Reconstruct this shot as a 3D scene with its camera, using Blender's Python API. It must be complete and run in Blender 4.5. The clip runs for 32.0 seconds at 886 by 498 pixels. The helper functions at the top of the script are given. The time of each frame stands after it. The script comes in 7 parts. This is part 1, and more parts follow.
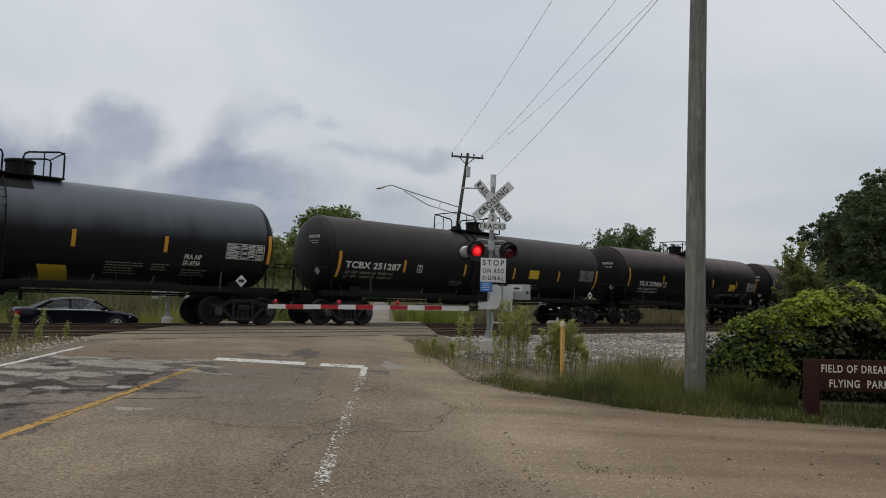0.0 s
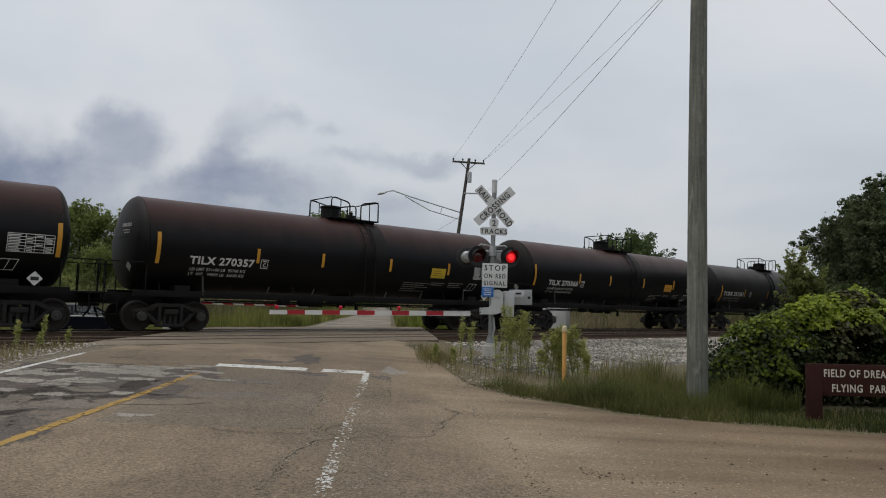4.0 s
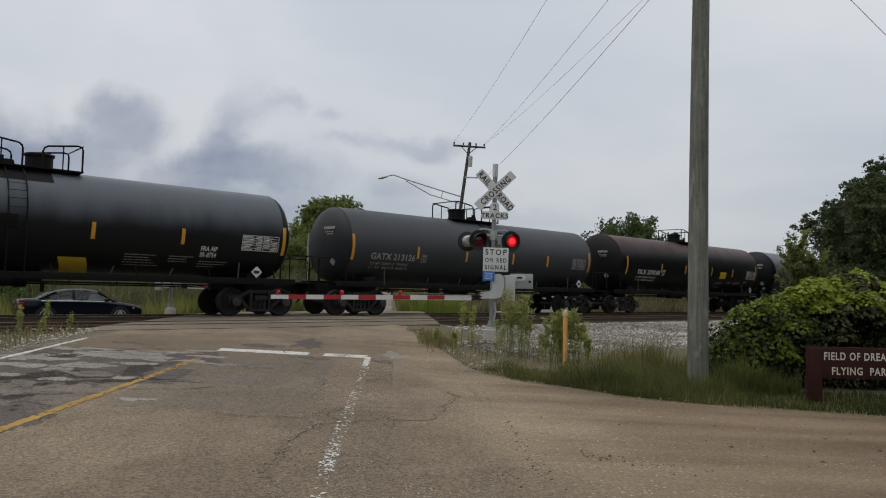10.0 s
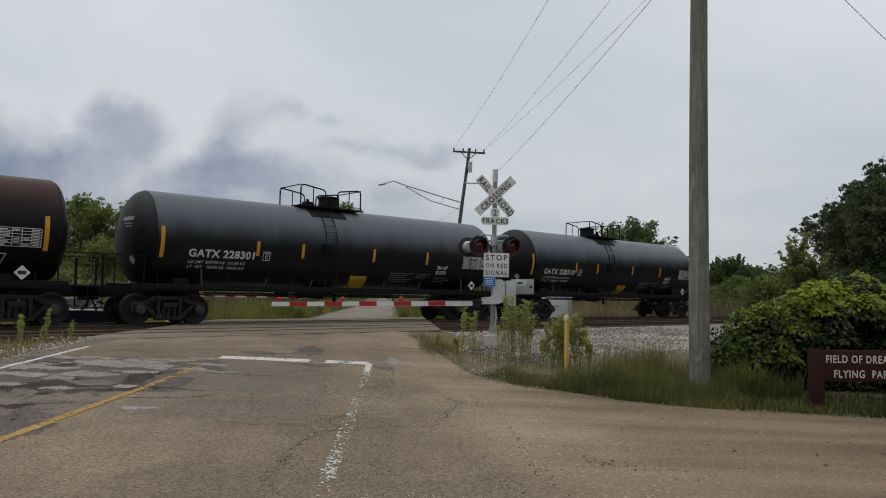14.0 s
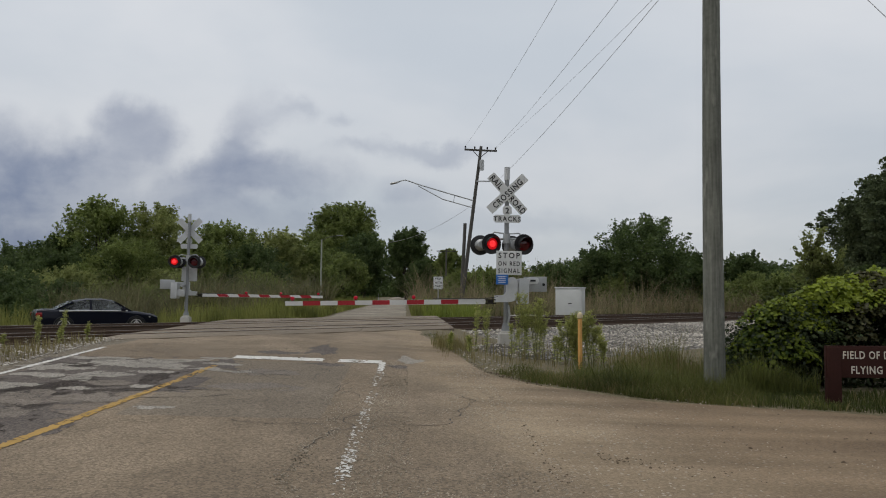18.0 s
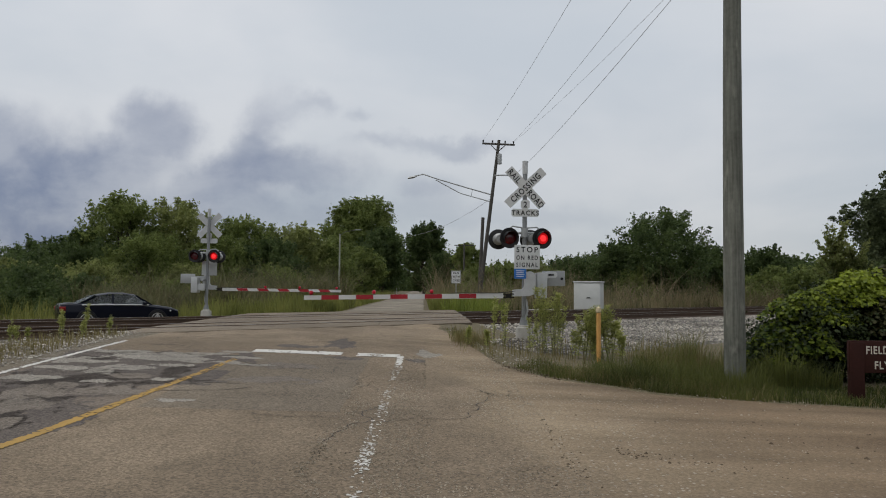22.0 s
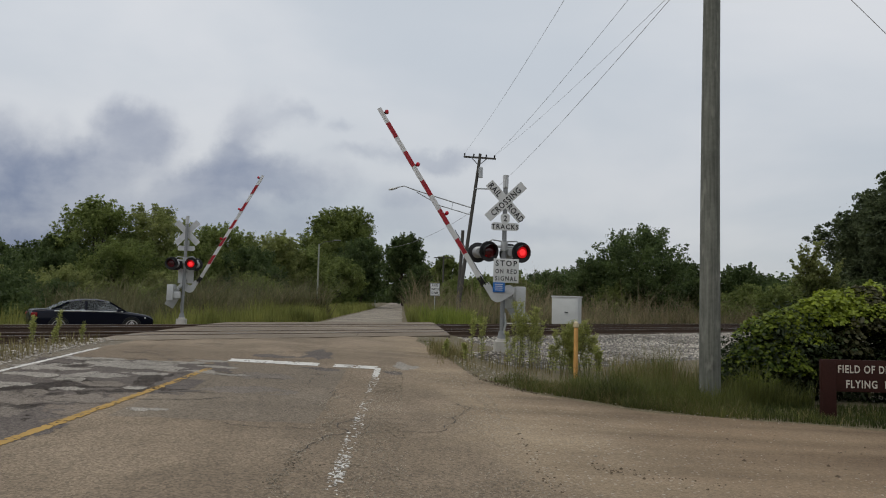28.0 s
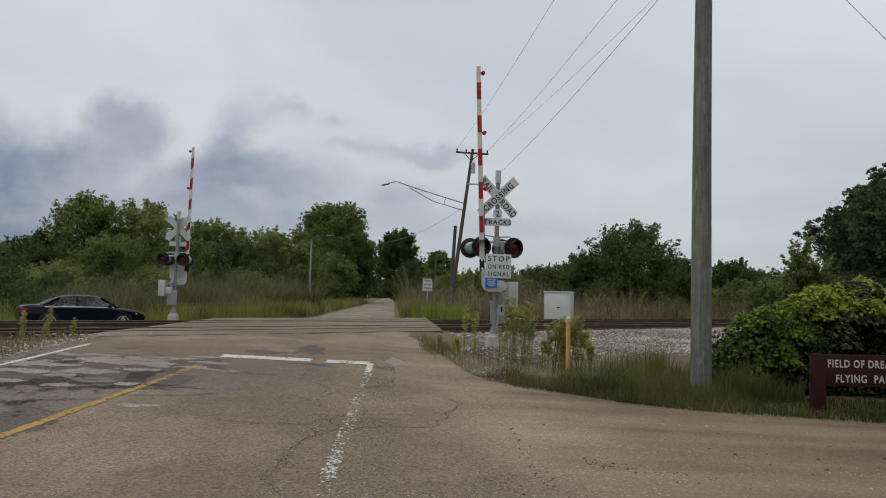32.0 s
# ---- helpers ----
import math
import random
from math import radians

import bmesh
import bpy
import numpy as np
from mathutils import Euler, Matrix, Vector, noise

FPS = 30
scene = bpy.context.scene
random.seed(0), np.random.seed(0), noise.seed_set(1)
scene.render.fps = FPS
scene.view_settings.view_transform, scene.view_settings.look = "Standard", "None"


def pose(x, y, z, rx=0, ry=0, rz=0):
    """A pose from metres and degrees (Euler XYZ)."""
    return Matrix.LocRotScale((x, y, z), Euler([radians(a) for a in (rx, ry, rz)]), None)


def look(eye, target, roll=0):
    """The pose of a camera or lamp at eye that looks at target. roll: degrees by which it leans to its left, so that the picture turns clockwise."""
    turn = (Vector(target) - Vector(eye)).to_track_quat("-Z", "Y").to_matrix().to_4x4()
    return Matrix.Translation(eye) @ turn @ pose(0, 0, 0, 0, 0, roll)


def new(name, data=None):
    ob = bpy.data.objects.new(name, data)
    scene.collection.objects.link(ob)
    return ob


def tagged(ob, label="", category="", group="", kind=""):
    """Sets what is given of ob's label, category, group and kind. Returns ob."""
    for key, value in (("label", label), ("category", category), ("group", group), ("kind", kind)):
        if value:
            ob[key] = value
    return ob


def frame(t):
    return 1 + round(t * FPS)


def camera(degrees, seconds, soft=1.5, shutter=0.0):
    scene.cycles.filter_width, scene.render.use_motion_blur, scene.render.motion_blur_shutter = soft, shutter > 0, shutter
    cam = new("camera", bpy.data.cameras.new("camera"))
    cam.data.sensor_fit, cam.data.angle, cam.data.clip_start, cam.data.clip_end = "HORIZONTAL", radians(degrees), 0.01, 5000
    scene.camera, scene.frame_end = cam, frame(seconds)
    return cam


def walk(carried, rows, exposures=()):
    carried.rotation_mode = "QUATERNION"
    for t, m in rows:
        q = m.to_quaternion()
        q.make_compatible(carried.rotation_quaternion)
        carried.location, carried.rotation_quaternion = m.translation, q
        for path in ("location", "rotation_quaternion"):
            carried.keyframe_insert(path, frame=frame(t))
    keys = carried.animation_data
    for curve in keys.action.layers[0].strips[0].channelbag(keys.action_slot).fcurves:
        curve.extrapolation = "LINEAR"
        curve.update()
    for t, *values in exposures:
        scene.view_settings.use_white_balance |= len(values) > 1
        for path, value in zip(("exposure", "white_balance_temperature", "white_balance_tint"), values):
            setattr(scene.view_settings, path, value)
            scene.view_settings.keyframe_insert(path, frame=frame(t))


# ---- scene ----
EYE = (0.0, 0.0, 1.55)
cam = camera(63.0, 32.0, soft=1.05)
PATH = [
    (0, 94.119, -1.582, -0.519),
    (0.5, 94.224, -1.469, -0.563),
    (1, 94.327, -1.479, -0.322),
    (1.5, 94.463, -1.478, -0.501),
    (2, 94.437, -1.417, -0.484),
    (2.5, 94.358, -1.442, -0.375),
    (3, 94.475, -1.432, -0.259),
    (3.5, 94.568, -1.449, -0.445),
    (5.5, 94.129, -1.453, -0.100),
    (6, 93.941, -1.343, -0.203),
    (6.5, 93.860, -1.271, -0.274),
    (7, 93.916, -1.225, -0.187),
    (7.5, 93.448, -1.087, 0.042),
    (8, 93.333, -0.905, -0.447),
    (8.5, 93.230, -0.934, -0.371),
    (9, 93.291, -1.058, -0.379),
    (9.5, 93.359, -1.197, -0.424),
    (10, 93.296, -1.296, -0.308),
    (10.5, 93.291, -1.188, -0.284),
    (11, 93.281, -1.021, -0.168),
    (11.5, 93.457, -1.289, -0.312),
    (12, 93.321, -1.309, -0.178),
    (12.5, 93.172, -1.213, -0.074),
    (13, 93.378, -1.073, -0.156),
    (13.5, 93.749, -1.154, 0.165),
    (14, 93.758, -0.851, -0.241),
    (14.5, 93.604, -0.729, -0.182),
    (16.5, 93.278, -0.503, 0.026),
    (17, 93.172, -0.352, 0.121),
    (17.5, 93.215, -0.358, 0.373),
    (18, 93.618, -0.427, 0.772),
    (18.5, 93.720, -0.694, 0.596),
    (19, 93.989, -0.462, 0.853),
    (19.5, 93.770, -0.189, 0.821),
    (20, 93.493, 0.020, 1.641),
    (20.5, 93.463, -0.103, 2.231),
    (21, 93.118, -0.316, 2.889),
    (21.5, 93.163, -0.627, 2.749),
    (22, 93.149, -0.441, 2.189),
    (22.5, 93.057, -0.486, 2.370),
    (23, 93.641, -1.073, 2.501),
    (23.5, 93.790, -1.422, 1.982),
    (24, 93.324, -1.268, 1.301),
    (24.5, 93.762, -1.388, 1.342),
    (25, 93.664, -1.322, 1.464),
    (25.5, 93.676, -1.340, 1.265),
    (27.5, 94.085, -1.552, 0.799),
    (28, 94.151, -1.456, 0.497),
    (28.5, 94.319, -1.496, 0.519),
    (29, 94.218, -1.430, 0.318),
    (29.5, 94.243, -1.459, 0.044),
    (30, 94.316, -1.473, -0.094),
    (30.5, 94.249, -1.439, -0.067),
    (31, 94.152, -1.488, -0.135),
    (31.5, 94.131, -1.354, -0.033),
    (32, 93.805, -1.392, -0.094),
]
walk(cam, [(t, pose(*EYE, rx, ry, rz)) for t, rx, ry, rz in PATH])

# ---- world and sun ----
SUN_EL, SUN_AZ = radians(66), radians(250)


def build_world():
    world = bpy.data.worlds.new("overcast_sky")
    scene.world = world
    world.use_nodes = True
    nt = world.node_tree
    nt.nodes.clear()
    N, L = nt.nodes.new, nt.links.new
    out, bg = N("ShaderNodeOutputWorld"), N("ShaderNodeBackground")
    L(bg.outputs[0], out.inputs[0])
    tc = N("ShaderNodeTexCoord")
    sky = N("ShaderNodeTexSky")
    sky.sky_type = "NISHITA"
    sky.sun_disc = False
    sky.sun_elevation, sky.sun_rotation = SUN_EL, SUN_AZ
    dim = N("ShaderNodeVectorMath")
    dim.operation = "SCALE"
    dim.inputs["Scale"].default_value = 0.10
    L(sky.outputs[0], dim.inputs[0])

    def math_node(op, a, b, clamp=False):
        m = N("ShaderNodeMath")
        m.operation, m.use_clamp = op, clamp
        for i, v in enumerate((a, b)):
            if isinstance(v, (int, float)):
                m.inputs[i].default_value = v
            else:
                L(v, m.inputs[i])
        return m.outputs[0]

    sep = N("ShaderNodeSeparateXYZ")
    L(tc.outputs["Generated"], sep.inputs[0])
    x, y, z = sep.outputs
    # cloud layer seen in perspective: direction over height
    h = math_node("ADD", math_node("MAXIMUM", z, 0.0), 0.30)
    flat = N("ShaderNodeCombineXYZ")
    L(math_node("DIVIDE", x, h), flat.inputs[0])
    L(math_node("DIVIDE", y, h), flat.inputs[1])
    L(math_node("MULTIPLY", z, 2.2), flat.inputs[2])

    def noise_node(vec, scale, detail, rough, dist=0.0, off=(0, 0, 0)):
        mp = N("ShaderNodeMapping")
        mp.inputs["Location"].default_value = off
        L(vec, mp.inputs[0])
        n = N("ShaderNodeTexNoise")
        n.inputs["Scale"].default_value, n.inputs["Detail"].default_value = scale, detail
        n.inputs["Roughness"].default_value, n.inputs["Distortion"].default_value = rough, dist
        L(mp.outputs[0], n.inputs["Vector"])
        return n.outputs["Fac"]

    def ramp(fac, lo, hi, a=0.0, b=1.0):
        r = N("ShaderNodeMapRange")
        r.interpolation_type = "SMOOTHSTEP"
        for i, v in ((1, lo), (2, hi), (3, a), (4, b)):
            r.inputs[i].default_value = v
        L(fac, r.inputs[0])
        return r.outputs[0]

    broad = noise_node(flat.outputs[0], 0.9, 5, 0.5, 0.2, SKY_OFF)
    # bright high veil with slightly greyer and bluer stretches
    veil = N("ShaderNodeMix")
    veil.data_type = "RGBA"
    L(ramp(broad, 0.32, 0.66), veil.inputs["Factor"])
    veil.inputs["A"].default_value = (0.545, 0.588, 0.638, 1)
    veil.inputs["B"].default_value = (0.695, 0.71, 0.735, 1)
    # heaped blue-grey clouds low in the north-west: soft lumps with billowing rims
    ahead = math_node("MAXIMUM", y, 0.08)
    uv = N("ShaderNodeCombineXYZ")
    L(math_node("DIVIDE", x, ahead), uv.inputs[0])
    L(math_node("DIVIDE", z, ahead), uv.inputs[1])
    bent = uv.outputs[0]
    for scale, detail, amp in ((4.5, 3, (.06, .035, 0)), (8.5, 9, (.14, .095, 0))):
        swirl = N("ShaderNodeTexNoise")
        swirl.inputs["Scale"].default_value, swirl.inputs["Detail"].default_value, swirl.inputs["Roughness"].default_value = scale, detail, 0.6
        L(uv.outputs[0], swirl.inputs["Vector"])
        centred = N("ShaderNodeVectorMath")
        centred.operation = "SUBTRACT"
        L(swirl.outputs["Color"], centred.inputs[0])
        centred.inputs[1].default_value = (.5, .5, .5)
        push = N("ShaderNodeVectorMath")
        push.operation = "MULTIPLY_ADD"
        push.inputs[1].default_value = amp
        L(centred.outputs[0], push.inputs[0])
        L(bent, push.inputs[2])
        bent = push.outputs[0]
    clear = None
    for cu, cv, ru, rv, amp in CLOUDS:
        off = N("ShaderNodeVectorMath")
        off.operation = "SUBTRACT"
        L(bent, off.inputs[0])
        off.inputs[1].default_value = (cu, cv, 0)
        scl = N("ShaderNodeVectorMath")
        scl.operation = "MULTIPLY"
        L(off.outputs[0], scl.inputs[0])
        scl.inputs[1].default_value = (1 / ru, 1 / rv, 0)
        ln = N("ShaderNodeVectorMath")
        ln.operation = "LENGTH"
        L(scl.outputs[0], ln.inputs[0])
        v = ramp(ln.outputs["Value"], .35 if ru > .05 else .0, 1.25 if ru > .05 else 1.5, 1 - amp, 1.0)
        clear = v if clear is None else math_node("MULTIPLY", clear, v)
    total = math_node("SUBTRACT", 1.0, clear)
    long_uv = N("ShaderNodeVectorMath")
    long_uv.operation = "MULTIPLY"
    long_uv.inputs[1].default_value = (1.0, 1.5, 1.0)
    L(uv.outputs[0], long_uv.inputs[0])
    wisps = noise_node(long_uv.outputs[0], 7.0, 7, 0.56, 0.2, SKY_OFF2)
    dark = math_node("MULTIPLY", total, ramp(wisps, 0.3, 0.68, 0.6, 1.02))
    deep = N("ShaderNodeMix")
    deep.data_type = "RGBA"
    L(dark, deep.inputs["Factor"])
    # the veil dims a little towards the horizon
    lift = N("ShaderNodeVectorMath")
    lift.operation = "SCALE"
    L(veil.outputs["Result"], lift.inputs[0])
    L(ramp(z, 0.0, 0.36, 0.86, 1.07), lift.inputs["Scale"])
    L(lift.outputs[0], deep.inputs["A"])
    deep.inputs["B"].default_value = (0.175, 0.21, 0.315, 1)
    allsky = N("ShaderNodeMix")
    allsky.data_type = "RGBA"
    allsky.inputs["Factor"].default_value = 0.9
    L(dim.outputs[0], allsky.inputs["A"])
    L(deep.outputs["Result"], allsky.inputs["B"])
    L(allsky.outputs["Result"], bg.inputs[0])
    bg.inputs[1].default_value = 1.0


SKY_OFF, SKY_OFF2 = (3.1, 1.4, 0.0), (0.4, 2.6, 0.0)
CLOUDS = ((-.72, .195, .18, .075, .85), (-.60, .155, .13, .06, .7), (-.68, .11, .22, .085, .92), (-.60, .075, .18, .05, .6), (-.446, .222, .075, .052, .62), (-.51, .165, .08, .045, .6), (-.283, .23, .038, .055, .5),
          (-.285, .18, .06, .04, .5), (-.36, .152, .085, .042, .72), (-.25, .158, .07, .034, .6), (-.195, .15, .05, .04, .5), (-.227, .257, .03, .014, .4), (-.16, .248, .022, .013, .28),
          (-.03, .197, .08, .018, .4), (-.13, .205, .05, .013, .32), (-.07, .135, .05, .025, .36), (-.40, .113, .14, .034, .55), (-.53, .105, .15, .045, .66), (-.25, .103, .14, .024, .42), (.03, .10, .2, .02, .16))
build_world()
sun = new("sun", bpy.data.lights.new("sun", "SUN"))
sun.data.energy, sun.data.angle, sun.data.color = 1.0, radians(40), (1.0, 0.93, 0.82)
sun.matrix_world = look((math.sin(SUN_AZ) * 60, math.cos(SUN_AZ) * 60, 135), (0, 0, 0))

# ---- frames of the plan: the track and the road ----
TH, RD = radians(41.2), radians(3.75)
E_S = Vector((math.cos(TH), math.sin(TH), 0))       # along the track, to the east
E_N = Vector((-math.sin(TH), math.cos(TH), 0))      # across it, away from the eye
R_A = Vector((-math.sin(RD), math.cos(RD), 0))      # along the road
R_L = Vector((math.cos(RD), math.sin(RD), 0))       # across the road, to the right
NEAR, FAR, HEAD = 18.8, 23.2, 0.57                  # track centres, railhead height


def track_xy(s, n, z=0.0):
    p = E_S * s + E_N * n
    return Vector((p.x, p.y, z))


def road_xy(a, l, z=0.0):
    p = R_A * a + R_L * l
    return Vector((p.x, p.y, z))


def lerp_table(v, xs, ys):
    return float(np.interp(v, xs, ys))


def smooth(a, b, v):
    t = min(1.0, max(0.0, (v - a) / (b - a)))
    return t * t * (3 - 2 * t)


def road_z(x, y):
    n = x * E_N.x + y * E_N.y
    return lerp_table(n, (3, 8, 10.5, 12.5, 15, 17, 26, 29, 34, 60, 160), (0, .13, .25, .36, .485, HEAD - .03, HEAD - .03, .42, .33, .3, .75))


def ground_z(x, y):
    n, l = x * E_N.x + y * E_N.y, x * R_L.x + y * R_L.y
    a = x * R_A.x + y * R_A.y
    off = lerp_table(n, (3, 8, 10, 12.5, 15, 17, 25, 27, 28.4, 31.5, 36, 40, 70, 160), (0, .11, .12, .10, .15, .2, .2, .2, -.1, -.19, -.19, -.25, -.1, .4))
    side = max(l - 0.6, -6.2 - l, 0.0)
    return road_z(x, y) + (off - road_z(x, y)) * smooth(0.2, 3.2, side) - 0.03 + 0.03 * noise.noise((x * .35, y * .35, 0)) * smooth(0, 2, side)


# ---- mesh helpers ----
def box(bm, c, s, rot=None, bevel=0.0):
    m = Matrix.Translation(c) @ (rot.to_4x4() if rot else Matrix()) @ Matrix.Diagonal((*s, 1))
    r = bmesh.ops.create_cube(bm, size=1, matrix=m)
    if bevel:
        edges = list({e for v in r["verts"] for e in v.link_edges})
        bmesh.ops.bevel(bm, geom=edges, offset=bevel, segments=2, affect="EDGES", profile=0.6)
    return bm


def rod(bm, p0, p1, r0, r1=None, seg=10, caps=True):
    p0, p1 = Vector(p0), Vector(p1)
    d = p1 - p0
    q = d.to_track_quat("Z", "Y").to_matrix().to_4x4()
    bmesh.ops.create_cone(bm, cap_ends=caps, segments=seg, radius1=r0, radius2=r0 if r1 is None else r1, depth=d.length,
                          matrix=Matrix.Translation((p0 + p1) / 2) @ q)
    return bm


def pipe(bm, pts, r, seg=8):
    pts = [Vector(p) for p in pts]
    rings = []
    for i, p in enumerate(pts):
        d = (pts[min(i + 1, len(pts) - 1)] - pts[max(i - 1, 0)]).normalized()
        u = d.cross(Vector((0, 0, 1)) if abs(d.z) < .95 else Vector((0, 1, 0))).normalized()
        v = d.cross(u)
        rr = r[i] if isinstance(r, (list, tuple)) else r
        rings.append([bm.verts.new(p + (u * math.cos(k * math.tau / seg) + v * math.sin(k * math.tau / seg)) * rr) for k in range(seg)])
    for a, b in zip(rings, rings[1:]):
        for k in range(seg):
            bm.faces.new((a[k], a[(k + 1) % seg], b[(k + 1) % seg], b[k]))
    bm.faces.new(rings[0][::-1])
    bm.faces.new(rings[-1])
    return bm


def lathe(bm, prof, seg=32, m=None):
    """prof: (along, radius) pairs, turned about the local x axis."""
    m = m or Matrix()
    rings = []
    for x, r in prof:
        if r < 1e-5:
            rings.append([bm.verts.new(m @ Vector((x, 0, 0)))])
        else:
            rings.append([bm.verts.new(m @ Vector((x, r * math.sin(k * math.tau / seg), r * math.cos(k * math.tau / seg)))) for k in range(seg)])
    for a, b in zip(rings, rings[1:]):
        for k in range(seg):
            k2 = (k + 1) % seg
            if len(a) == 1 and len(b) > 1:
                bm.faces.new((a[0], b[k2], b[k]))
            elif len(b) == 1 and len(a) > 1:
                bm.faces.new((a[k], a[k2], b[0]))
            elif len(a) > 1:
                bm.faces.new((a[k], a[k2], b[k2], b[k]))
    return bm


def prism(bm, outline, y0, y1, m=None):
    """An outline of (x, z) pairs, given a thickness from y0 to y1."""
    m = m or Matrix()
    a = [bm.verts.new(m @ Vector((x, y0, z))) for x, z in outline]
    b = [bm.verts.new(m @ Vector((x, y1, z))) for x, z in outline]
    bm.faces.new(a)
    bm.faces.new(b[::-1])
    for i in range(len(a)):
        j = (i + 1) % len(a)
        bm.faces.new((a[j], a[i], b[i], b[j]))
    return bm


def B():
    return bmesh.new()


def finish(name, bm, material, smooth_angle=35):
    bmesh.ops.recalc_face_normals(bm, faces=bm.faces)
    me = bpy.data.meshes.new(name)
    for f in bm.faces:
        f.smooth = True
    bm.to_mesh(me)
    bm.free()
    me.set_sharp_from_angle(angle=radians(smooth_angle))
    if material:
        me.materials.append(material)
    return me


def part(name, bm, material, parent, label="", m=None):
    ob = new(name, finish(name, bm, material))
    ob.parent = parent
    if m is not None:
        ob.matrix_basis = m
    return tagged(ob, label)


def share(name, me, parent, m):
    ob = new(name, me)
    ob.parent = parent
    ob.matrix_basis = m
    return ob


def thing(name, m, label, category, group="", kind=""):
    ob = new(name)
    ob.empty_display_size = 0.2
    ob.matrix_basis = m
    return tagged(ob, label, category, group, kind)


def solid(name, bm, material, m, label, category="", group="", kind=""):
    ob = new(name, finish(name, bm, material))
    ob.matrix_basis = m
    return tagged(ob, label, category, group, kind)


def mesh_from(name, verts, faces, material, smooth_shade=False):
    me = bpy.data.meshes.new(name)
    me.from_pydata([tuple(v) for v in verts], [], [tuple(f) for f in faces])
    if smooth_shade:
        me.shade_smooth()
    me.materials.append(material)
    me.update()
    return me


LETTERS = {}


def letters(text, size, space=1.0, bold=.022):
    """The verts and faces of a line of writing in the xy plane, from x = 0 on, and its width."""
    key = (text, size, space, bold)
    if key not in LETTERS:
        cu = bpy.data.curves.new("writing", "FONT")
        cu.body, cu.size, cu.space_character, cu.resolution_u, cu.offset = text, size, space, 3, bold * size
        ob = new("writing", cu)
        me = bpy.data.meshes.new_from_object(ob.evaluated_get(bpy.context.evaluated_depsgraph_get()))
        vs = [tuple(v.co) for v in me.vertices]
        fs = [tuple(p.vertices) for p in me.polygons]
        bpy.data.objects.remove(ob)
        bpy.data.curves.remove(cu)
        bpy.data.meshes.remove(me)
        LETTERS[key] = (vs, fs, max(v[0] for v in vs))
    return LETTERS[key]


def write(bm, text, size, x, z, y, space=1.0, centre=True, wide=1.0, m=None):
    """Writing on a plate that faces -y, its foot at height z."""
    vs, fs, w = letters(text, size, space)
    x0 = x - w * wide / 2 if centre else x
    m = m or Matrix()
    made = [bm.verts.new(m @ Vector((x0 + v[0] * wide, y, z + v[1]))) for v in vs]
    for f in fs:
        bm.faces.new([made[i] for i in f])


# ---- materials ----
def material(name, col, rough=0.7, metal=0.0, vary=0.25, scale=2.5, fine=45.0, bump=0.15, spec=0.4, tint=None, coat=0.0):
    m = bpy.data.materials.new(name)
    m.use_nodes = True
    nt = m.node_tree
    N, L = nt.nodes.new, nt.links.new
    p = nt.nodes["Principled BSDF"]
    p.inputs["Metallic"].default_value, p.inputs["Specular IOR Level"].default_value = metal, spec
    p.inputs["Coat Weight"].default_value = coat
    tc = N("ShaderNodeTexCoord")
    big, small = N("ShaderNodeTexNoise"), N("ShaderNodeTexNoise")
    big.inputs["Scale"].default_value, big.inputs["Detail"].default_value = scale, 5
    small.inputs["Scale"].default_value, small.inputs["Detail"].default_value = fine, 3
    L(tc.outputs["Object"], big.inputs["Vector"])
    L(tc.outputs["Object"], small.inputs["Vector"])
    add = N("ShaderNodeMath")
    add.operation = "MULTIPLY_ADD"
    L(big.outputs["Fac"], add.inputs[0])
    add.inputs[1].default_value = 1.3
    sub = N("ShaderNodeMath")
    sub.operation = "MULTIPLY_ADD"
    L(small.outputs["Fac"], sub.inputs[0])
    sub.inputs[1].default_value, sub.inputs[2].default_value = 0.6, -0.45
    L(sub.outputs[0], add.inputs[2])
    mix = N("ShaderNodeMix")
    mix.data_type = "RGBA"
    L(add.outputs[0], mix.inputs["Factor"])
    hi = tint or [min(1, c * (1 + vary)) for c in col]
    mix.inputs["A"].default_value = (*[c * (1 - vary) for c in col], 1)
    mix.inputs["B"].default_value = (*hi, 1)
    L(mix.outputs["Result"], p.inputs["Base Color"])
    rr = N("ShaderNodeMapRange")
    rr.inputs[3].default_value, rr.inputs[4].default_value = max(0.03, rough - .12), min(1, rough + .12)
    L(big.outputs["Fac"], rr.inputs[0])
    L(rr.outputs[0], p.inputs["Roughness"])
    if bump:
        b = N("ShaderNodeBump")
        b.inputs["Strength"].default_value, b.inputs["Distance"].default_value = bump, 0.02
        L(small.outputs["Fac"], b.inputs["Height"])
        L(b.outputs[0], p.inputs["Normal"])
    return m


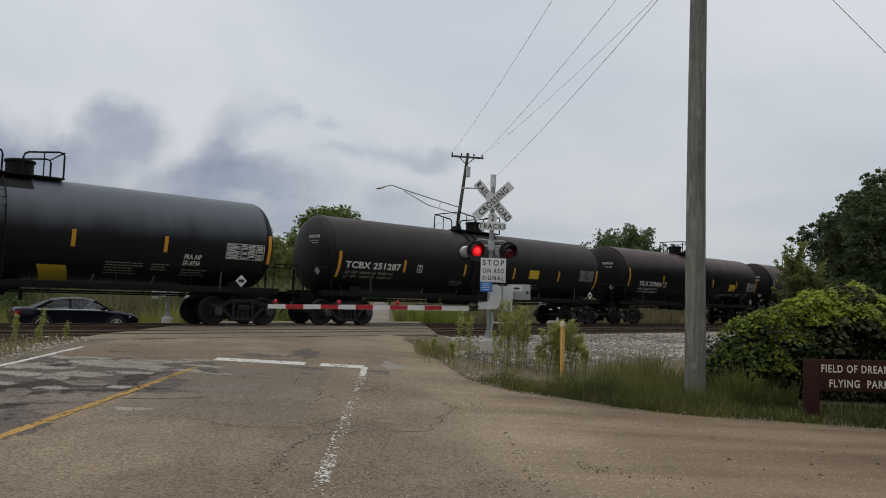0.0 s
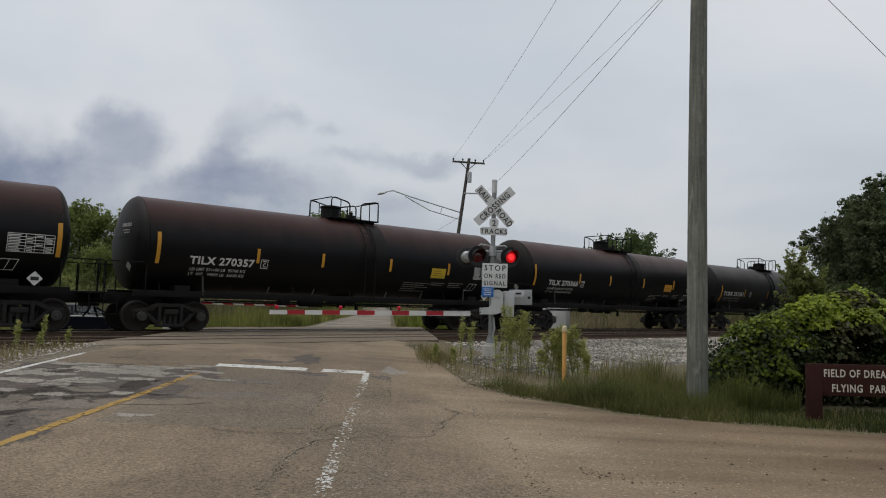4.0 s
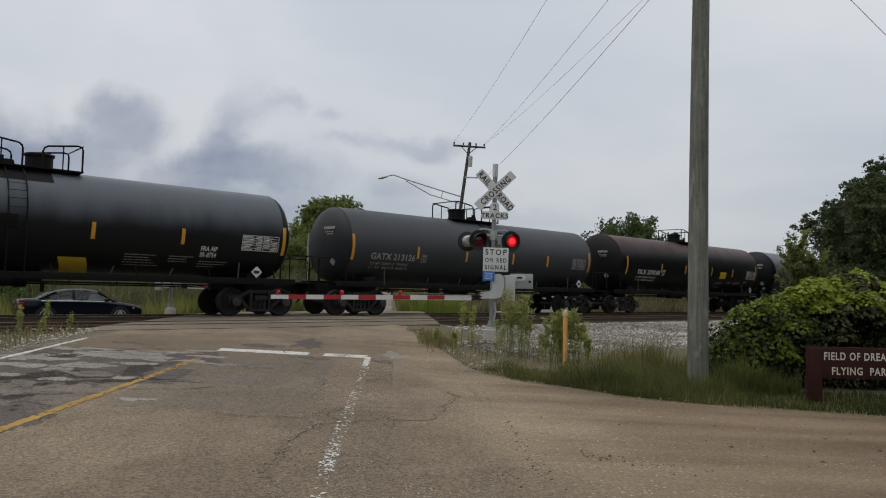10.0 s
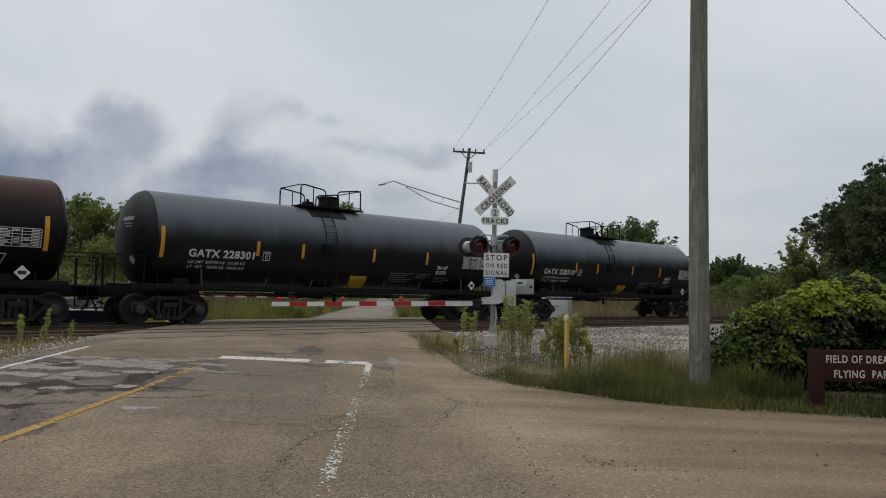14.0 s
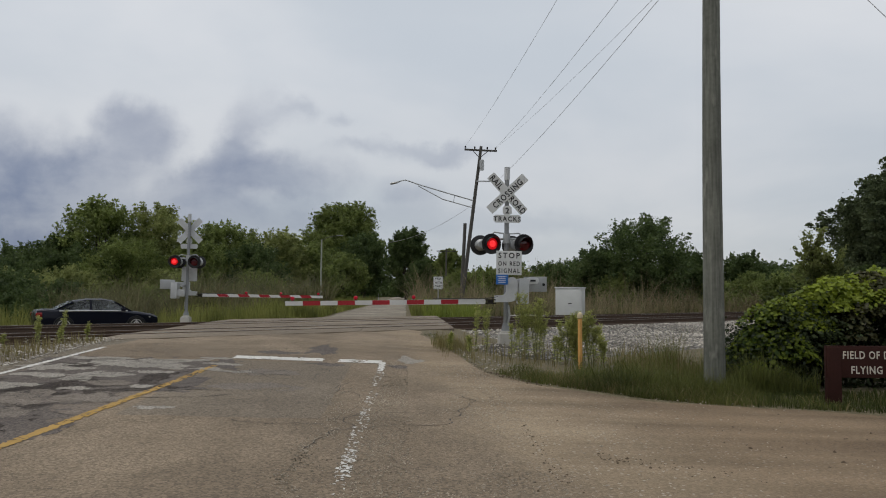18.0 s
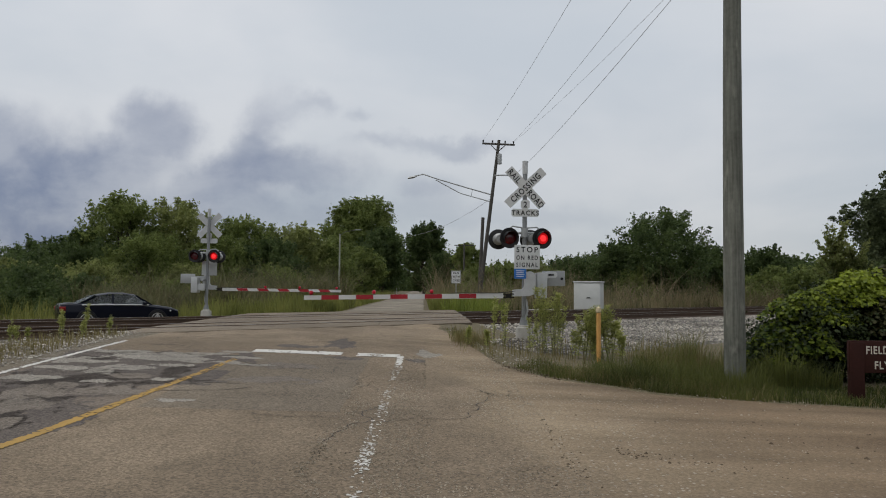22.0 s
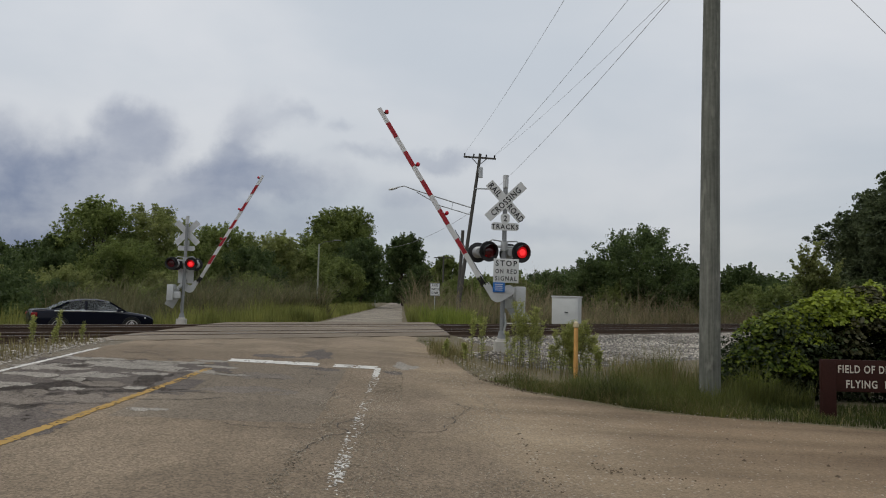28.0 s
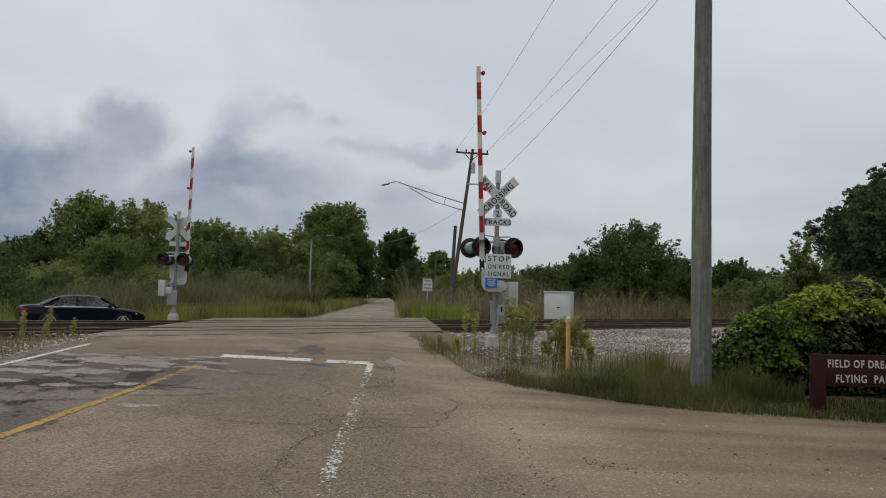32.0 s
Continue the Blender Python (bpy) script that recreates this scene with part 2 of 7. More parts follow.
def leaf_material(name, dark, light, rough=0.55, trans=0.25):
    """Foliage: each leaf or clump has its own shade."""
    m = bpy.data.materials.new(name)
    m.use_nodes = True
    nt = m.node_tree
    N, L = nt.nodes.new, nt.links.new
    p = nt.nodes["Principled BSDF"]
    p.inputs["Roughness"].default_value = rough
    p.inputs["Specular IOR Level"].default_value = 0.25
    geo, tc, big = N("ShaderNodeNewGeometry"), N("ShaderNodeTexCoord"), N("ShaderNodeTexNoise")
    big.inputs["Scale"].default_value, big.inputs["Detail"].default_value = 0.7, 3
    L(tc.outputs["Object"], big.inputs["Vector"])
    add = N("ShaderNodeMath")
    add.operation = "MULTIPLY_ADD"
    L(geo.outputs["Random Per Island"], add.inputs[0])
    add.inputs[1].default_value = 0.55
    sub = N("ShaderNodeMath")
    sub.operation = "MULTIPLY_ADD"
    L(big.outputs["Fac"], sub.inputs[0])
    sub.inputs[1].default_value, sub.inputs[2].default_value = 1.6, -0.55
    L(sub.outputs[0], add.inputs[2])
    mix = N("ShaderNodeMix")
    mix.data_type = "RGBA"
    L(add.outputs[0], mix.inputs["Factor"])
    mix.inputs["A"].default_value, mix.inputs["B"].default_value = (*dark, 1), (*light, 1)
    L(mix.outputs["Result"], p.inputs["Base Color"])
    tr = N("ShaderNodeBsdfTranslucent")
    L(mix.outputs["Result"], tr.inputs[0])
    ms = N("ShaderNodeMixShader")
    ms.inputs[0].default_value = trans
    L(p.outputs[0], ms.inputs[1])
    L(tr.outputs[0], ms.inputs[2])
    L(ms.outputs[0], nt.nodes["Material Output"].inputs[0])
    return m


def glow_material(name, col, strength):
    m = material(name, col, 0.25, vary=.1, bump=0)
    p = m.node_tree.nodes["Principled BSDF"]
    p.inputs["Emission Color"].default_value = (*col, 1)
    p.inputs["Emission Strength"].default_value = strength
    return m


def asphalt_material(name, col, light, crack_scale=0.55, dirt=None):
    m = material(name, col, 0.9, vary=.16, scale=.9, fine=60, bump=.35, spec=.25)
    nt = m.node_tree
    N, L = nt.nodes.new, nt.links.new
    p = nt.nodes["Principled BSDF"]
    base = p.inputs["Base Color"].links[0].from_socket
    tc = N("ShaderNodeTexCoord")
    # worn lighter patches where the old surface shows
    wear = N("ShaderNodeTexNoise")
    wear.inputs["Scale"].default_value, wear.inputs["Detail"].default_value, wear.inputs["Roughness"].default_value = .38, 6, .6
    L(tc.outputs["Object"], wear.inputs["Vector"])
    wr = N("ShaderNodeMapRange")
    for i, v in ((1, .48), (2, .62)):
        wr.inputs[i].default_value = v
    L(wear.outputs["Fac"], wr.inputs[0])
    m1 = N("ShaderNodeMix")
    m1.data_type = "RGBA"
    L(wr.outputs[0], m1.inputs["Factor"])
    L(base, m1.inputs["A"])
    m1.inputs["B"].default_value = (*light, 1)
    # aggregate: pale and dark grains
    grain = N("ShaderNodeTexVoronoi")
    grain.inputs["Scale"].default_value = 55
    L(tc.outputs["Object"], grain.inputs["Vector"])
    gr = N("ShaderNodeSeparateColor")
    L(grain.outputs["Color"], gr.inputs[0])
    gm = N("ShaderNodeMapRange")
    for i, v in ((3, .62), (4, 1.4)):
        gm.inputs[i].default_value = v
    L(gr.outputs[0], gm.inputs[0])
    m2 = N("ShaderNodeVectorMath")
    m2.operation = "SCALE"
    L(m1.outputs["Result"], m2.inputs[0])
    L(gm.outputs[0], m2.inputs["Scale"])
    # cracks
    warp = N("ShaderNodeTexNoise")
    warp.inputs["Scale"].default_value, warp.inputs["Detail"].default_value = 1.6, 5
    L(tc.outputs["Object"], warp.inputs["Vector"])
    wv = N("ShaderNodeVectorMath")
    wv.operation = "MULTIPLY_ADD"
    wv.inputs[1].default_value = (1.3, 1.3, 0)
    L(warp.outputs["Color"], wv.inputs[0])
    L(tc.outputs["Object"], wv.inputs[2])
    cr = N("ShaderNodeTexVoronoi")
    cr.feature = "DISTANCE_TO_EDGE"
    cr.inputs["Scale"].default_value = crack_scale
    L(wv.outputs[0], cr.inputs["Vector"])
    cm = N("ShaderNodeMapRange")
    for i, v in ((1, .003), (2, .010), (3, .22), (4, 0)):
        cm.inputs[i].default_value = v
    L(cr.outputs["Distance"], cm.inputs[0])
    gate = N("ShaderNodeMapRange")
    for i, v in ((1, .56), (2, .7)):
        gate.inputs[i].default_value = v
    L(warp.outputs["Fac"], gate.inputs[0])
    cf = N("ShaderNodeMath")
    cf.operation = "MULTIPLY"
    L(cm.outputs[0], cf.inputs[0])
    L(gate.outputs[0], cf.inputs[1])
    m3 = N("ShaderNodeMix")
    m3.data_type = "RGBA"
    L(cf.outputs[0], m3.inputs["Factor"])
    L(m2.outputs[0], m3.inputs["A"])
    m3.inputs["B"].default_value = (.03, .028, .025, 1)
    last = m3.outputs["Result"]
    if dirt:
        # dirt and gravel creep in from the right of the road
        dot = N("ShaderNodeVectorMath")
        dot.operation = "DOT_PRODUCT"
        L(tc.outputs["Object"], dot.inputs[0])
        lean = R_L + R_A * .13
        dot.inputs[1].default_value = tuple(lean)
        nz = N("ShaderNodeTexNoise")
        nz.inputs["Scale"].default_value, nz.inputs["Detail"].default_value, nz.inputs["Roughness"].default_value = .8, 7, .65
        L(tc.outputs["Object"], nz.inputs["Vector"])
        ad = N("ShaderNodeMath")
        ad.operation = "MULTIPLY_ADD"
        L(nz.outputs["Fac"], ad.inputs[0])
        ad.inputs[1].default_value = 3.2
        L(dot.outputs["Value"], ad.inputs[2])
        fr = N("ShaderNodeMapRange")
        fr.interpolation_type = "SMOOTHSTEP"
        for i, v in ((1, 3.0), (2, 4.3)):
            fr.inputs[i].default_value = v
        L(ad.outputs[0], fr.inputs[0])
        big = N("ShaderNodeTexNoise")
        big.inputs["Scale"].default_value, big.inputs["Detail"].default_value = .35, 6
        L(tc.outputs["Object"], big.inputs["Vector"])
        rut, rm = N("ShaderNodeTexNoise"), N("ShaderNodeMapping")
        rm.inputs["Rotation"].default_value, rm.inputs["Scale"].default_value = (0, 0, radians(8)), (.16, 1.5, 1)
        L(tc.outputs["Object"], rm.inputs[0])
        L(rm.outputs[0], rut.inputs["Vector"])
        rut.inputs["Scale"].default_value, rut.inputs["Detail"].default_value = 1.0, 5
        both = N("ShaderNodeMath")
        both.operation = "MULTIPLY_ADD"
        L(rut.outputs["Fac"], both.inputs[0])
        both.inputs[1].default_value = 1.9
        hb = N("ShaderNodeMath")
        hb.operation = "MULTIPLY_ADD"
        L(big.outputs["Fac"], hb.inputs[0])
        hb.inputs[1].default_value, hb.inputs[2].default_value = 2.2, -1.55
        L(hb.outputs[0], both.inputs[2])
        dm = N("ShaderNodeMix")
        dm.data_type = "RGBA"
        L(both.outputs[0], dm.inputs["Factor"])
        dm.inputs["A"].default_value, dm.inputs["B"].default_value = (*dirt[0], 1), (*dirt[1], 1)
        # away from the road gravel thins to bare brown earth, darkened for tree shade
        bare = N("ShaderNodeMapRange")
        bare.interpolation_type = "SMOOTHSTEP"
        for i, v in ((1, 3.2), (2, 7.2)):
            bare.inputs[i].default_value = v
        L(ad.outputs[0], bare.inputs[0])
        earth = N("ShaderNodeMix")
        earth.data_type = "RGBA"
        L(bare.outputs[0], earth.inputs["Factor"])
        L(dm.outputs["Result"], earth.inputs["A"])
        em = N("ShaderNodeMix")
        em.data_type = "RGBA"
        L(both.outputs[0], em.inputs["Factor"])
        # both earth tones are lowered to hold that shade in the colour
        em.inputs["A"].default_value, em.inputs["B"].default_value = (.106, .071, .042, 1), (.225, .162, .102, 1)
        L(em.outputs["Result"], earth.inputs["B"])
        ds = N("ShaderNodeVectorMath")
        ds.operation = "SCALE"
        L(earth.outputs["Result"], ds.inputs[0])
        soft = N("ShaderNodeMapRange")
        soft.inputs[3].default_value, soft.inputs[4].default_value = .78, 1.2
        L(gr.outputs[0], soft.inputs[0])
        L(soft.outputs[0], ds.inputs["Scale"])
        chip = N("ShaderNodeTexVoronoi")
        chip.inputs["Scale"].default_value = 21
        L(tc.outputs["Object"], chip.inputs["Vector"])
        cs = N("ShaderNodeSeparateColor")
        L(chip.outputs["Color"], cs.inputs[0])
        c1, c2, c3 = N("ShaderNodeMapRange"), N("ShaderNodeMapRange"), N("ShaderNodeMath")
        for nd, lo, hi in ((c1, .34, .24), (c2, .72, .8)):
            nd.inputs[1].default_value, nd.inputs[2].default_value = lo, hi
        L(chip.outputs["Distance"], c1.inputs[0])
        L(cs.outputs[0], c2.inputs[0])
        c3.operation = "MULTIPLY"
        L(c1.outputs[0], c3.inputs[0])
        fewer, most = N("ShaderNodeMath"), N("ShaderNodeMath")
        fewer.operation, most.operation = "MULTIPLY_ADD", "MULTIPLY"
        fewer.inputs[1].default_value, fewer.inputs[2].default_value = -.85, 1
        L(bare.outputs[0], fewer.inputs[0])
        L(c2.outputs[0], most.inputs[0])
        L(fewer.outputs[0], most.inputs[1])
        L(most.outputs[0], c3.inputs[1])
        pale = N("ShaderNodeMix")
        pale.data_type = "RGBA"
        L(c3.outputs[0], pale.inputs["Factor"])
        L(ds.outputs[0], pale.inputs["A"])
        pale.inputs["B"].default_value = (.40, .36, .30, 1)
        m4 = N("ShaderNodeMix")
        m4.data_type = "RGBA"
        L(fr.outputs[0], m4.inputs["Factor"])
        L(last, m4.inputs["A"])
        L(pale.outputs["Result"], m4.inputs["B"])
        last = m4.outputs["Result"]
    L(last, p.inputs["Base Color"])
    return m


def speckle_material(name, col, pale, scale=38, share_pale=.62, second=None):
    """Dirt or gravel with single paler stones in it."""
    m = material(name, col, 0.95, vary=.22, scale=.5, fine=14, bump=.5, spec=.2, tint=second)
    nt = m.node_tree
    N, L = nt.nodes.new, nt.links.new
    p = nt.nodes["Principled BSDF"]
    base = p.inputs["Base Color"].links[0].from_socket
    tc, vo = N("ShaderNodeTexCoord"), N("ShaderNodeTexVoronoi")
    vo.inputs["Scale"].default_value = scale
    L(tc.outputs["Object"], vo.inputs["Vector"])
    sc = N("ShaderNodeSeparateColor")
    L(vo.outputs["Color"], sc.inputs[0])
    mr = N("ShaderNodeMapRange")
    for i, v in ((1, share_pale), (2, share_pale + .25)):
        mr.inputs[i].default_value = v
    L(sc.outputs[0], mr.inputs[0])
    mx = N("ShaderNodeMix")
    mx.data_type = "RGBA"
    L(mr.outputs[0], mx.inputs["Factor"])
    L(base, mx.inputs["A"])
    mx.inputs["B"].default_value = (*pale, 1)
    L(mx.outputs["Result"], p.inputs["Base Color"])
    return m


def tank_material(name, low, top, z0, z1, rough=.42, spec=.3):
    """Tank paint: dark flanks, dusty or rusty crown with sky sheen coloured in, streaks running down."""
    m = material(name, low, rough, vary=.25, scale=1.2, fine=30, bump=.05, spec=spec)
    nt = m.node_tree
    N, L = nt.nodes.new, nt.links.new
    p = nt.nodes["Principled BSDF"]
    base = p.inputs["Base Color"].links[0].from_socket
    tc, sx = N("ShaderNodeTexCoord"), N("ShaderNodeSeparateXYZ")
    L(tc.outputs["Object"], sx.inputs[0])
    mp, st = N("ShaderNodeMapping"), N("ShaderNodeTexNoise")
    mp.inputs["Scale"].default_value = (.9, .6, .22)
    L(tc.outputs["Object"], mp.inputs[0])
    st.inputs["Scale"].default_value, st.inputs["Detail"].default_value = 1.4, 5
    L(mp.outputs[0], st.inputs["Vector"])
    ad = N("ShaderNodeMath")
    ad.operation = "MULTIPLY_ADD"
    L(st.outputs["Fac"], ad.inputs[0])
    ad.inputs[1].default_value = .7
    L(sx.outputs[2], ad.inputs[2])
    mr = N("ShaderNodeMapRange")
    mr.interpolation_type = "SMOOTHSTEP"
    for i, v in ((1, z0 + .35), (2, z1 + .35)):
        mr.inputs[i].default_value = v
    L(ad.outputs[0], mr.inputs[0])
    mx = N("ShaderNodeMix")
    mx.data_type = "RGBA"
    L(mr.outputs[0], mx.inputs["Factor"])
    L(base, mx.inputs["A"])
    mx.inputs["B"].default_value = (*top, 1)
    L(mx.outputs["Result"], p.inputs["Base Color"])
    return m


def pole_material(name):
    """Grey-green weathered wood: long grain up the pole, paler scars and greenish stains."""
    m = material(name, (.135, .142, .118), .92, vary=.35, scale=1.6, fine=16, bump=.0, tint=(.235, .242, .208))
    nt = m.node_tree
    N, L = nt.nodes.new, nt.links.new
    p = nt.nodes["Principled BSDF"]
    base = p.inputs["Base Color"].links[0].from_socket
    tc, mp, gr, sc = N("ShaderNodeTexCoord"), N("ShaderNodeMapping"), N("ShaderNodeTexNoise"), N("ShaderNodeTexNoise")
    mp.inputs["Scale"].default_value = (26, 26, 1.1)
    L(tc.outputs["Object"], mp.inputs[0])
    L(mp.outputs[0], gr.inputs["Vector"])
    gr.inputs["Scale"].default_value, gr.inputs["Detail"].default_value, gr.inputs["Roughness"].default_value = 1.0, 6, .65
    mr = N("ShaderNodeMapRange")
    for i, v in ((1, .3), (2, .7), (3, .6), (4, 1.35)):
        mr.inputs[i].default_value = v
    L(gr.outputs["Fac"], mr.inputs[0])
    mul = N("ShaderNodeVectorMath")
    mul.operation = "SCALE"
    L(base, mul.inputs[0])
    L(mr.outputs[0], mul.inputs["Scale"])
    m2 = N("ShaderNodeMapping")
    m2.inputs["Scale"].default_value = (7, 7, 2.2)
    L(tc.outputs["Object"], m2.inputs[0])
    L(m2.outputs[0], sc.inputs["Vector"])
    sc.inputs["Scale"].default_value, sc.inputs["Detail"].default_value = 1.0, 4
    sm = N("ShaderNodeMapRange")
    for i, v in ((1, .58), (2, .7)):
        sm.inputs[i].default_value = v
    L(sc.outputs["Fac"], sm.inputs[0])
    mx = N("ShaderNodeMix")
    mx.data_type = "RGBA"
    L(sm.outputs[0], mx.inputs["Factor"])
    L(mul.outputs[0], mx.inputs["A"])
    mx.inputs["B"].default_value = (.26, .262, .225, 1)
    L(mx.outputs["Result"], p.inputs["Base Color"])
    b = N("ShaderNodeBump")
    b.inputs["Strength"].default_value, b.inputs["Distance"].default_value = .8, .03
    L(gr.outputs["Fac"], b.inputs["Height"])
    L(b.outputs[0], p.inputs["Normal"])
    return m


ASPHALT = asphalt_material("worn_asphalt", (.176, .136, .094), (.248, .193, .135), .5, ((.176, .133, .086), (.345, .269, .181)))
PANEL = asphalt_material("crossing_asphalt", (.168, .136, .101), (.223, .184, .138), .4)
GRAVEL = speckle_material("dirt_and_gravel", (.13, .108, .078), (.30, .27, .22), 34, .72, (.18, .152, .112))
SOIL = speckle_material("grassy_soil", (.105, .09, .052), (.21, .18, .12), 22, .72, (.155, .13, .08))
# darkest ballast tones stand for the shaded gaps between pale stones
STONE = leaf_material("ballast_stone", (.05, .045, .038), (.66, .61, .53), .9, 0.0)
PEBBLE = leaf_material("loose_pebble", (.09, .073, .052), (.46, .40, .315), .9, 0.0)
WHITE_PAINT = material("road_paint_white", (.58, .565, .525), .8, vary=.2, scale=4, fine=70)
YELLOW_PAINT = material("road_paint_yellow", (.39, .24, .06), .8, vary=.25, scale=4, fine=70)
RAIL_SIDE = material("rusty_rail", (.085, .055, .038), .75, vary=.35, scale=3, fine=50)
RAIL_TOP = material("worn_rail_head", (.30, .29, .28), .35, .8, vary=.15)
TIMBER = material("creosoted_timber", (.075, .058, .045), .9, vary=.4, scale=4, fine=30, bump=.4)
POLE_WOOD = pole_material("weathered_pole_wood")
GALV = material("galvanised_steel", (.42, .43, .43), .5, .55, vary=.16, scale=3, fine=30, bump=.03)
MAST_GREY = material("dull_mast_steel", (.27, .28, .285), .6, .35, vary=.2, scale=3, fine=30, bump=.03)
ALU = material("silver_painted_steel", (.55, .56, .56), .5, .25, vary=.14, scale=4, fine=30, bump=.03)
SIGN_WHITE = material("sign_white", (.66, .67, .66), .55, vary=.08, scale=5, fine=20, bump=0)
SIGN_BLACK = material("sign_black", (.022, .022, .024), .6, vary=.2, bump=0)
BLACK_STEEL = material("black_steel", (.017, .017, .018), .5, vary=.35, scale=3, bump=.04)
SIGN_BLUE = material("sign_blue", (.03, .16, .50), .5, vary=.12, bump=0)
RED_SHEET = material("red_reflective", (.36, .018, .028), .45, vary=.15, bump=0)
WHITE_SHEET = material("white_reflective", (.66, .66, .65), .45, vary=.1, bump=0)
LENS_OFF = material("dark_red_lens", (.09, .008, .012), .18, vary=.2, bump=0, spec=.6)
LENS_ON = glow_material("lit_red_lens", (.9, .012, .018), .32)
LENS_CORE = glow_material("lit_red_core", (1.0, .03, .035), 1.0)
ARM_LENS = material("arm_lamp_red", (.52, .012, .03), .2, vary=.1, bump=0)
CONCRETE = material("pale_concrete", (.46, .44, .40), .9, vary=.2, scale=4, fine=35, bump=.3)
CABINET_PAINT = material("cabinet_white", (.58, .59, .57), .5, vary=.08, scale=2, fine=20, bump=.02)
BROWN_WOOD = material("brown_painted_wood", (.037, .013, .01), .75, spec=.18, vary=.3, scale=5, fine=40, bump=.25)
CREAM = material("cream_letters", (.62, .58, .5), .7, vary=.1, bump=0)
ORANGE_PIPE = material("faded_orange_pipe", (.62, .33, .10), .6, vary=.22, scale=6, fine=40, bump=.05)
WIRE = material("line_wire", (.46, .46, .48), .6, vary=.1, bump=0)
MARK_WHITE = material("stencil_white", (.62, .62, .6), .6, vary=.15, scale=4, fine=40, bump=0)
PANEL_PRINT = material("panel_print", (.22, .10, .02), .6, vary=.2, bump=0)
MARK_DIM = material("grimy_stencil", (.30, .29, .27), .7, vary=.3, scale=4, fine=40, bump=0)
MARK_ORANGE = material("orange_reflector", (.60, .29, .03), .5, vary=.15, bump=0)
MARK_YELLOW = material("yellow_panel", (.60, .42, .03), .55, vary=.15, bump=0)
TRUCK = material("grimy_cast_steel", (.015, .0125, .011), .75, vary=.4, scale=4, fine=40, bump=.15)
WHEEL = material("wheel_steel", (.024, .02, .018), .6, .3, vary=.4, scale=5, bump=.05)
LEAF_A = leaf_material("leaves_green", (.065, .092, .028), (.30, .355, .11), .55, .6)
LEAF_B = leaf_material("leaves_pale_green", (.105, .13, .042), (.38, .41, .15), .55, .6)
LEAF_D = leaf_material("leaves_dark_green", (.034, .058, .022), (.145, .195, .066), .55, .5)
# inner leaves: the shade inside the bush is put into this colour
SHADE = leaf_material("leaves_inner_shaded", (.012, .02, .008), (.05, .07, .02), .6, .2)
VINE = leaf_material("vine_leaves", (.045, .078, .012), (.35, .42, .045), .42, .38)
# brownish vine leaves, coloured darker still for the shade low down
DUSK = leaf_material("shaded_brown_vine_leaves", (.018, .022, .009), (.095, .092, .036), .5, .25)
WEED = leaf_material("weed_green", (.24, .27, .08), (.56, .57, .2), .55, .6)
GRASS = leaf_material("grass_green", (.045, .056, .016), (.175, .19, .052), .55, .45)
REED = leaf_material("dry_reeds", (.12, .10, .055), (.36, .295, .175), .6, .35)
BARK = material("bark", (.07, .058, .045), .9, vary=.35, scale=6, fine=30, bump=.5)

# ---- ground, road, apron ----
def sheet(name, us, vs, where, material):
    """A surface over the grid us x vs; where(u, v) gives a place."""
    verts = [where(u, v) for v in vs for u in us]
    w = len(us)
    faces = [(j * w + i, j * w + i + 1, (j + 1) * w + i + 1, (j + 1) * w + i) for j in range(len(vs) - 1) for i in range(w - 1)]
    return mesh_from(name, verts, faces, material, True)


def build_ground():
    grid = [2.6 * math.sinh(k / 13.5) for k in range(-105, 106)]
    me = sheet("ground", grid, grid, lambda x, y: (x, y + 14, ground_z(x, y + 14)), SOIL)
    tagged(new("ground", me), "flat rough ground with soil and low grass", kind="structure")


ROAD_L, ROAD_R = -6.15, 0.45


def build_road():
    rows = [-9 + .5 * k for k in range(64)]
    near = sheet("road", [ROAD_L + (ROAD_R - ROAD_L) * k / 16 for k in range(17)], rows,
                 lambda l, a: (lambda p, edge: (p.x, p.y, road_z(p.x, p.y) - edge))(
                     road_xy(a, l + (.14 * noise.noise((a * .9, l, 3)) if abs(l - ROAD_R) < .1 or abs(l - ROAD_L) < .1 else 0)),
                     0.02 if abs(l - ROAD_R) < .1 or abs(l - ROAD_L) < .1 else 0), ASPHALT)
    # stop the near sheet short of the crossing by bending it under
    for v in near.vertices:
        n = v.co.x * E_N.x + v.co.y * E_N.y
        if n > 16.7:
            v.co.z -= 0.06
    road = tagged(new("road", near), "cracked grey asphalt road with worn patches leading over the tracks", kind="structure")
    rows = [26 + 1.6 * 1.045 ** k * k * .9 for k in range(46)]
    far = sheet("road_beyond", [k / 10 for k in range(11)], rows,
                lambda f, a: (lambda p: (p.x, p.y, road_z(p.x, p.y) - (.05 if p.x * E_N.x + p.y * E_N.y < FAR + 1.2 else 0)))(
                    road_xy(a, far_left(a) + (-far_left(a) + .05) * f + .2 * noise.noise((a * .3, f * 5, 1)))), GRAVEL_ROAD)
    tagged(new("road_beyond", far), "pale worn road running on between trees", kind="structure")
    return road


def far_left(a):
    """The left edge of the road beyond the tracks."""
    return lerp_table(a, (26, 30, 33, 37, 60, 110), (-6.9, -6.7, -5.4, -4.1, -4.1, -3.4))


GRAVEL_ROAD = asphalt_material("pale_old_road", (.19, .165, .13), (.29, .255, .205), .3)


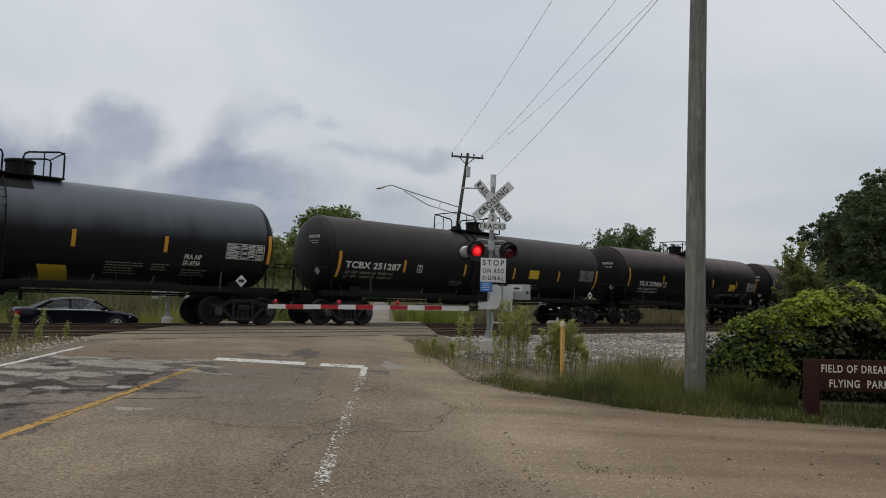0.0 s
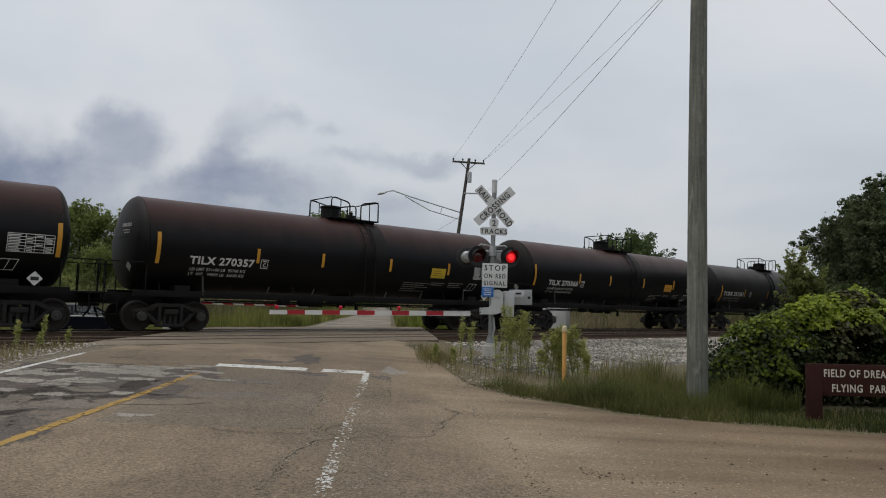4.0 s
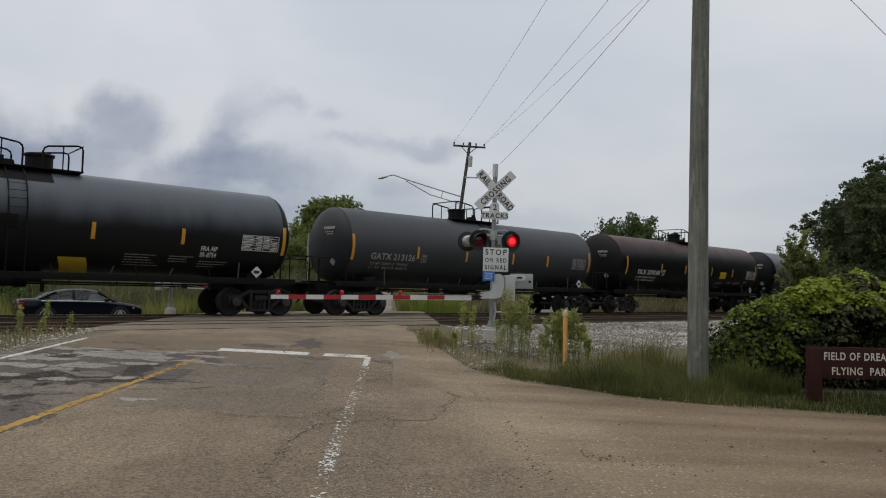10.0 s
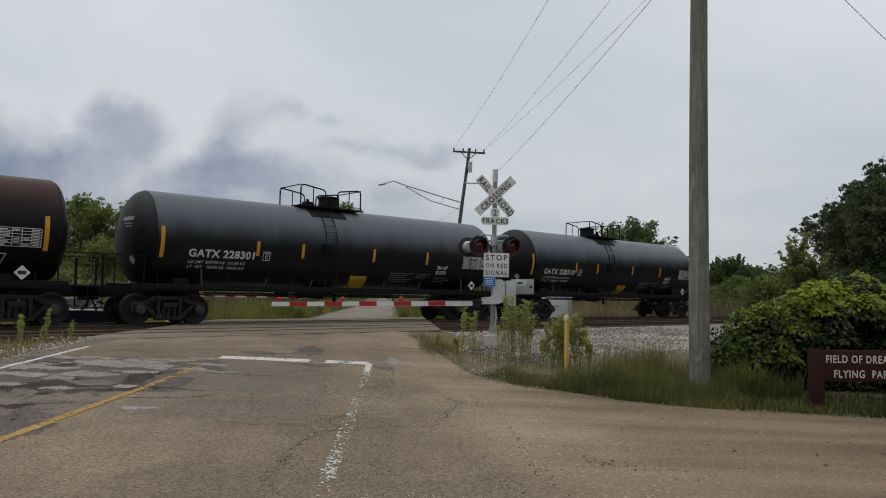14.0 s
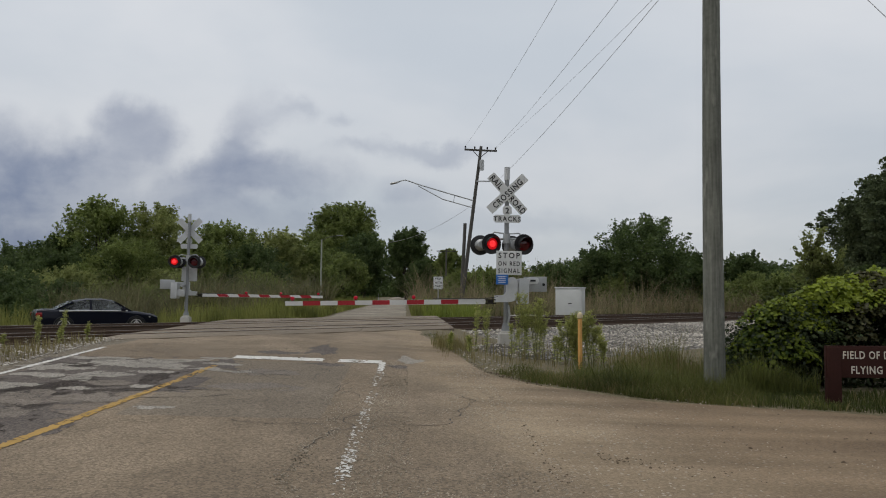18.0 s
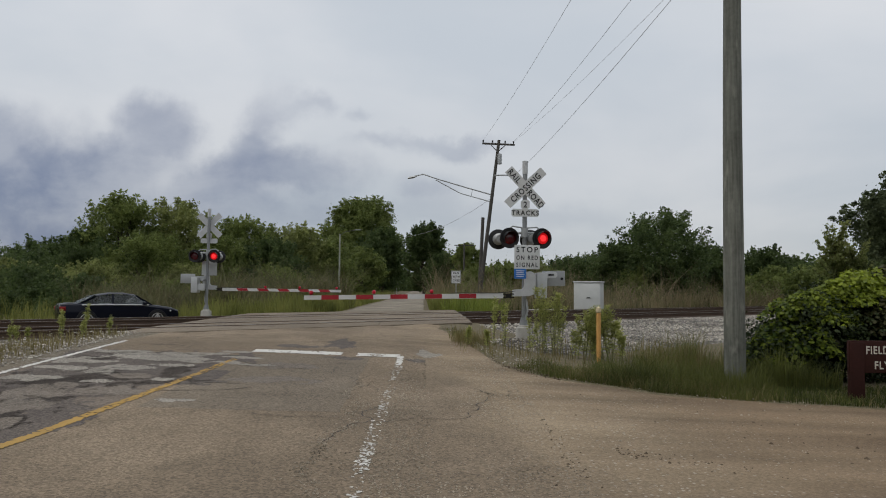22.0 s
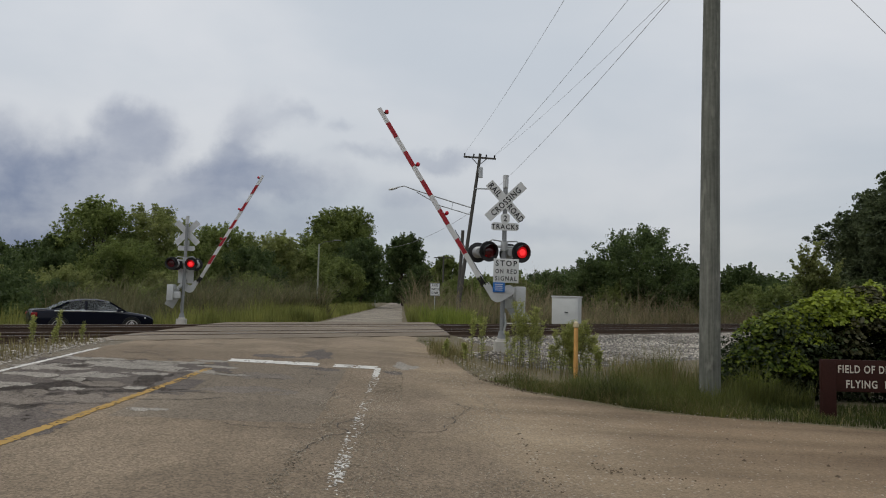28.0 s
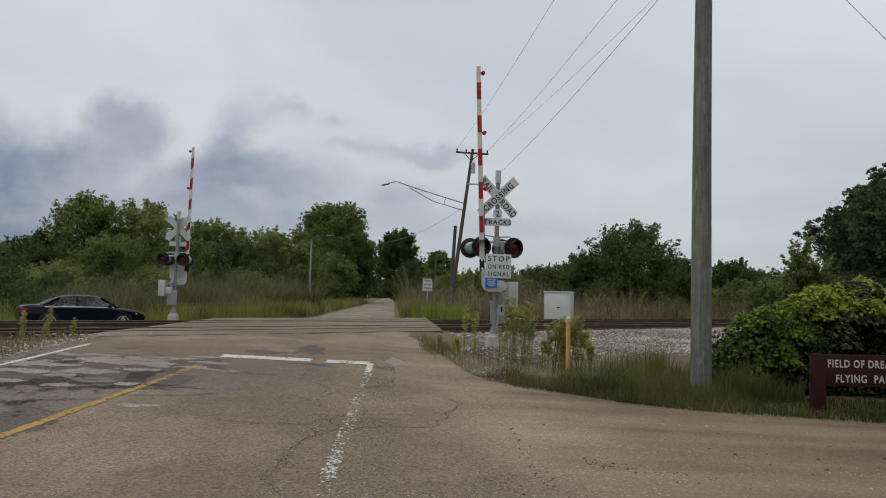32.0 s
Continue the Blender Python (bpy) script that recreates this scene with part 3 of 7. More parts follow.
def apron_edge(l):
    """How far along the road the dirt pull-off reaches at the lateral place l."""
    return lerp_table(l, (.2, .5, 1.0, 1.25, 1.47, 2.04, 2.82, 3.43, 4.36, 5.63, 6.8, 12, 30), (20.4, 19.8, 17.0, 14.6, 13.0, 12.1, 11.3, 10.6, 10.15, 9.9, 9.5, 8.2, 3))


def build_apron():
    ls = [.05 + .22 * k for k in range(24)] + [5.4 + .7 * k for k in range(36)]
    fr = [k / 26 for k in range(27)]
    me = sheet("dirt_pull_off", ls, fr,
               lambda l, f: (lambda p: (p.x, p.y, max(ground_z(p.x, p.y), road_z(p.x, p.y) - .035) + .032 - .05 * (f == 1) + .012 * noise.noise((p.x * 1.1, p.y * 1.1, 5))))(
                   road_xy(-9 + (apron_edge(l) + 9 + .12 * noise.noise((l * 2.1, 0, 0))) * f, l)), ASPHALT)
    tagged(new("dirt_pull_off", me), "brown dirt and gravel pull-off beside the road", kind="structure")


def pebbles(name, count, place, size, mat, label, seed):
    rng = random.Random(seed)
    verts, faces = [], []
    for _ in range(count):
        p = place(rng)
        if p is None:
            continue
        r = size(rng)
        i = len(verts)
        ring = [rng.uniform(0, math.tau)]
        sx, sy, sz = r * rng.uniform(.7, 1.3), r * rng.uniform(.6, 1.1), r * rng.uniform(.4, .9)
        a = ring[0]
        ca, sa = math.cos(a), math.sin(a)
        for dx, dy, dz in ((1, 0, 0), (.25, .95, .1), (-.9, .4, -.1), (-.6, -.8, .15), (.5, -.85, -.05), (.1, 0, 1), (0, .1, -.8)):
            dx, dy = dx * sx * rng.uniform(.8, 1.2), dy * sy * rng.uniform(.8, 1.2)
            verts.append((p[0] + dx * ca - dy * sa, p[1] + dx * sa + dy * ca, p[2] + dz * sz))
        for k in range(5):
            k2 = (k + 1) % 5
            faces.append((i + k, i + k2, i + 5))
            faces.append((i + k2, i + k, i + 6))
    return tagged(new(name, mesh_from(name, verts, faces, mat)), label, kind="stuff")


def paint_chips(name, a0, a1, l0, l1, keep, mat, road, cell=.05, seed=1, rag=.35, drift=0.0):
    """A worn road marking: small cells of paint, many of them gone."""
    rng = random.Random(seed)
    verts, faces = [], []
    na, nl = max(1, round((a1 - a0) / cell)), max(1, round((l1 - l0) / cell))
    da, dl = (a1 - a0) / na, (l1 - l0) / nl
    idx = {}

    def vert(i, j):
        if (i, j) not in idx:
            rim = i in (0, na) or j in (0, nl)
            p = road_xy(a0 + i * da + (rng.uniform(-rag, rag) * da), l0 + j * dl + rng.uniform(-rag, rag) * dl * (1 if rim else .6) + drift * (a0 + i * da - a1))
            idx[i, j] = len(verts)
            verts.append((p.x, p.y, road_z(p.x, p.y) + .0065))
        return idx[i, j]

    for i in range(na):
        for j in range(nl):
            if keep(i / na, j / nl, noise.noise((a0 + i * da * 1.0, (l0 + j * dl) * 2.2, seed)) * .5 + .5, rng.random()):
                faces.append((vert(i, j), vert(i + 1, j), vert(i + 1, j + 1), vert(i, j + 1)))
    ob = new(name, mesh_from(name, verts, faces, mat))
    ob.parent = road
    return ob


def blot(road, name, a, l, ra, rl, mat, seed, lift=.003):
    """A ragged flat patch of another surfacing, with crumbled rim and islands."""
    rng = random.Random(seed)
    ca, cl = max(.05, ra / 16), max(.03, rl / 26)
    na, nl = int(1.7 * ra / ca) + 1, int(1.7 * rl / cl) + 1
    verts, faces, idx = [], [], {}

    def vert(i, j):
        if (i, j) not in idx:
            p = road_xy(a + (i + rng.uniform(-.4, .4)) * ca, l + (j + rng.uniform(-.4, .4)) * cl)
            idx[i, j] = len(verts)
            verts.append((p.x, p.y, road_z(p.x, p.y) + lift))
        return idx[i, j]

    for i in range(-na, na):
        for j in range(-nl, nl):
            u, v = i * ca, j * cl
            r = math.hypot(u / ra, v / rl)
            n = noise.noise((u * 1.1 / max(.3, ra), v * 1.6 / max(.3, rl), seed * 3.7)) * .7 + noise.noise((u * 3.1, v * 4.2, seed)) * .38 + noise.noise((u * 9, v * 11, seed)) * .2
            if r + n < .95 + rng.uniform(-.06, .06):
                faces.append((vert(i, j), vert(i + 1, j), vert(i + 1, j + 1), vert(i, j + 1)))
    ob = new(name, mesh_from(name, verts, faces, mat))
    ob.parent = road
    return ob


PATCH_PALE = asphalt_material("pale_patch", (.25, .228, .195), (.31, .285, .245), .8)
PATCH_MID = asphalt_material("grey_patch", (.158, .134, .11), (.19, .162, .134), .8)
PATCH_DARK = asphalt_material("dark_patch", (.102, .085, .074), (.134, .113, .097), .7)

build_ground()
road = build_road()
build_apron()

# a smoother, greyer resurfaced stretch of the near lane with a straight foot
overlay = sheet("resurfaced_patch", [k / 12 for k in range(13)], [8.5 + .25 * k for k in range(20)],
                lambda f, a: (lambda p: (p.x, p.y, road_z(p.x, p.y) + .0018))(road_xy(a + .05 * noise.noise((f * 9, a, 2)), -3.28 + (2.32 + .05 * noise.noise((a * 3, 1, 4))) * f)), asphalt_material("resurfaced_asphalt", (.161, .131, .097), (.20, .164, .123), .5))
laid = new("resurfaced_patch", overlay)
laid.parent = road
# the far lane keeps an older, darker surface up to the centre line
old_lane = sheet("old_lane_surface", [k / 14 for k in range(15)], [.5 + .25 * k for k in range(51)],
                 lambda f, a: (lambda p: (p.x, p.y, road_z(p.x, p.y) + .0015))(road_xy(a + .06 * noise.noise((f * 9, a, 6)), -6.0 + (2.72 + .093 * (a - 12.5) + .03 * noise.noise((a * 3, 2, 4))) * f)), asphalt_material("old_dark_asphalt", (.142, .115, .092), (.182, .149, .119), .5))
laid = new("old_lane_surface", old_lane)
laid.parent = road

# markings: right edge line, stop line, centre line, left edge line
paint_chips("edge_line", 2.0, 12.4, -.47, -.34, lambda u, v, n, r: r < (.36 if n > .56 else .13 if n > .42 else .03), WHITE_PAINT, road, .022, 3, .95, .016)
paint_chips("edge_line", 12.5, 13.6, -.47, -.36, lambda u, v, n, r: r < .96, WHITE_PAINT, road, .05, 5)
paint_chips("stop_line", 13.45, 13.85, -3.14, -1.5, lambda u, v, n, r: r < (.97 if n > .3 else .8), WHITE_PAINT, road, .045, 7)
paint_chips("stop_line", 13.45, 13.83, -1.22, -.42, lambda u, v, n, r: r < (.94 if n > .35 else .7), WHITE_PAINT, road, .045, 8)
paint_chips("centre_line", 1.0, 12.5, -3.25, -3.13, lambda u, v, n, r: r < (.96 if u < .6 else .86 if u < .8 else .6), YELLOW_PAINT, road, .03, 9, .6, .093)
paint_chips("edge_line", 8.0, 14.45, -5.86, -5.77, lambda u, v, n, r: r < (.97 if u > .3 else .85), WHITE_PAINT, road, .04, 11, .4, .023)
# lighter and darker surfacing in the far lane
for k, (a, l, ra, rl) in enumerate(((12.45, -4.5, .5, .75), (12.95, -3.9, .18, .5), (11.2, -4.55, .26, .5), (11.75, -5.5, .3, .6), (12.1, -3.2, .2, .28), (12.68, -3.02, .14, .36), (11.55, -3.96, .13, .28), (10.75, -4.75, .22, .26),
                                    (10.32, -3.67, .13, .13), (8.86, -3.03, .12, .2), (10.1, -5.4, .25, .4), (12.9, -5.3, .2, .5), (11.9, -2.75, .12, .3), (13.35, -3.4, .12, .4),
                                    (10.0, -4.45, .14, .3), (11.0, -5.3, .18, .35), (12.0, -3.75, .1, .22), (14.0, .05, .5, .25))):
    blot(road, "pale_patch", a, l, ra, rl, PATCH_PALE, 20 + k, .005)
for k, (a, l, ra, rl) in enumerate(((9.2, -4.8, .5, .5), (9.35, -4.1, .35, .4), (8.3, -4.9, .5, .5), (7.4, -4.4, .35, .4), (10.5, -4.2, .2, .4), (12.0, -2.2, .3, .5), (10.6, -2.3, .3, .7))):
    blot(road, "grey_patch", a, l, ra, rl, PATCH_MID, 90 + k, .004)
for k, (a, l, ra, rl) in enumerate(((7.6, -4.9, 1.5, 1.2), (6.2, -4.8, 1.0, .7), (11.3, -4.7, 1.7, 1.2), (9.6, -4.8, 1.1, 1.2), (12.5, -3.3, .7, .5), (13.05, -1.4, .22, .26), (15.2, -1.65, .9, .3), (14.5, -2.5, .25, .6), (13.1, -.1, .2, .22), (8.2, -5.3, 1.3, .9), (6.8, -4.6, 1.3, .6), (10.9, -3.5, .7, .5), (12.3, -5.5, .8, .5), (10.2, -3.4, .3, .5))):
    blot(road, "dark_patch", a, l, ra, rl, PATCH_DARK, 60 + k, .003)


CRACK = material("crack_filth", (.062, .053, .043), .95, vary=.3)


def crack(a, l, heading, length, width, seed):
    """A wandering open crack, filled with dirt; heading in degrees from along the road."""
    rng = random.Random(seed)
    pts, h = [(a, l)], radians(heading)
    for k in range(int(length / .07)):
        h += rng.gauss(0, .42)
        h += (radians(heading) - h) * .18
        a, l = a + math.cos(h) * .07, l + math.sin(h) * .07
        pts.append((a, l))
    verts, faces = [], []
    for k, (a, l) in enumerate(pts):
        q = pts[min(k + 1, len(pts) - 1)]
        o = pts[max(k - 1, 0)]
        da, dl = q[0] - o[0], q[1] - o[1]
        n = math.hypot(da, dl) or 1
        w = width * .5 * (.25 + .9 * rng.random()) * (1 if 0 < k < len(pts) - 1 else .1)
        for sgn in (-1, 1):
            c = road_xy(a - dl / n * w * sgn, l + da / n * w * sgn)
            verts.append((c.x, c.y, road_z(c.x, c.y) + .006))
        if k:
            i = 2 * k
            faces.append((i - 2, i - 1, i + 1, i))
    ob = new("crack", mesh_from("crack", verts, faces, CRACK))
    ob.parent = road


rc = random.Random(17)
for a, l, hd, ln, w in ((7.0, -.95, 4, 4.6, .02), (8.4, -2.0, 88, 1.3, .02), (9.2, -2.6, 88, 2.0, .010), (10.6, -1.0, 2, 2.4, .014), (11.9, -3.0, 92, 2.2, .02), (12.3, -3.1, 85, 1.6, .025),
                        (11.4, -4.9, 95, 1.5, .02), (12.6, -5.6, 88, 2.6, .02), (10.7, -5.4, 80, 2.2, .018), (9.4, -5.6, 85, 2.4, .016), (8.4, -5.2, 80, 1.7, .014), (13.1, -1.7, 85, 1.4, .022),
                        (14.6, -4.2, 88, 3.0, .014), (15.1, -2.6, 70, 2.0, .016), (15.8, -1.6, 20, 2.4, .014), (16.2, -4.0, 95, 2.8, .012), (14.9, -.9, 40, 1.6, .014),
                        (7.9, -.62, -4, 1.4, .016), (9.9, -.62, 4, 1.8, .014), (13.9, -3.3, 86, 2.3, .018), (14.2, -5.2, 80, 2.0, .013)):
    crack(a, l, hd, ln, w, rc.randrange(9999))
    if ln > 1.5:
        crack(a + .3 * math.cos(radians(hd)) * ln, l + .3 * math.sin(radians(hd)) * ln, hd + rc.choice((-60, 55)), ln * .35, w * .7, rc.randrange(9999))


for k in range(44):
    far_lane = rc.random() < .45
    crack(rc.uniform(9.5, 13.6) if far_lane else rc.uniform(13.9, 17.2), rc.uniform(-6, -3.4) if far_lane else rc.uniform(-5.8, -.6), rc.gauss(88, 14), rc.uniform(.35, 1.5), rc.uniform(.012, .034), rc.randrange(9999))


def drop_on(fn):
    def place(rng):
        a, l = fn(rng)
        p = road_xy(a, l)
        if l > .3 and a > apron_edge(l):
            return (p.x, p.y, ground_z(p.x, p.y) + .004)
        return (p.x, p.y, max(ground_z(p.x, p.y), road_z(p.x, p.y) - .035 if l > .1 else road_z(p.x, p.y)) + (.03 if l > .1 else .003))
    return place


shoulder = sheet("gravel_shoulder", [-8.6 + .25 * k for k in range(12)], [-2 + .5 * k for k in range(38)],
                 lambda l, a: (lambda p: (p.x, p.y, ground_z(p.x, p.y) + .025 - (.06 if l < -8.5 else 0)))(road_xy(a, l + .25 * noise.noise((a * .8, l, 7)))), GRAVEL)
tagged(new("gravel_shoulder", shoulder), "grey gravel shoulder beside the road", kind="structure")
pebbles("shoulder_stones", 1100, drop_on(lambda r: (r.uniform(7, 16.5), -6.2 - abs(r.gauss(0, .8)))), lambda r: r.uniform(.01, .035), STONE, "loose grey stones on the road shoulder", 15)
pebbles("mast_stones", 380, drop_on(lambda r: ((lambda l: (apron_edge(l) + r.uniform(.5, 2.6), l))(r.uniform(.7, 2.6)))), lambda r: r.uniform(.008, .024), STONE, "loose stones on the bare bank by the signal mast", 16)
pebbles("gravel_scatter", 13000, drop_on(lambda r: ((lambda l: (2.0 + (min(apron_edge(l), 14) - 2) * r.random() ** 1.4, l))(-.5 + 1.9 * r.random() ** .9 if r.random() < .82 else 1.2 + 4.2 * r.random() ** 1.4))), lambda r: r.uniform(.005, .013), PEBBLE,
        "loose pale gravel scattered on the dirt", 4)
pebbles("gravel_scatter", 1500, drop_on(lambda r: (r.uniform(2.0, 13), r.gauss(-.35, .22))), lambda r: r.uniform(.006, .014), PEBBLE, "loose gravel along the road edge", 5)
pebbles("gravel_scatter", 70, drop_on(lambda r: (r.uniform(3.0, 10), r.uniform(.5, 6))), lambda r: r.uniform(.01, .022), PEBBLE, "single larger stones lying on the dirt", 6)
pebbles("crack_crumbs", 900, drop_on(lambda r: ((lambda a: (a, -.86 + .1 * math.sin(a * 1.7) + .06 * math.sin(a * 5) + r.gauss(0, .05 + .09 * (r.random() < .3))))(5.2 + 5.5 * r.random()))), lambda r: r.uniform(.005, .014), PEBBLE, "crumbled asphalt along the crack beside the edge line", 8)
CLOD = material("dark_earth_clod", (.09, .065, .042), .95, vary=.3, scale=8)
pebbles("earth_clods", 420, drop_on(lambda r: (lambda u, k: ((8.2 - 2.2 * u + r.gauss(0, .06), 1.36 - .04 * u + r.gauss(0, .05)) if k < .2 else (6.85 - .8 * u + r.gauss(0, .09), 1.84 + 1.2 * u) if k < .45
        else (7.4 + r.gauss(0, .35), 3.0 + 2.6 * u) if k < .6 else (apron_edge(1.3 + .9 * u) - abs(r.gauss(0, .25)), 1.3 + .9 * u) if k < .85 else (5 + 6 * u, 1 + 5 * r.random())))(r.random(), r.random())),
        lambda r: r.uniform(.006, .02) * (1.6 if r.random() < .1 else 1), CLOD, "dark clods of earth along the wheel ruts", 13)
pebbles("verge_stones", 24, drop_on(lambda r: ((lambda l: (apron_edge(l) + r.gauss(0, .16), l))(r.uniform(.3, 4)))), lambda r: r.uniform(.008, .024), PEBBLE, "stones along the verge of the dirt", 7)


# ---- railway ----
def in_road(s, n):
    p = track_xy(s, n)
    l = p.x * R_L.x + p.y * R_L.y
    return -6.9 < l < 1.25


def build_ballast():
    prof = ((10.6, .05), (11.4, .125), (13, .125), (14.6, .17), (15.4, .24), (16.2, .35), (16.9, .385), (25.2, .385), (25.9, .33), (27.2, .12), (28.2, -.02))
    ss = [-160, -90, -50, -30] + [-24 + 1.5 * k for k in range(22)] + [9 + .4 * k for k in range(20)] + [17 + 1.5 * k for k in range(36)] + [75, 100, 140, 200, 300]

    def top(n):
        return lerp_table(n, [p[0] for p in prof], [p[1] for p in prof])

    def heap(x, y):
        """Stones heaped round the foot of the signal mast."""
        return .25 * math.exp(-((x - 1.3) ** 2 + (y - 17.6) ** 2) / 1.3)

    nn = [10.6 + .35 * k for k in range(18)] + [16.9, 25.2, 25.9, 27.2, 28.2]

    def where(n, s):
        z = top(n)
        p = track_xy(s, n + .18 * noise.noise((s * .6, n, 0)))
        l = p.x * R_L.x + p.y * R_L.y
        return (p.x, p.y, z + heap(p.x, p.y) + .02 * noise.noise((s, n * 2, 1)) - .22 * smooth(1.6, .7, abs(l + 2.9) - 3.2))
    me = sheet("ballast", nn, ss, where, BALLAST)
    tagged(new("ballast", me), "grey crushed-stone ballast bed under two tracks", kind="structure")

    def place(rng):
        s, n = rng.uniform(8, 46), 11.2 + 6.2 * rng.random()
        if rng.random() < .3:
            s = rng.uniform(-9, 5.5)
        if in_road(s, n):
            return None
        p = track_xy(s, n)
        return (p.x, p.y, top(n) + heap(p.x, p.y) + rng.uniform(-.01, .03))
    pebbles("ballast_stones", 27000, place, lambda r: r.uniform(.018, .05), STONE, "pale grey crushed stones on the ballast shoulder", 9)


# bed coloured dark, as the shade that shows between the stones
BALLAST = speckle_material("ballast_bed", (.065, .058, .05), (.26, .245, .22), 13, .55, (.11, .1, .088))


def rail_mesh(length):
    bm = B()
    out = ((-.07, 0), (.07, 0), (.07, .014), (.012, .04), (.01, .12), (.036, .135), (.036, .165), (.028, .172), (-.028, .172), (-.036, .165), (-.036, .135), (-.01, .12), (-.012, .04), (-.07, .014))
    a = [bm.verts.new((-length / 2, y, z)) for y, z in out]
    b = [bm.verts.new((length / 2, y, z)) for y, z in out]
    for i in range(len(out)):
        j = (i + 1) % len(out)
        bm.faces.new((a[i], a[j], b[j], b[i]))
    return finish("rail", bm, RAIL_SIDE)


def build_tracks():
    turn = Matrix.Rotation(TH, 4, "Z")
    rail = rail_mesh(24)
    bm = B()
    box(bm, (0, 0, .0005), (24, .052, .002))
    shine = finish("running_surface", bm, RAIL_TOP)
    bm = B()
    box(bm, (0, 0, 0), (.23, 2.6, .18), bevel=.012)
    tie = finish("tie", bm, TIMBER)
    bm = B()
    box(bm, (0, 0, 0), (.2, .34, .02))
    plate = finish("tie_plate", bm, RAIL_SIDE)
    for nm, n in (("railway_track_1", NEAR), ("railway_track_2", FAR)):
        tr = thing(nm, Matrix.Translation((0, 0, 0)), "rusty steel rails on dark timber ties in ballast", "railway track", kind="structure")
        for side in (-.753, .753):
            for k in range(-6, 12):
                r = share("rail", rail, tr, Matrix.Translation(track_xy(12 + 24 * k, n + side, HEAD - .172)) @ turn)
                share("running_surface", shine, r, Matrix.Translation((0, 0, .172)))
        for k in range(120):
            s = -12 + .55 * k
            share("tie", tie, tr, Matrix.Translation(track_xy(s, n, HEAD - .172 - .095)) @ turn @ Matrix.Rotation(radians(random.uniform(-1.5, 1.5)), 4, "Z"))
            if 8 < s < 46 or s < 3:
                share("tie_plate", plate, tr, Matrix.Translation(track_xy(s, n - .753, HEAD - .172 - .004)) @ turn)
    # crossing surface: panels between and beside the rails, with open flangeways
    cr = thing("crossing_surface", Matrix.Translation((0, 0, 0)), "grey asphalt crossing panels flush with the rails", "level crossing", kind="structure")
    edges = [(16.6, NEAR - .753 - .042), (NEAR - .753 + .085, NEAR), (NEAR, NEAR + .753 - .085), (NEAR + .753 + .042, 21.2), (21.2, FAR - .753 - .042), (FAR - .753 + .085, FAR), (FAR, FAR + .753 - .085),
             (FAR + .753 + .042, 26.4)]
    for n0, n1 in edges:
        cuts = [ROAD_L - .55 + (ROAD_R + 1.0 - ROAD_L + .6) * k / 3 for k in range(4)]
        for l0, l1 in zip(cuts, cuts[1:]):
            bm = B()
            g = []
            for i in range(2):
                n = n0 + .006 if i == 0 else n1 - .006
                row = []
                for j in range(7):
                    l = l0 + .006 + (l1 - l0 - .012) * j / 6
                    # the point on the line at n with lateral place l
                    s = (l - n * E_N.dot(R_L)) / E_S.dot(R_L)
                    p = track_xy(s, n)
                    row.append((p.x, p.y, HEAD - (.04 if n < 16.7 else .016) + .008 * noise.noise((s * .8, n, 2))))
                g.append(row)
            top = [[bm.verts.new(p) for p in row] for row in g]
            low = [[bm.verts.new((p[0], p[1], p[2] - .16)) for p in row] for row in g]
            for j in range(6):
                bm.faces.new((top[0][j], top[0][j + 1], top[1][j + 1], top[1][j]))
                bm.faces.new((top[0][j + 1], top[0][j], low[0][j], low[0][j + 1]))
                bm.faces.new((top[1][j], top[1][j + 1], low[1][j + 1], low[1][j]))
            for j in (0, 6):
                bm.faces.new((top[0][j], top[1][j], low[1][j], low[0][j]))
            part("crossing_panel", bm, PANEL, cr)


build_ballast()
build_tracks()


# ---- tank cars ----
RAD, CZ = 1.47, 2.70


def on_tank(x, h, lift=.012):
    """The place on the near flank at the height h above the rail."""
    a = math.asin(max(-1, min(1, (h - CZ) / RAD)))
    return Vector((x, -(RAD + lift) * math.cos(a), CZ + (RAD + lift) * math.sin(a)))


def wrap_quad(bm, x0, x1, h0, h1, lift=.012, skew=0.0, nz=4, nx=1):
    g = [[bm.verts.new(on_tank(x0 + (x1 - x0) * i / nx + skew * j / nz, h0 + (h1 - h0) * j / nz, lift)) for i in range(nx + 1)] for j in range(nz + 1)]
    for j in range(nz):
        for i in range(nx):
            bm.faces.new((g[j][i], g[j][i + 1], g[j + 1][i + 1], g[j + 1][i]))


def wrap_text(bm, text, size, x, h, space=1.05, wide=1.0, lift=.014, bold=.022):
    vs, fs, w = letters(text, size, space, bold)
    made = [bm.verts.new(on_tank(x + v[0] * wide, h + v[1], lift)) for v in vs]
    for f in fs:
        bm.faces.new([made[i] for i in f])
    return w * wide


HEAD_DEPTH = .6


def shell_profile(half):
    """The jacket: a straight drum with a rolled rim at both ends."""
    e = half - HEAD_DEPTH
    return [(-e - .01, RAD - .03), (-e, RAD)] + [(-e + 2 * e * k / 12, RAD) for k in range(1, 12)] + [(e, RAD), (e + .01, RAD - .03)]


def head_profile(half, share_=1.0, lift=0.0):
    """A dished head from the pole outwards."""
    r = RAD - .02
    return [(half + lift - HEAD_DEPTH * (1 - math.cos(t)), r * math.sin(t)) for t in [share_ * k / 10 * math.pi / 2 for k in range(11)]]


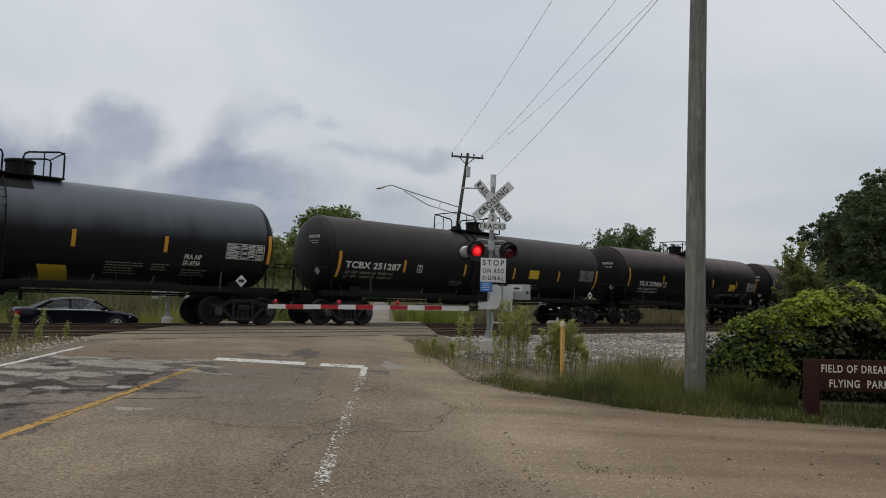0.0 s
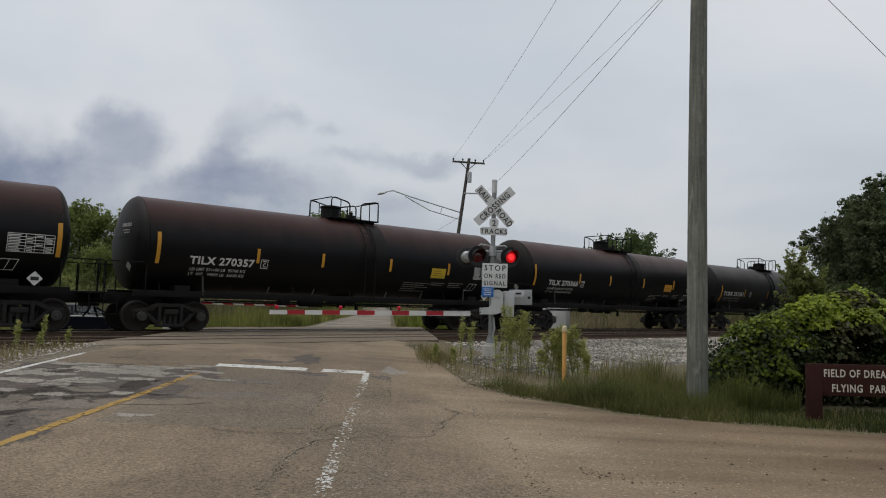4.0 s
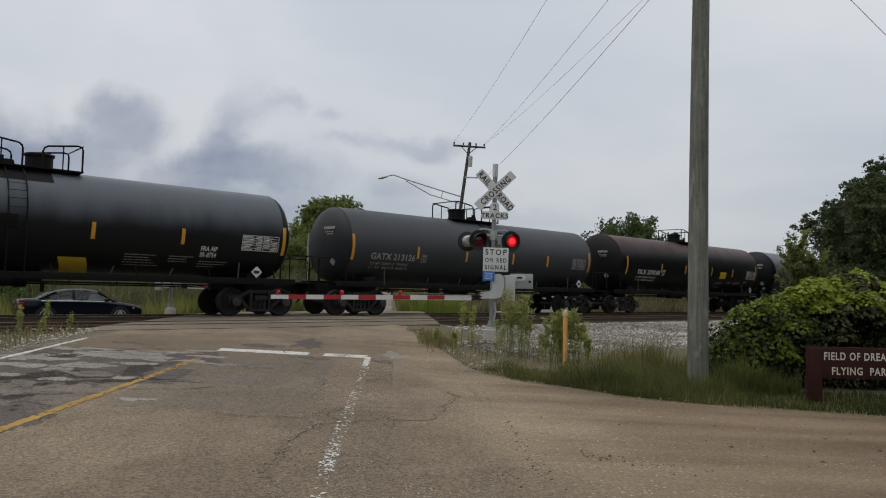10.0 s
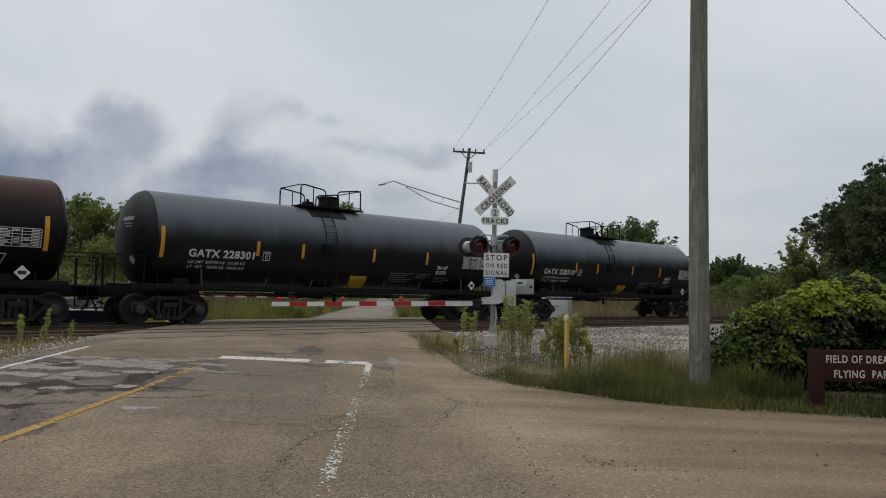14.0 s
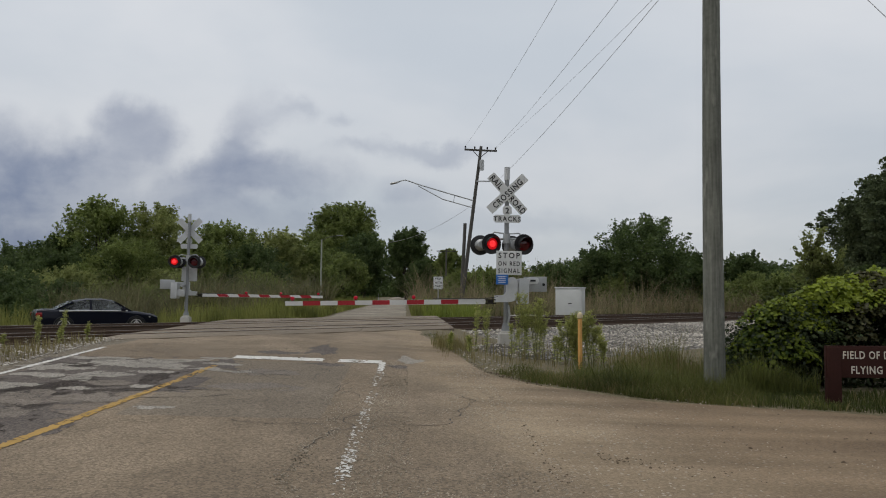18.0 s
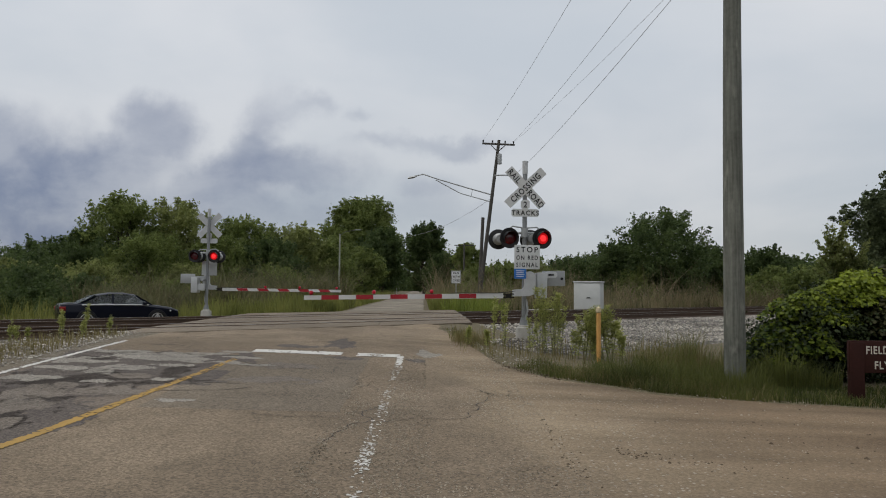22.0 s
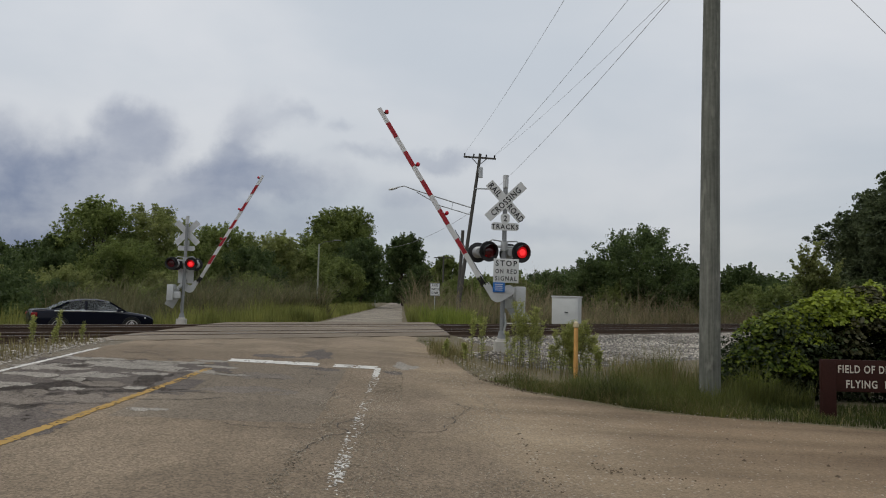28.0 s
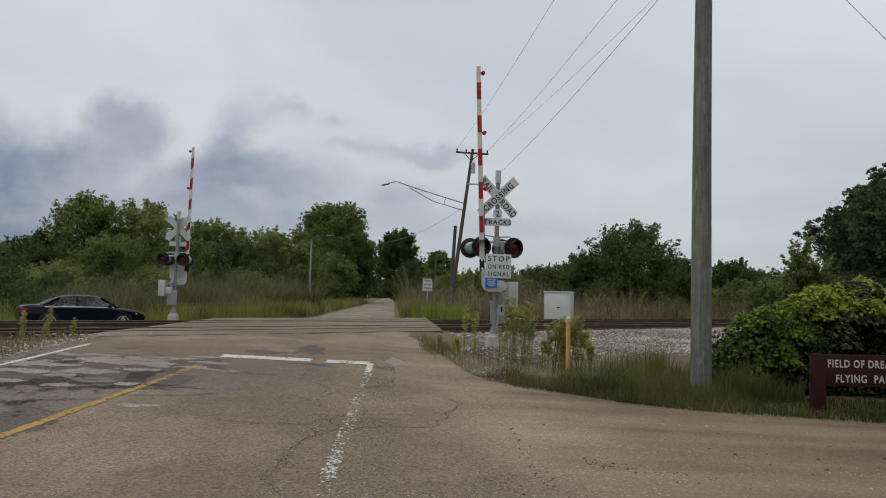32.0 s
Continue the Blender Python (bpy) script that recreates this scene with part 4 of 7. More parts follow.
def bogie_parts(parent, x):
    """A two-axle truck with cast side frames."""
    bm = B()
    box(bm, (0, 0, .55), (.45, 2.1, .26), bevel=.03)
    rod(bm, (0, 0, .6), (0, 0, .95), .22, seg=14)
    bogie = part("bogie", bm, TRUCK, parent, "grimy cast-steel two-axle truck", Matrix.Translation((x, 0, 0)))
    for sy in (-1, 1):
        share("side_frame", SIDE_FRAME, bogie, Matrix.Translation((0, sy * 1.02, 0)) @ (Matrix.Rotation(math.pi, 4, "Z") if sy > 0 else Matrix()))
        for k in range(3):
            share("spring", SPRING, bogie, Matrix.Translation(((k - 1) * .17, sy * 1.02, .37)))
    for sx in (-.9, .9):
        share("wheelset", WHEELSET, bogie, Matrix.Translation((sx, 0, .457)))
        for sy in (-1, 1):
            share("bearing_cap", BEARING, bogie, Matrix.Translation((sx, sy * 1.12, .457)) @ (Matrix.Rotation(math.pi, 4, "Z") if sy > 0 else Matrix()))
    return bogie


def bogie_meshes():
    bm = B()
    def bar(p, q, t, d=.13):
        (x0, z0), (x1, z1) = p, q
        box(bm, ((x0 + x1) / 2, 0, (z0 + z1) / 2), (math.hypot(x1 - x0, z1 - z0) + t * .5, d, t), Matrix.Rotation(-math.atan2(z1 - z0, x1 - x0), 3, "Y"), .018)
    for sx in (-1, 1):
        bar((sx * 1.08, .60), (sx * .72, .645), .11)
        bar((sx * .72, .645), (sx * .42, .80), .12)
        bar((sx * .78, .60), (sx * .36, .22), .11)
        bar((sx * .33, .24), (sx * .33, .80), .10, .16)
        bar((sx * 1.08, .36), (sx * 1.08, .60), .07)
        box(bm, (sx * .9, -.02, .60), (.30, .2, .08), bevel=.02)
    bar((-.44, .80), (.44, .80), .12)
    bar((-.40, .19), (.40, .19), .10, .2)
    box(bm, (0, -.05, .60), (.44, .2, .16), bevel=.03)
    frame_me = finish("side_frame", bm, TRUCK)
    bm = B()
    for k in range(5):
        rod(bm, (0, 0, -.12 + k * .055), (0, 0, -.085 + k * .055), .07, seg=10)
    rod(bm, (0, 0, -.13), (0, 0, .14), .045, seg=8)
    spring = finish("spring", bm, BLACK_STEEL)
    bm = B()
    prof = ((0, .08), (0, .12), (.02, .13), (.045, .3), (.02, .38), (-.01, .40), (-.01, .457), (.10, .45), (.125, .485), (.15, .47), (.15, .40), (.10, .38), (.11, .14), (.14, .12), (.14, .08))
    for sy in (-1, 1):
        mm = Matrix.Translation((0, sy * .80, 0)) @ Matrix.Rotation(radians(90 if sy < 0 else -90), 4, "Z")
        lathe(bm, prof, 28, mm)
    rod(bm, (0, -1.1, 0), (0, 1.1, 0), .085, seg=12)
    wheelset = finish("wheelset", bm, WHEEL)
    bm = B()
    lathe(bm, ((0, .13), (-.0, .145), (-.12, .14), (-.14, .12), (-.14, .06), (-.15, .05), (-.15, 0)), 16, Matrix.Rotation(radians(90), 4, "Z"))
    for k in range(3):
        t = k * math.tau / 3 + .5
        rod(bm, (math.cos(t) * .09, -.13, math.sin(t) * .09), (math.cos(t) * .09, -.165, math.sin(t) * .09), .022, seg=6)
    bearing = finish("bearing_cap", bm, BEAR_MAT)
    return frame_me, spring, wheelset, bearing


TRAIN_BLACK = material("sooty_black_steel", (.0065, .0062, .006), .7, vary=.3, scale=3, bump=.05, spec=.2)
GRIME = material("grimy_grey_steel", (.05, .049, .047), .7, vary=.35)
BEAR_MAT = material("bearing_grey", (.05, .047, .045), .5, .3, vary=.3, bump=.03)
SIDE_FRAME, SPRING, WHEELSET, BEARING = bogie_meshes()


# per style: dome, manway, valves, ladder, bands, big reflectors, number x / width, class mark, small reflectors and their foot, small print blocks (x, h, lines, width), table
STYLES = {
    "rust": dict(dome=.40, man=-.62, valve=.38, ladder=.62, bands=(), big=(-7.09, 7.25), foot=2.06, num=(-6.1, 2.16), mark=-3.72, small=(-3.84, -1.36, 1.62, 4.57), low=2.24,
                 prints=((2.43, 1.86, 5, 1.3), (3.8, 1.90, 2, .85), (4.75, 1.92, 3, .95)), table=(6.0, 7.12), diamonds=((6.73, 1.45, .2),)),
    "long": dict(dome=.0, man=.42, valve=-.55, ladder=-.72, bands=(-.95, -.45), big=(-7.55, 7.62), foot=1.75, num=(-7.28, 2.54), mark=-3.92, small=(-4.56, -1.35, 1.64, 4.72), low=2.05,
                 prints=((-2.0, 1.8, 3, .9), (1.0, 1.78, 2, .5), (2.9, 1.8, 3, .8)), table=(6.3, 7.36), diamonds=((7.2, 1.45, .2),)),
    "black": dict(dome=-.52, man=.32, valve=-.5, ladder=-.95, bands=(), big=(-6.85, 6.95), foot=2.04, num=(-6.03, 2.2), mark=-3.53, small=(-3.73, -2.05, .95, 3.52), low=2.22,
                  prints=((1.9, 1.84, 5, 1.2), (3.2, 1.84, 3, .75), (4.15, 1.72, 3, .95)), table=(5.45, 6.75), diamonds=((6.05, 1.45, .2),)),
    "grey": dict(dome=-.15, man=-.55, valve=.45, ladder=.3, bands=(.0, .62), big=(-7.0, 6.9), foot=2.04, num=(-6.18, 2.12), mark=-3.75, small=(-3.94, -1.33, 1.48, 3.8), low=2.2,
                 prints=((1.9, 1.84, 3, .8),), table=(5.6, 6.6), diamonds=((6.2, 1.45, .2),)),
}


def tank_car(length, style, number, limits, paint, s0, flip=False):
    """style: 'rust', 'long', 'black' or 'grey'."""
    words = {"rust": "brown-topped black tank car with orange reflectors on the track", "long": "long dull brown-black tank car rolling on the track", "black": "glossy black tank car with dusty, pale-sheened top on the track", "grey": "plain dark grey tank car rolling on the track"}[style]
    global RAD, CZ, HEAD_DEPTH
    HEAD_DEPTH = {"rust": .42, "long": .4, "black": .62, "grey": .5}[style]
    RAD, CZ = (1.41, 2.64) if style in ("long", "grey") else (1.47, 2.70)
    st = STYLES[style]
    car = thing("tank_car", Matrix(), words, "tank car", "cars of the train")
    half = length / 2 - .60
    shell = half - (.17 if style == "rust" else .27)
    drum = shell - HEAD_DEPTH
    bm = B()
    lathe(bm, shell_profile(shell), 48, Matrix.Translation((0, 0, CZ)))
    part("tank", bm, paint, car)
    # jacket bands at the middle
    dome_x = st["dome"]
    if style in ("black", "rust"):
        bm = B()
        if style == "black":
            wrap_quad(bm, dome_x - .85, dome_x - .4, 2.35, 2.75, .02, nz=4)
            part("splash_plate", bm, TRAIN_BLACK, car)
            bm = B()
            wrap_quad(bm, dome_x - 1.0, dome_x + .5, 3.72, 4.1, .006, nz=6, nx=3)
        else:
            wrap_quad(bm, .7, 1.45, 1.7, 4.1, .006, nz=16, nx=3)
        part("spill_panel", bm, TRAIN_BLACK if style == "black" else HEAD_PAINT["rust"], car, "black spill panel below the manway")
    for x in st["bands"]:
        bm = B()
        lathe(bm, ((x - .05, RAD + .001), (x - .05, RAD + .014), (x + .05, RAD + .014), (x + .05, RAD + .001)), 48, Matrix.Translation((0, 0, CZ)))
        part("jacket_band", bm, TRAIN_BLACK, car)
    # underframe
    for sx in (-1, 1):
        bm = B()
        box(bm, (sx * (half - .95), 0, 1.0), (3.6, .36, .34), bevel=.02)
        box(bm, (sx * (half + .1), 0, .98), (1.3, .34, .32), bevel=.02)
        for sy in (-1, 1):
            box(bm, (sx * (half - 1.75), sy * .7, 1.22), (.5, .9, .4), bevel=.03)
        part("stub_sill", bm, TRAIN_BLACK, car)
        bm = B()
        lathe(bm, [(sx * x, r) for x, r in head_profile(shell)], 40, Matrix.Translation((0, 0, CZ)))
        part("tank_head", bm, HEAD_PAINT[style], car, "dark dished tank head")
        # half-height steel shield over the head
        bm = B()
        lathe(bm, [(sx * x, r) for x, r in head_profile(shell, .86, .02)], 40, Matrix.Translation((0, 0, CZ)))
        bmesh.ops.delete(bm, geom=[v for v in bm.verts if v.co.z > CZ + .2], context="VERTS")
        bmesh.ops.solidify(bm, geom=list(bm.faces), thickness=.015)
        part("head_shield", bm, HEAD_PAINT[style], car)
        bm = B()
        box(bm, (sx * (half - 2.35), -1.24, 1.42), (.05, .03, .62), Matrix.Rotation(sx * .06, 3, "Y"))
        part("sill_bracket", bm, GRIME, car)
        bm = B()
        box(bm, (sx * (half + .42), 0, 1.13), (.5, 2.5, .05))
        box(bm, (sx * (half + .66), 0, 1.05), (.05, 2.7, .18))
        part("end_platform", bm, TRAIN_BLACK, car)
        bm = B()
        box(bm, (sx * (half + .74), 0, .86), (.26, .3, .28), bevel=.04)
        box(bm, (sx * (half + .82), .08 * sx, .86), (.14, .2, .26), bevel=.04)
        part("coupler", bm, TRUCK, car)
        bm = B()
        pipe(bm, [(sx * (half + .62), -.3, .85), (sx * (half + .7), -.32, .6), (sx * (half + .80), -.22, .42)], .03, 7)
        part("air_hose", bm, TRAIN_BLACK, car)
        # end handrails and corner ladders on both flanks
        for sy in (-1, 1):
            bm = B()
            y = sy * 1.36
            pipe(bm, [(sx * (half - .55), y, 1.15), (sx * (half - .55), y, 2.0), (sx * (half - .48), y, 2.06), (sx * (half + .55), y, 2.06), (sx * (half + .62), y, 2.0), (sx * (half + .62), y, 1.15)], .019, 6)
            part("end_handrail", bm, TRAIN_BLACK, car)
            bm = B()
            for dx in (0, .38):
                rod(bm, (sx * (half + .6 - dx), y, .5), (sx * (half + .6 - dx), y, 1.15), .016, seg=6)
            for z in (.52, .83):
                rod(bm, (sx * (half + .6), y, z), (sx * (half + .22), y, z), .014, seg=6)
            part("step", bm, TRAIN_BLACK, car)
        bogie_parts(car, sx * (half - 1.45))
    # hand brake wheel at the leading end
    bm = B()
    pts = [(-half - .62, -.72 + .27 * math.cos(t * math.tau / 18), 1.85 + .27 * math.sin(t * math.tau / 18)) for t in range(19)]
    pipe(bm, pts, .016, 6)
    for t in range(4):
        rod(bm, (-half - .62, -.72, 1.85), (-half - .62, -.72 + .27 * math.cos(t * math.pi / 2), 1.85 + .27 * math.sin(t * math.pi / 2)), .012, seg=5)
    rod(bm, (-half - .6, -.72, 1.1), (-half - .6, -.72, 1.95), .03, seg=6)
    part("brake_wheel", bm, TRAIN_BLACK, car)
    # side rails and piping along the belly
    for sy in (-1, 1):
        bm = B()
        box(bm, (0, sy * 1.22, 1.15), (2 * half - .5, .07, .2), bevel=.01)
        part("side_rail", bm, TRAIN_BLACK, car)
        for k in range(7):
            x = (k - 3) * (half * .29)
            bm = B()
            rod(bm, (x, sy * 1.27, 1.14), (x, sy * 1.05, 1.5), .02, seg=6)
            part("rail_bracket", bm, TRAIN_BLACK, car)
        for x in (-half * .42, -half * .2, half * .2, half * .42):
            bm = B()
            box(bm, (x, sy * 1.17, 1.32), (.035, .03, .34), Matrix.Rotation(.4, 3, "Y"))
            part("brace", bm, GRIME, car)
    bm = B()
    rod(bm, (-half + 2.8, -.35, .98), (half - 2.8, -.35, .98), .028, seg=6)
    rod(bm, (-half + 2.8, .3, .92), (half - 2.8, .3, .92), .022, seg=6)
    for k in range(8):
        x = (k - 3.5) * half * .17
        rod(bm, (x, -.35, .9), (x, -.35, 1.25), .018, seg=5)
    part("brake_rod", bm, TRAIN_BLACK, car)
    bm = B()
    rod(bm, (-1.7, -.5, 1.0), (-.8, -.5, 1.0), .16, seg=12)
    box(bm, (-2.3, -.45, 1.02), (.4, .3, .3), bevel=.03)
    part("brake_cylinder", bm, TRAIN_BLACK, car)
    bm = B()
    rod(bm, (dome_x, 0, 1.28), (dome_x, 0, .82), .24, .16, 14)
    box(bm, (dome_x, 0, 1.05), (1.0, .5, .2), bevel=.03)
    box(bm, (dome_x + .5, -.3, .84), (.1, .1, .3), bevel=.02)
    part("outlet_valve", bm, TRAIN_BLACK, car)
    # manway, platform, hand rails
    top = CZ + RAD
    bm = B()
    box(bm, (dome_x, 0, top - .02), (2.2 if style == "rust" else 2.65, 1.5, .04))
    box(bm, (dome_x, 0, top - .12), (2.1, 1.1, .2), bevel=.05)
    part("top_platform", bm, TRAIN_BLACK, car)
    bm = B()
    man, valve = (st["valve"], st["man"]) if flip else (st["man"], st["valve"])
    lathe(bm, ((-.5, 0), (-.5, .36), (-.08, .36), (-.06, .40), (.0, .40), (.03, .3), (.06, 0)), 20, Matrix.Translation((dome_x + man, 0, top + .45)) @ Matrix.Rotation(radians(-90), 4, "Y"))
    part("manway", bm, TRAIN_BLACK, car)
    bm = B()
    rod(bm, (dome_x + valve, .1, top - .05), (dome_x + valve, .1, top + .22), .26, .2, 14)
    rod(bm, (dome_x + valve - .15, -.15, top), (dome_x + valve - .15, -.15, top + .3), .06, seg=8)
    part("valve_cover", bm, TRAIN_BLACK, car)
    reach = 1.06 if style == "rust" else 1.28
    for sx in (-1, 1):
        for sy in (-1, 1):
            bm = B()
            x0, x1, y = dome_x + sx * .25, dome_x + sx * reach, sy * .75
            z1 = top + .72
            pipe(bm, [(x0, y, top), (x0, y, z1 - .26), (x0 + sx * .03, y, z1 - .17), (x0 + sx * .12, y, z1 - .11), (x1 - sx * .14, y, z1), (x1 - sx * .04, y, z1 - .02), (x1, y, z1 - .1), (x1, y, top)], .027, 7)
            rod(bm, ((x0 + x1) / 2, y, top), ((x0 + x1) / 2, y, z1 - .07), .018, seg=6)
            part("guard_rail", bm, TRAIN_BLACK, car)
        bm = B()
        x1 = dome_x + sx * reach
        rod(bm, (x1, -.75, top + .72), (x1, .75, top + .72), .021, seg=6)
        part("guard_rail", bm, TRAIN_BLACK, car)
    # side ladder over the flank
    for sy in (-1, 1):
        bm = B()
        rails = []
        for dx2 in (-.22, .22):
            lx = st["ladder"] + dx2
            pts = [(lx, sy * (RAD + .07) * math.cos(a), CZ + (RAD + .07) * math.sin(a)) for a in [radians(72 - 9 * k) for k in range(10)]]
            pts += [(lx, sy * (RAD + .09), 2.2), (lx, sy * (RAD + .02), 1.15)]
            pipe(bm, pts, .02, 6)
            rails.append(pts)
        for p, q in zip(*rails):
            rod(bm, p, q, .009, seg=5)
        part("ladder", bm, TRAIN_BLACK, car)
    # writing and reflectors on the near flank
    bright = MARK_DIM if style == "grey" else MARK_WHITE
    tx, width = st["num"]
    bm = B()
    if number:
        natural = letters(number, .32, 1.08, .035)[2]
        wrap_text(bm, number, .32, tx, 2.11, 1.08, width / natural, bold=.035)
    else:
        for k in range(10):
            wrap_quad(bm, tx + k * .22, tx + k * .22 + .15, 2.08, 2.36)
    part("car_number", bm, bright, car, "white stencilled car number")
    for k, line in enumerate(limits):
        bm = B()
        natural = letters(line, .125, 1.1, .012)[2]
        wrap_text(bm, line, .125, tx + .04, 1.91 - .15 * k, 1.1, width * .86 / natural, bold=.012)
        tagged(part("load_limit", bm, MARK_DIM if style in ("grey", "long") else bright, car), kind="stuff")
    bm = B()
    cx = st["mark"]
    for a0, a1, b0, b1 in ((0, .26, 2.08, 2.1), (0, .26, 2.35, 2.37), (0, .02, 2.08, 2.37), (.24, .26, 2.08, 2.37), (.06, .2, 2.29, 2.32)):
        wrap_quad(bm, cx + a0, cx + a1, b0, b1, .014, nz=1)
    wrap_text(bm, "C", .17, cx + .075, 2.13)
    part("class_mark", bm, bright, car)
    odd = number.endswith("160")
    for x in st["small"][:3] + ((4.17,) if odd else st["small"][3:]):
        bm = B()
        wrap_quad(bm, x - .055, x + .055, st["low"], st["low"] + .47)
        part("reflector", bm, MARK_ORANGE, car)
    for x in st["big"]:
        bm = B()
        wrap_quad(bm, x - .06, x + .06, st["foot"], st["foot"] + .93, nz=6)
        part("reflector", bm, MARK_ORANGE, car)
    if style in ("rust", "black") or number.endswith("287"):
        bm = B()
        if style == "long":
            wrap_quad(bm, 2.65, 3.3, 2.1, 2.48)
        elif style == "rust":
            px0 = 2.66 if odd else 3.68
            wrap_quad(bm, px0, px0 + .74, 2.1, 2.48)
        else:
            wrap_quad(bm, .36, 1.1, 1.27, 1.70, skew=-.22)
        panel = part("panel", bm, MARK_ORANGE if number.endswith("366") else MARK_YELLOW, car, "plain yellow panel")
        if style == "rust":
            bm = B()
            for k in range(3):
                wrap_quad(bm, px0 + .08, px0 + .62 - .08 * k, 2.19 + .09 * k, 2.21 + .09 * k, .016, nz=1)
            part("panel_bars", bm, PANEL_PRINT, panel)
    # test table: a grid of bars
    bm = B()
    x0, x1 = st["table"]
    h0, h1 = 2.14, 2.62
    rng = random.Random(int(s0 * 10))
    for k in range(7):
        h = h0 + (h1 - h0) * k / 6
        wrap_quad(bm, x0, x1, h, h + .016, .014, nz=1)
    for k in range(5):
        x = x0 + (x1 - x0) * (0, .38, .58, .79, 1)[k]
        wrap_quad(bm, x, x + .016, h0, h1, .014, nz=2)
    for k in range(6):
        for c in range(4):
            if c == 0 or rng.random() < .8:
                xa = x0 + (x1 - x0) * (.03, .41, .61, .82)[c]
                wrap_quad(bm, xa, xa + (x1 - x0) * (rng.uniform(.2, .32), .13, .14, .14)[c], h0 + .03 + (h1 - h0) * k / 6, h0 + .06 + (h1 - h0) * k / 6, .014, nz=1)
    tagged(part("test_table", bm, bright if style != "long" else MARK_DIM, car), kind="stuff")
    # blocks of small print, unreadable at this size
    for bx, bh, lines, width in st["prints"]:
        bm = B()
        for k in range(lines):
            x = bx
            end = x + width * rng.uniform(.55, 1)
            while x < end:
                ww = rng.uniform(.05, .14)
                wrap_quad(bm, x, min(end, x + ww), bh - .075 * k, bh - .075 * k + .024, .014, nz=1)
                x += ww + .025
        tagged(part("small_print", bm, MARK_DIM, car), kind="stuff")
    if style == "black":
        for k, line in enumerate(("FRA AIP", "SR-8754")):
            bm = B()
            wrap_text(bm, line, .2, 4.12, 2.06 - .19 * k, 1, .8)
            part("approval_mark", bm, bright, car)
    if style == "rust":
        bm = B()
        for a0, b0, a1, b1 in ((5.8, 1.66, 6.25, 1.68), (5.9, 1.94, 6.35, 1.96)):
            wrap_quad(bm, a0, a1, b0, b1, .014, nz=1)
        for x in (5.8, 6.02, 6.23):
            wrap_quad(bm, x, x + .02, 1.66, 1.96, .014, skew=.1, nz=2)
        part("stencil_box", bm, bright, car)
    # hazard diamonds near the end of the flank
    for x, h, sz in st["diamonds"]:
        bm = B()
        f0 = Vector((x, -1.33, h))
        bm.faces.new([bm.verts.new((x + a, f0.y, h + b)) for a, b in ((-sz, 0), (0, -sz), (sz, 0), (0, sz))])
        pl = part("placard", bm, MARK_WHITE, car, "white hazard diamond")
        bm = B()
        bm.faces.new([bm.verts.new((x + a, f0.y - .006, h + b)) for a, b in ((-sz * .5, -.05), (sz * .5, -.05), (sz * .5, .05), (-sz * .5, .05))])
        part("placard_bar", bm, SIGN_BLACK, pl)
    # end writing as bars, and a diamond on the leading head
    bm = B()

    def on_head(y, zz, lift=.03):
        r = math.hypot(y, zz - CZ) / (RAD - .02)
        return bm.verts.new((-shell + HEAD_DEPTH - HEAD_DEPTH * math.sqrt(max(0, 1 - min(1, r) ** 2)) - lift, y, zz))
    for y0, y1, z, hh in ((-.78, -.2, 3.15, .11), (-.74, -.34, 3.03, .035), (-.74, -.45, 2.95, .035), (-.8, -.5, 2.5, .03), (-.8, -.52, 2.42, .03), (-.8, -.5, 2.34, .03)):
        y = y0
        while y < y1:
            w = rng.uniform(.05, .08)
            bm.faces.new((on_head(y, z), on_head(y + w, z), on_head(y + w, z + hh), on_head(y, z + hh)))
            y += w + .025
    tagged(part("end_writing", bm, MARK_DIM, car), kind="stuff")
    bm = B()
    bm.faces.new([on_head(-.72 + a, 1.95 + b, .06) for a, b in ((-.14, 0), (0, -.16), (.14, 0), (0, .16))])
    part("placard", bm, MARK_DIM, car, "grimy hazard diamond")
    return car


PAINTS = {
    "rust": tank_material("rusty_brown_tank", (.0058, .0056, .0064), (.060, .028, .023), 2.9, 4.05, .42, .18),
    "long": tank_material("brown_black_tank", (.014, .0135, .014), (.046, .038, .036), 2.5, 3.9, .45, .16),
    # this crown colour holds both dust and the pale sky reflection
    "black": tank_material("dusty_sheen_black_tank", (.0065, .0075, .0095), (.105, .117, .134), 2.55, 3.6, .4, .3),
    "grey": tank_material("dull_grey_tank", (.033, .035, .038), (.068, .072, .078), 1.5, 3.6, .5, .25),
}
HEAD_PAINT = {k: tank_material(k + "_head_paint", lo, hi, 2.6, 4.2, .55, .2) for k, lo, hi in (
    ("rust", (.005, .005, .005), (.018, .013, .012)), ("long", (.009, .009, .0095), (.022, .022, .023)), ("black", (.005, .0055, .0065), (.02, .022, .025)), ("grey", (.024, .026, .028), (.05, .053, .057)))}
SPEED = .4479 * FAR
COUPLING = [g * FAR for g in (-.158, .56, 1.337, 2.07, 2.806, 3.532, 4.337, 5.061, 5.786, 6.540, 7.271, 7.972)]
TRAIN = [("black", "", "209700", "76300"), ("long", "TCBX 251287", "204200", "81800"), ("rust", "TILX 270436", "211250", "74750"), ("rust", "TILX 270357", "211100", "74900"),
         ("rust", "TILX 270366", "211300", "74700"), ("long", "TCBX 251251", "204200", "81800"), ("black", "GATX 228364", "209700", "76300"), ("grey", "GATX 213126", "203000", "82000"),
         ("rust", "TILX 270160", "211000", "75000"), ("black", "GATX 228301", "209700", "76300"), ("black", "GATX 228310", "209700", "76300")]
train = []
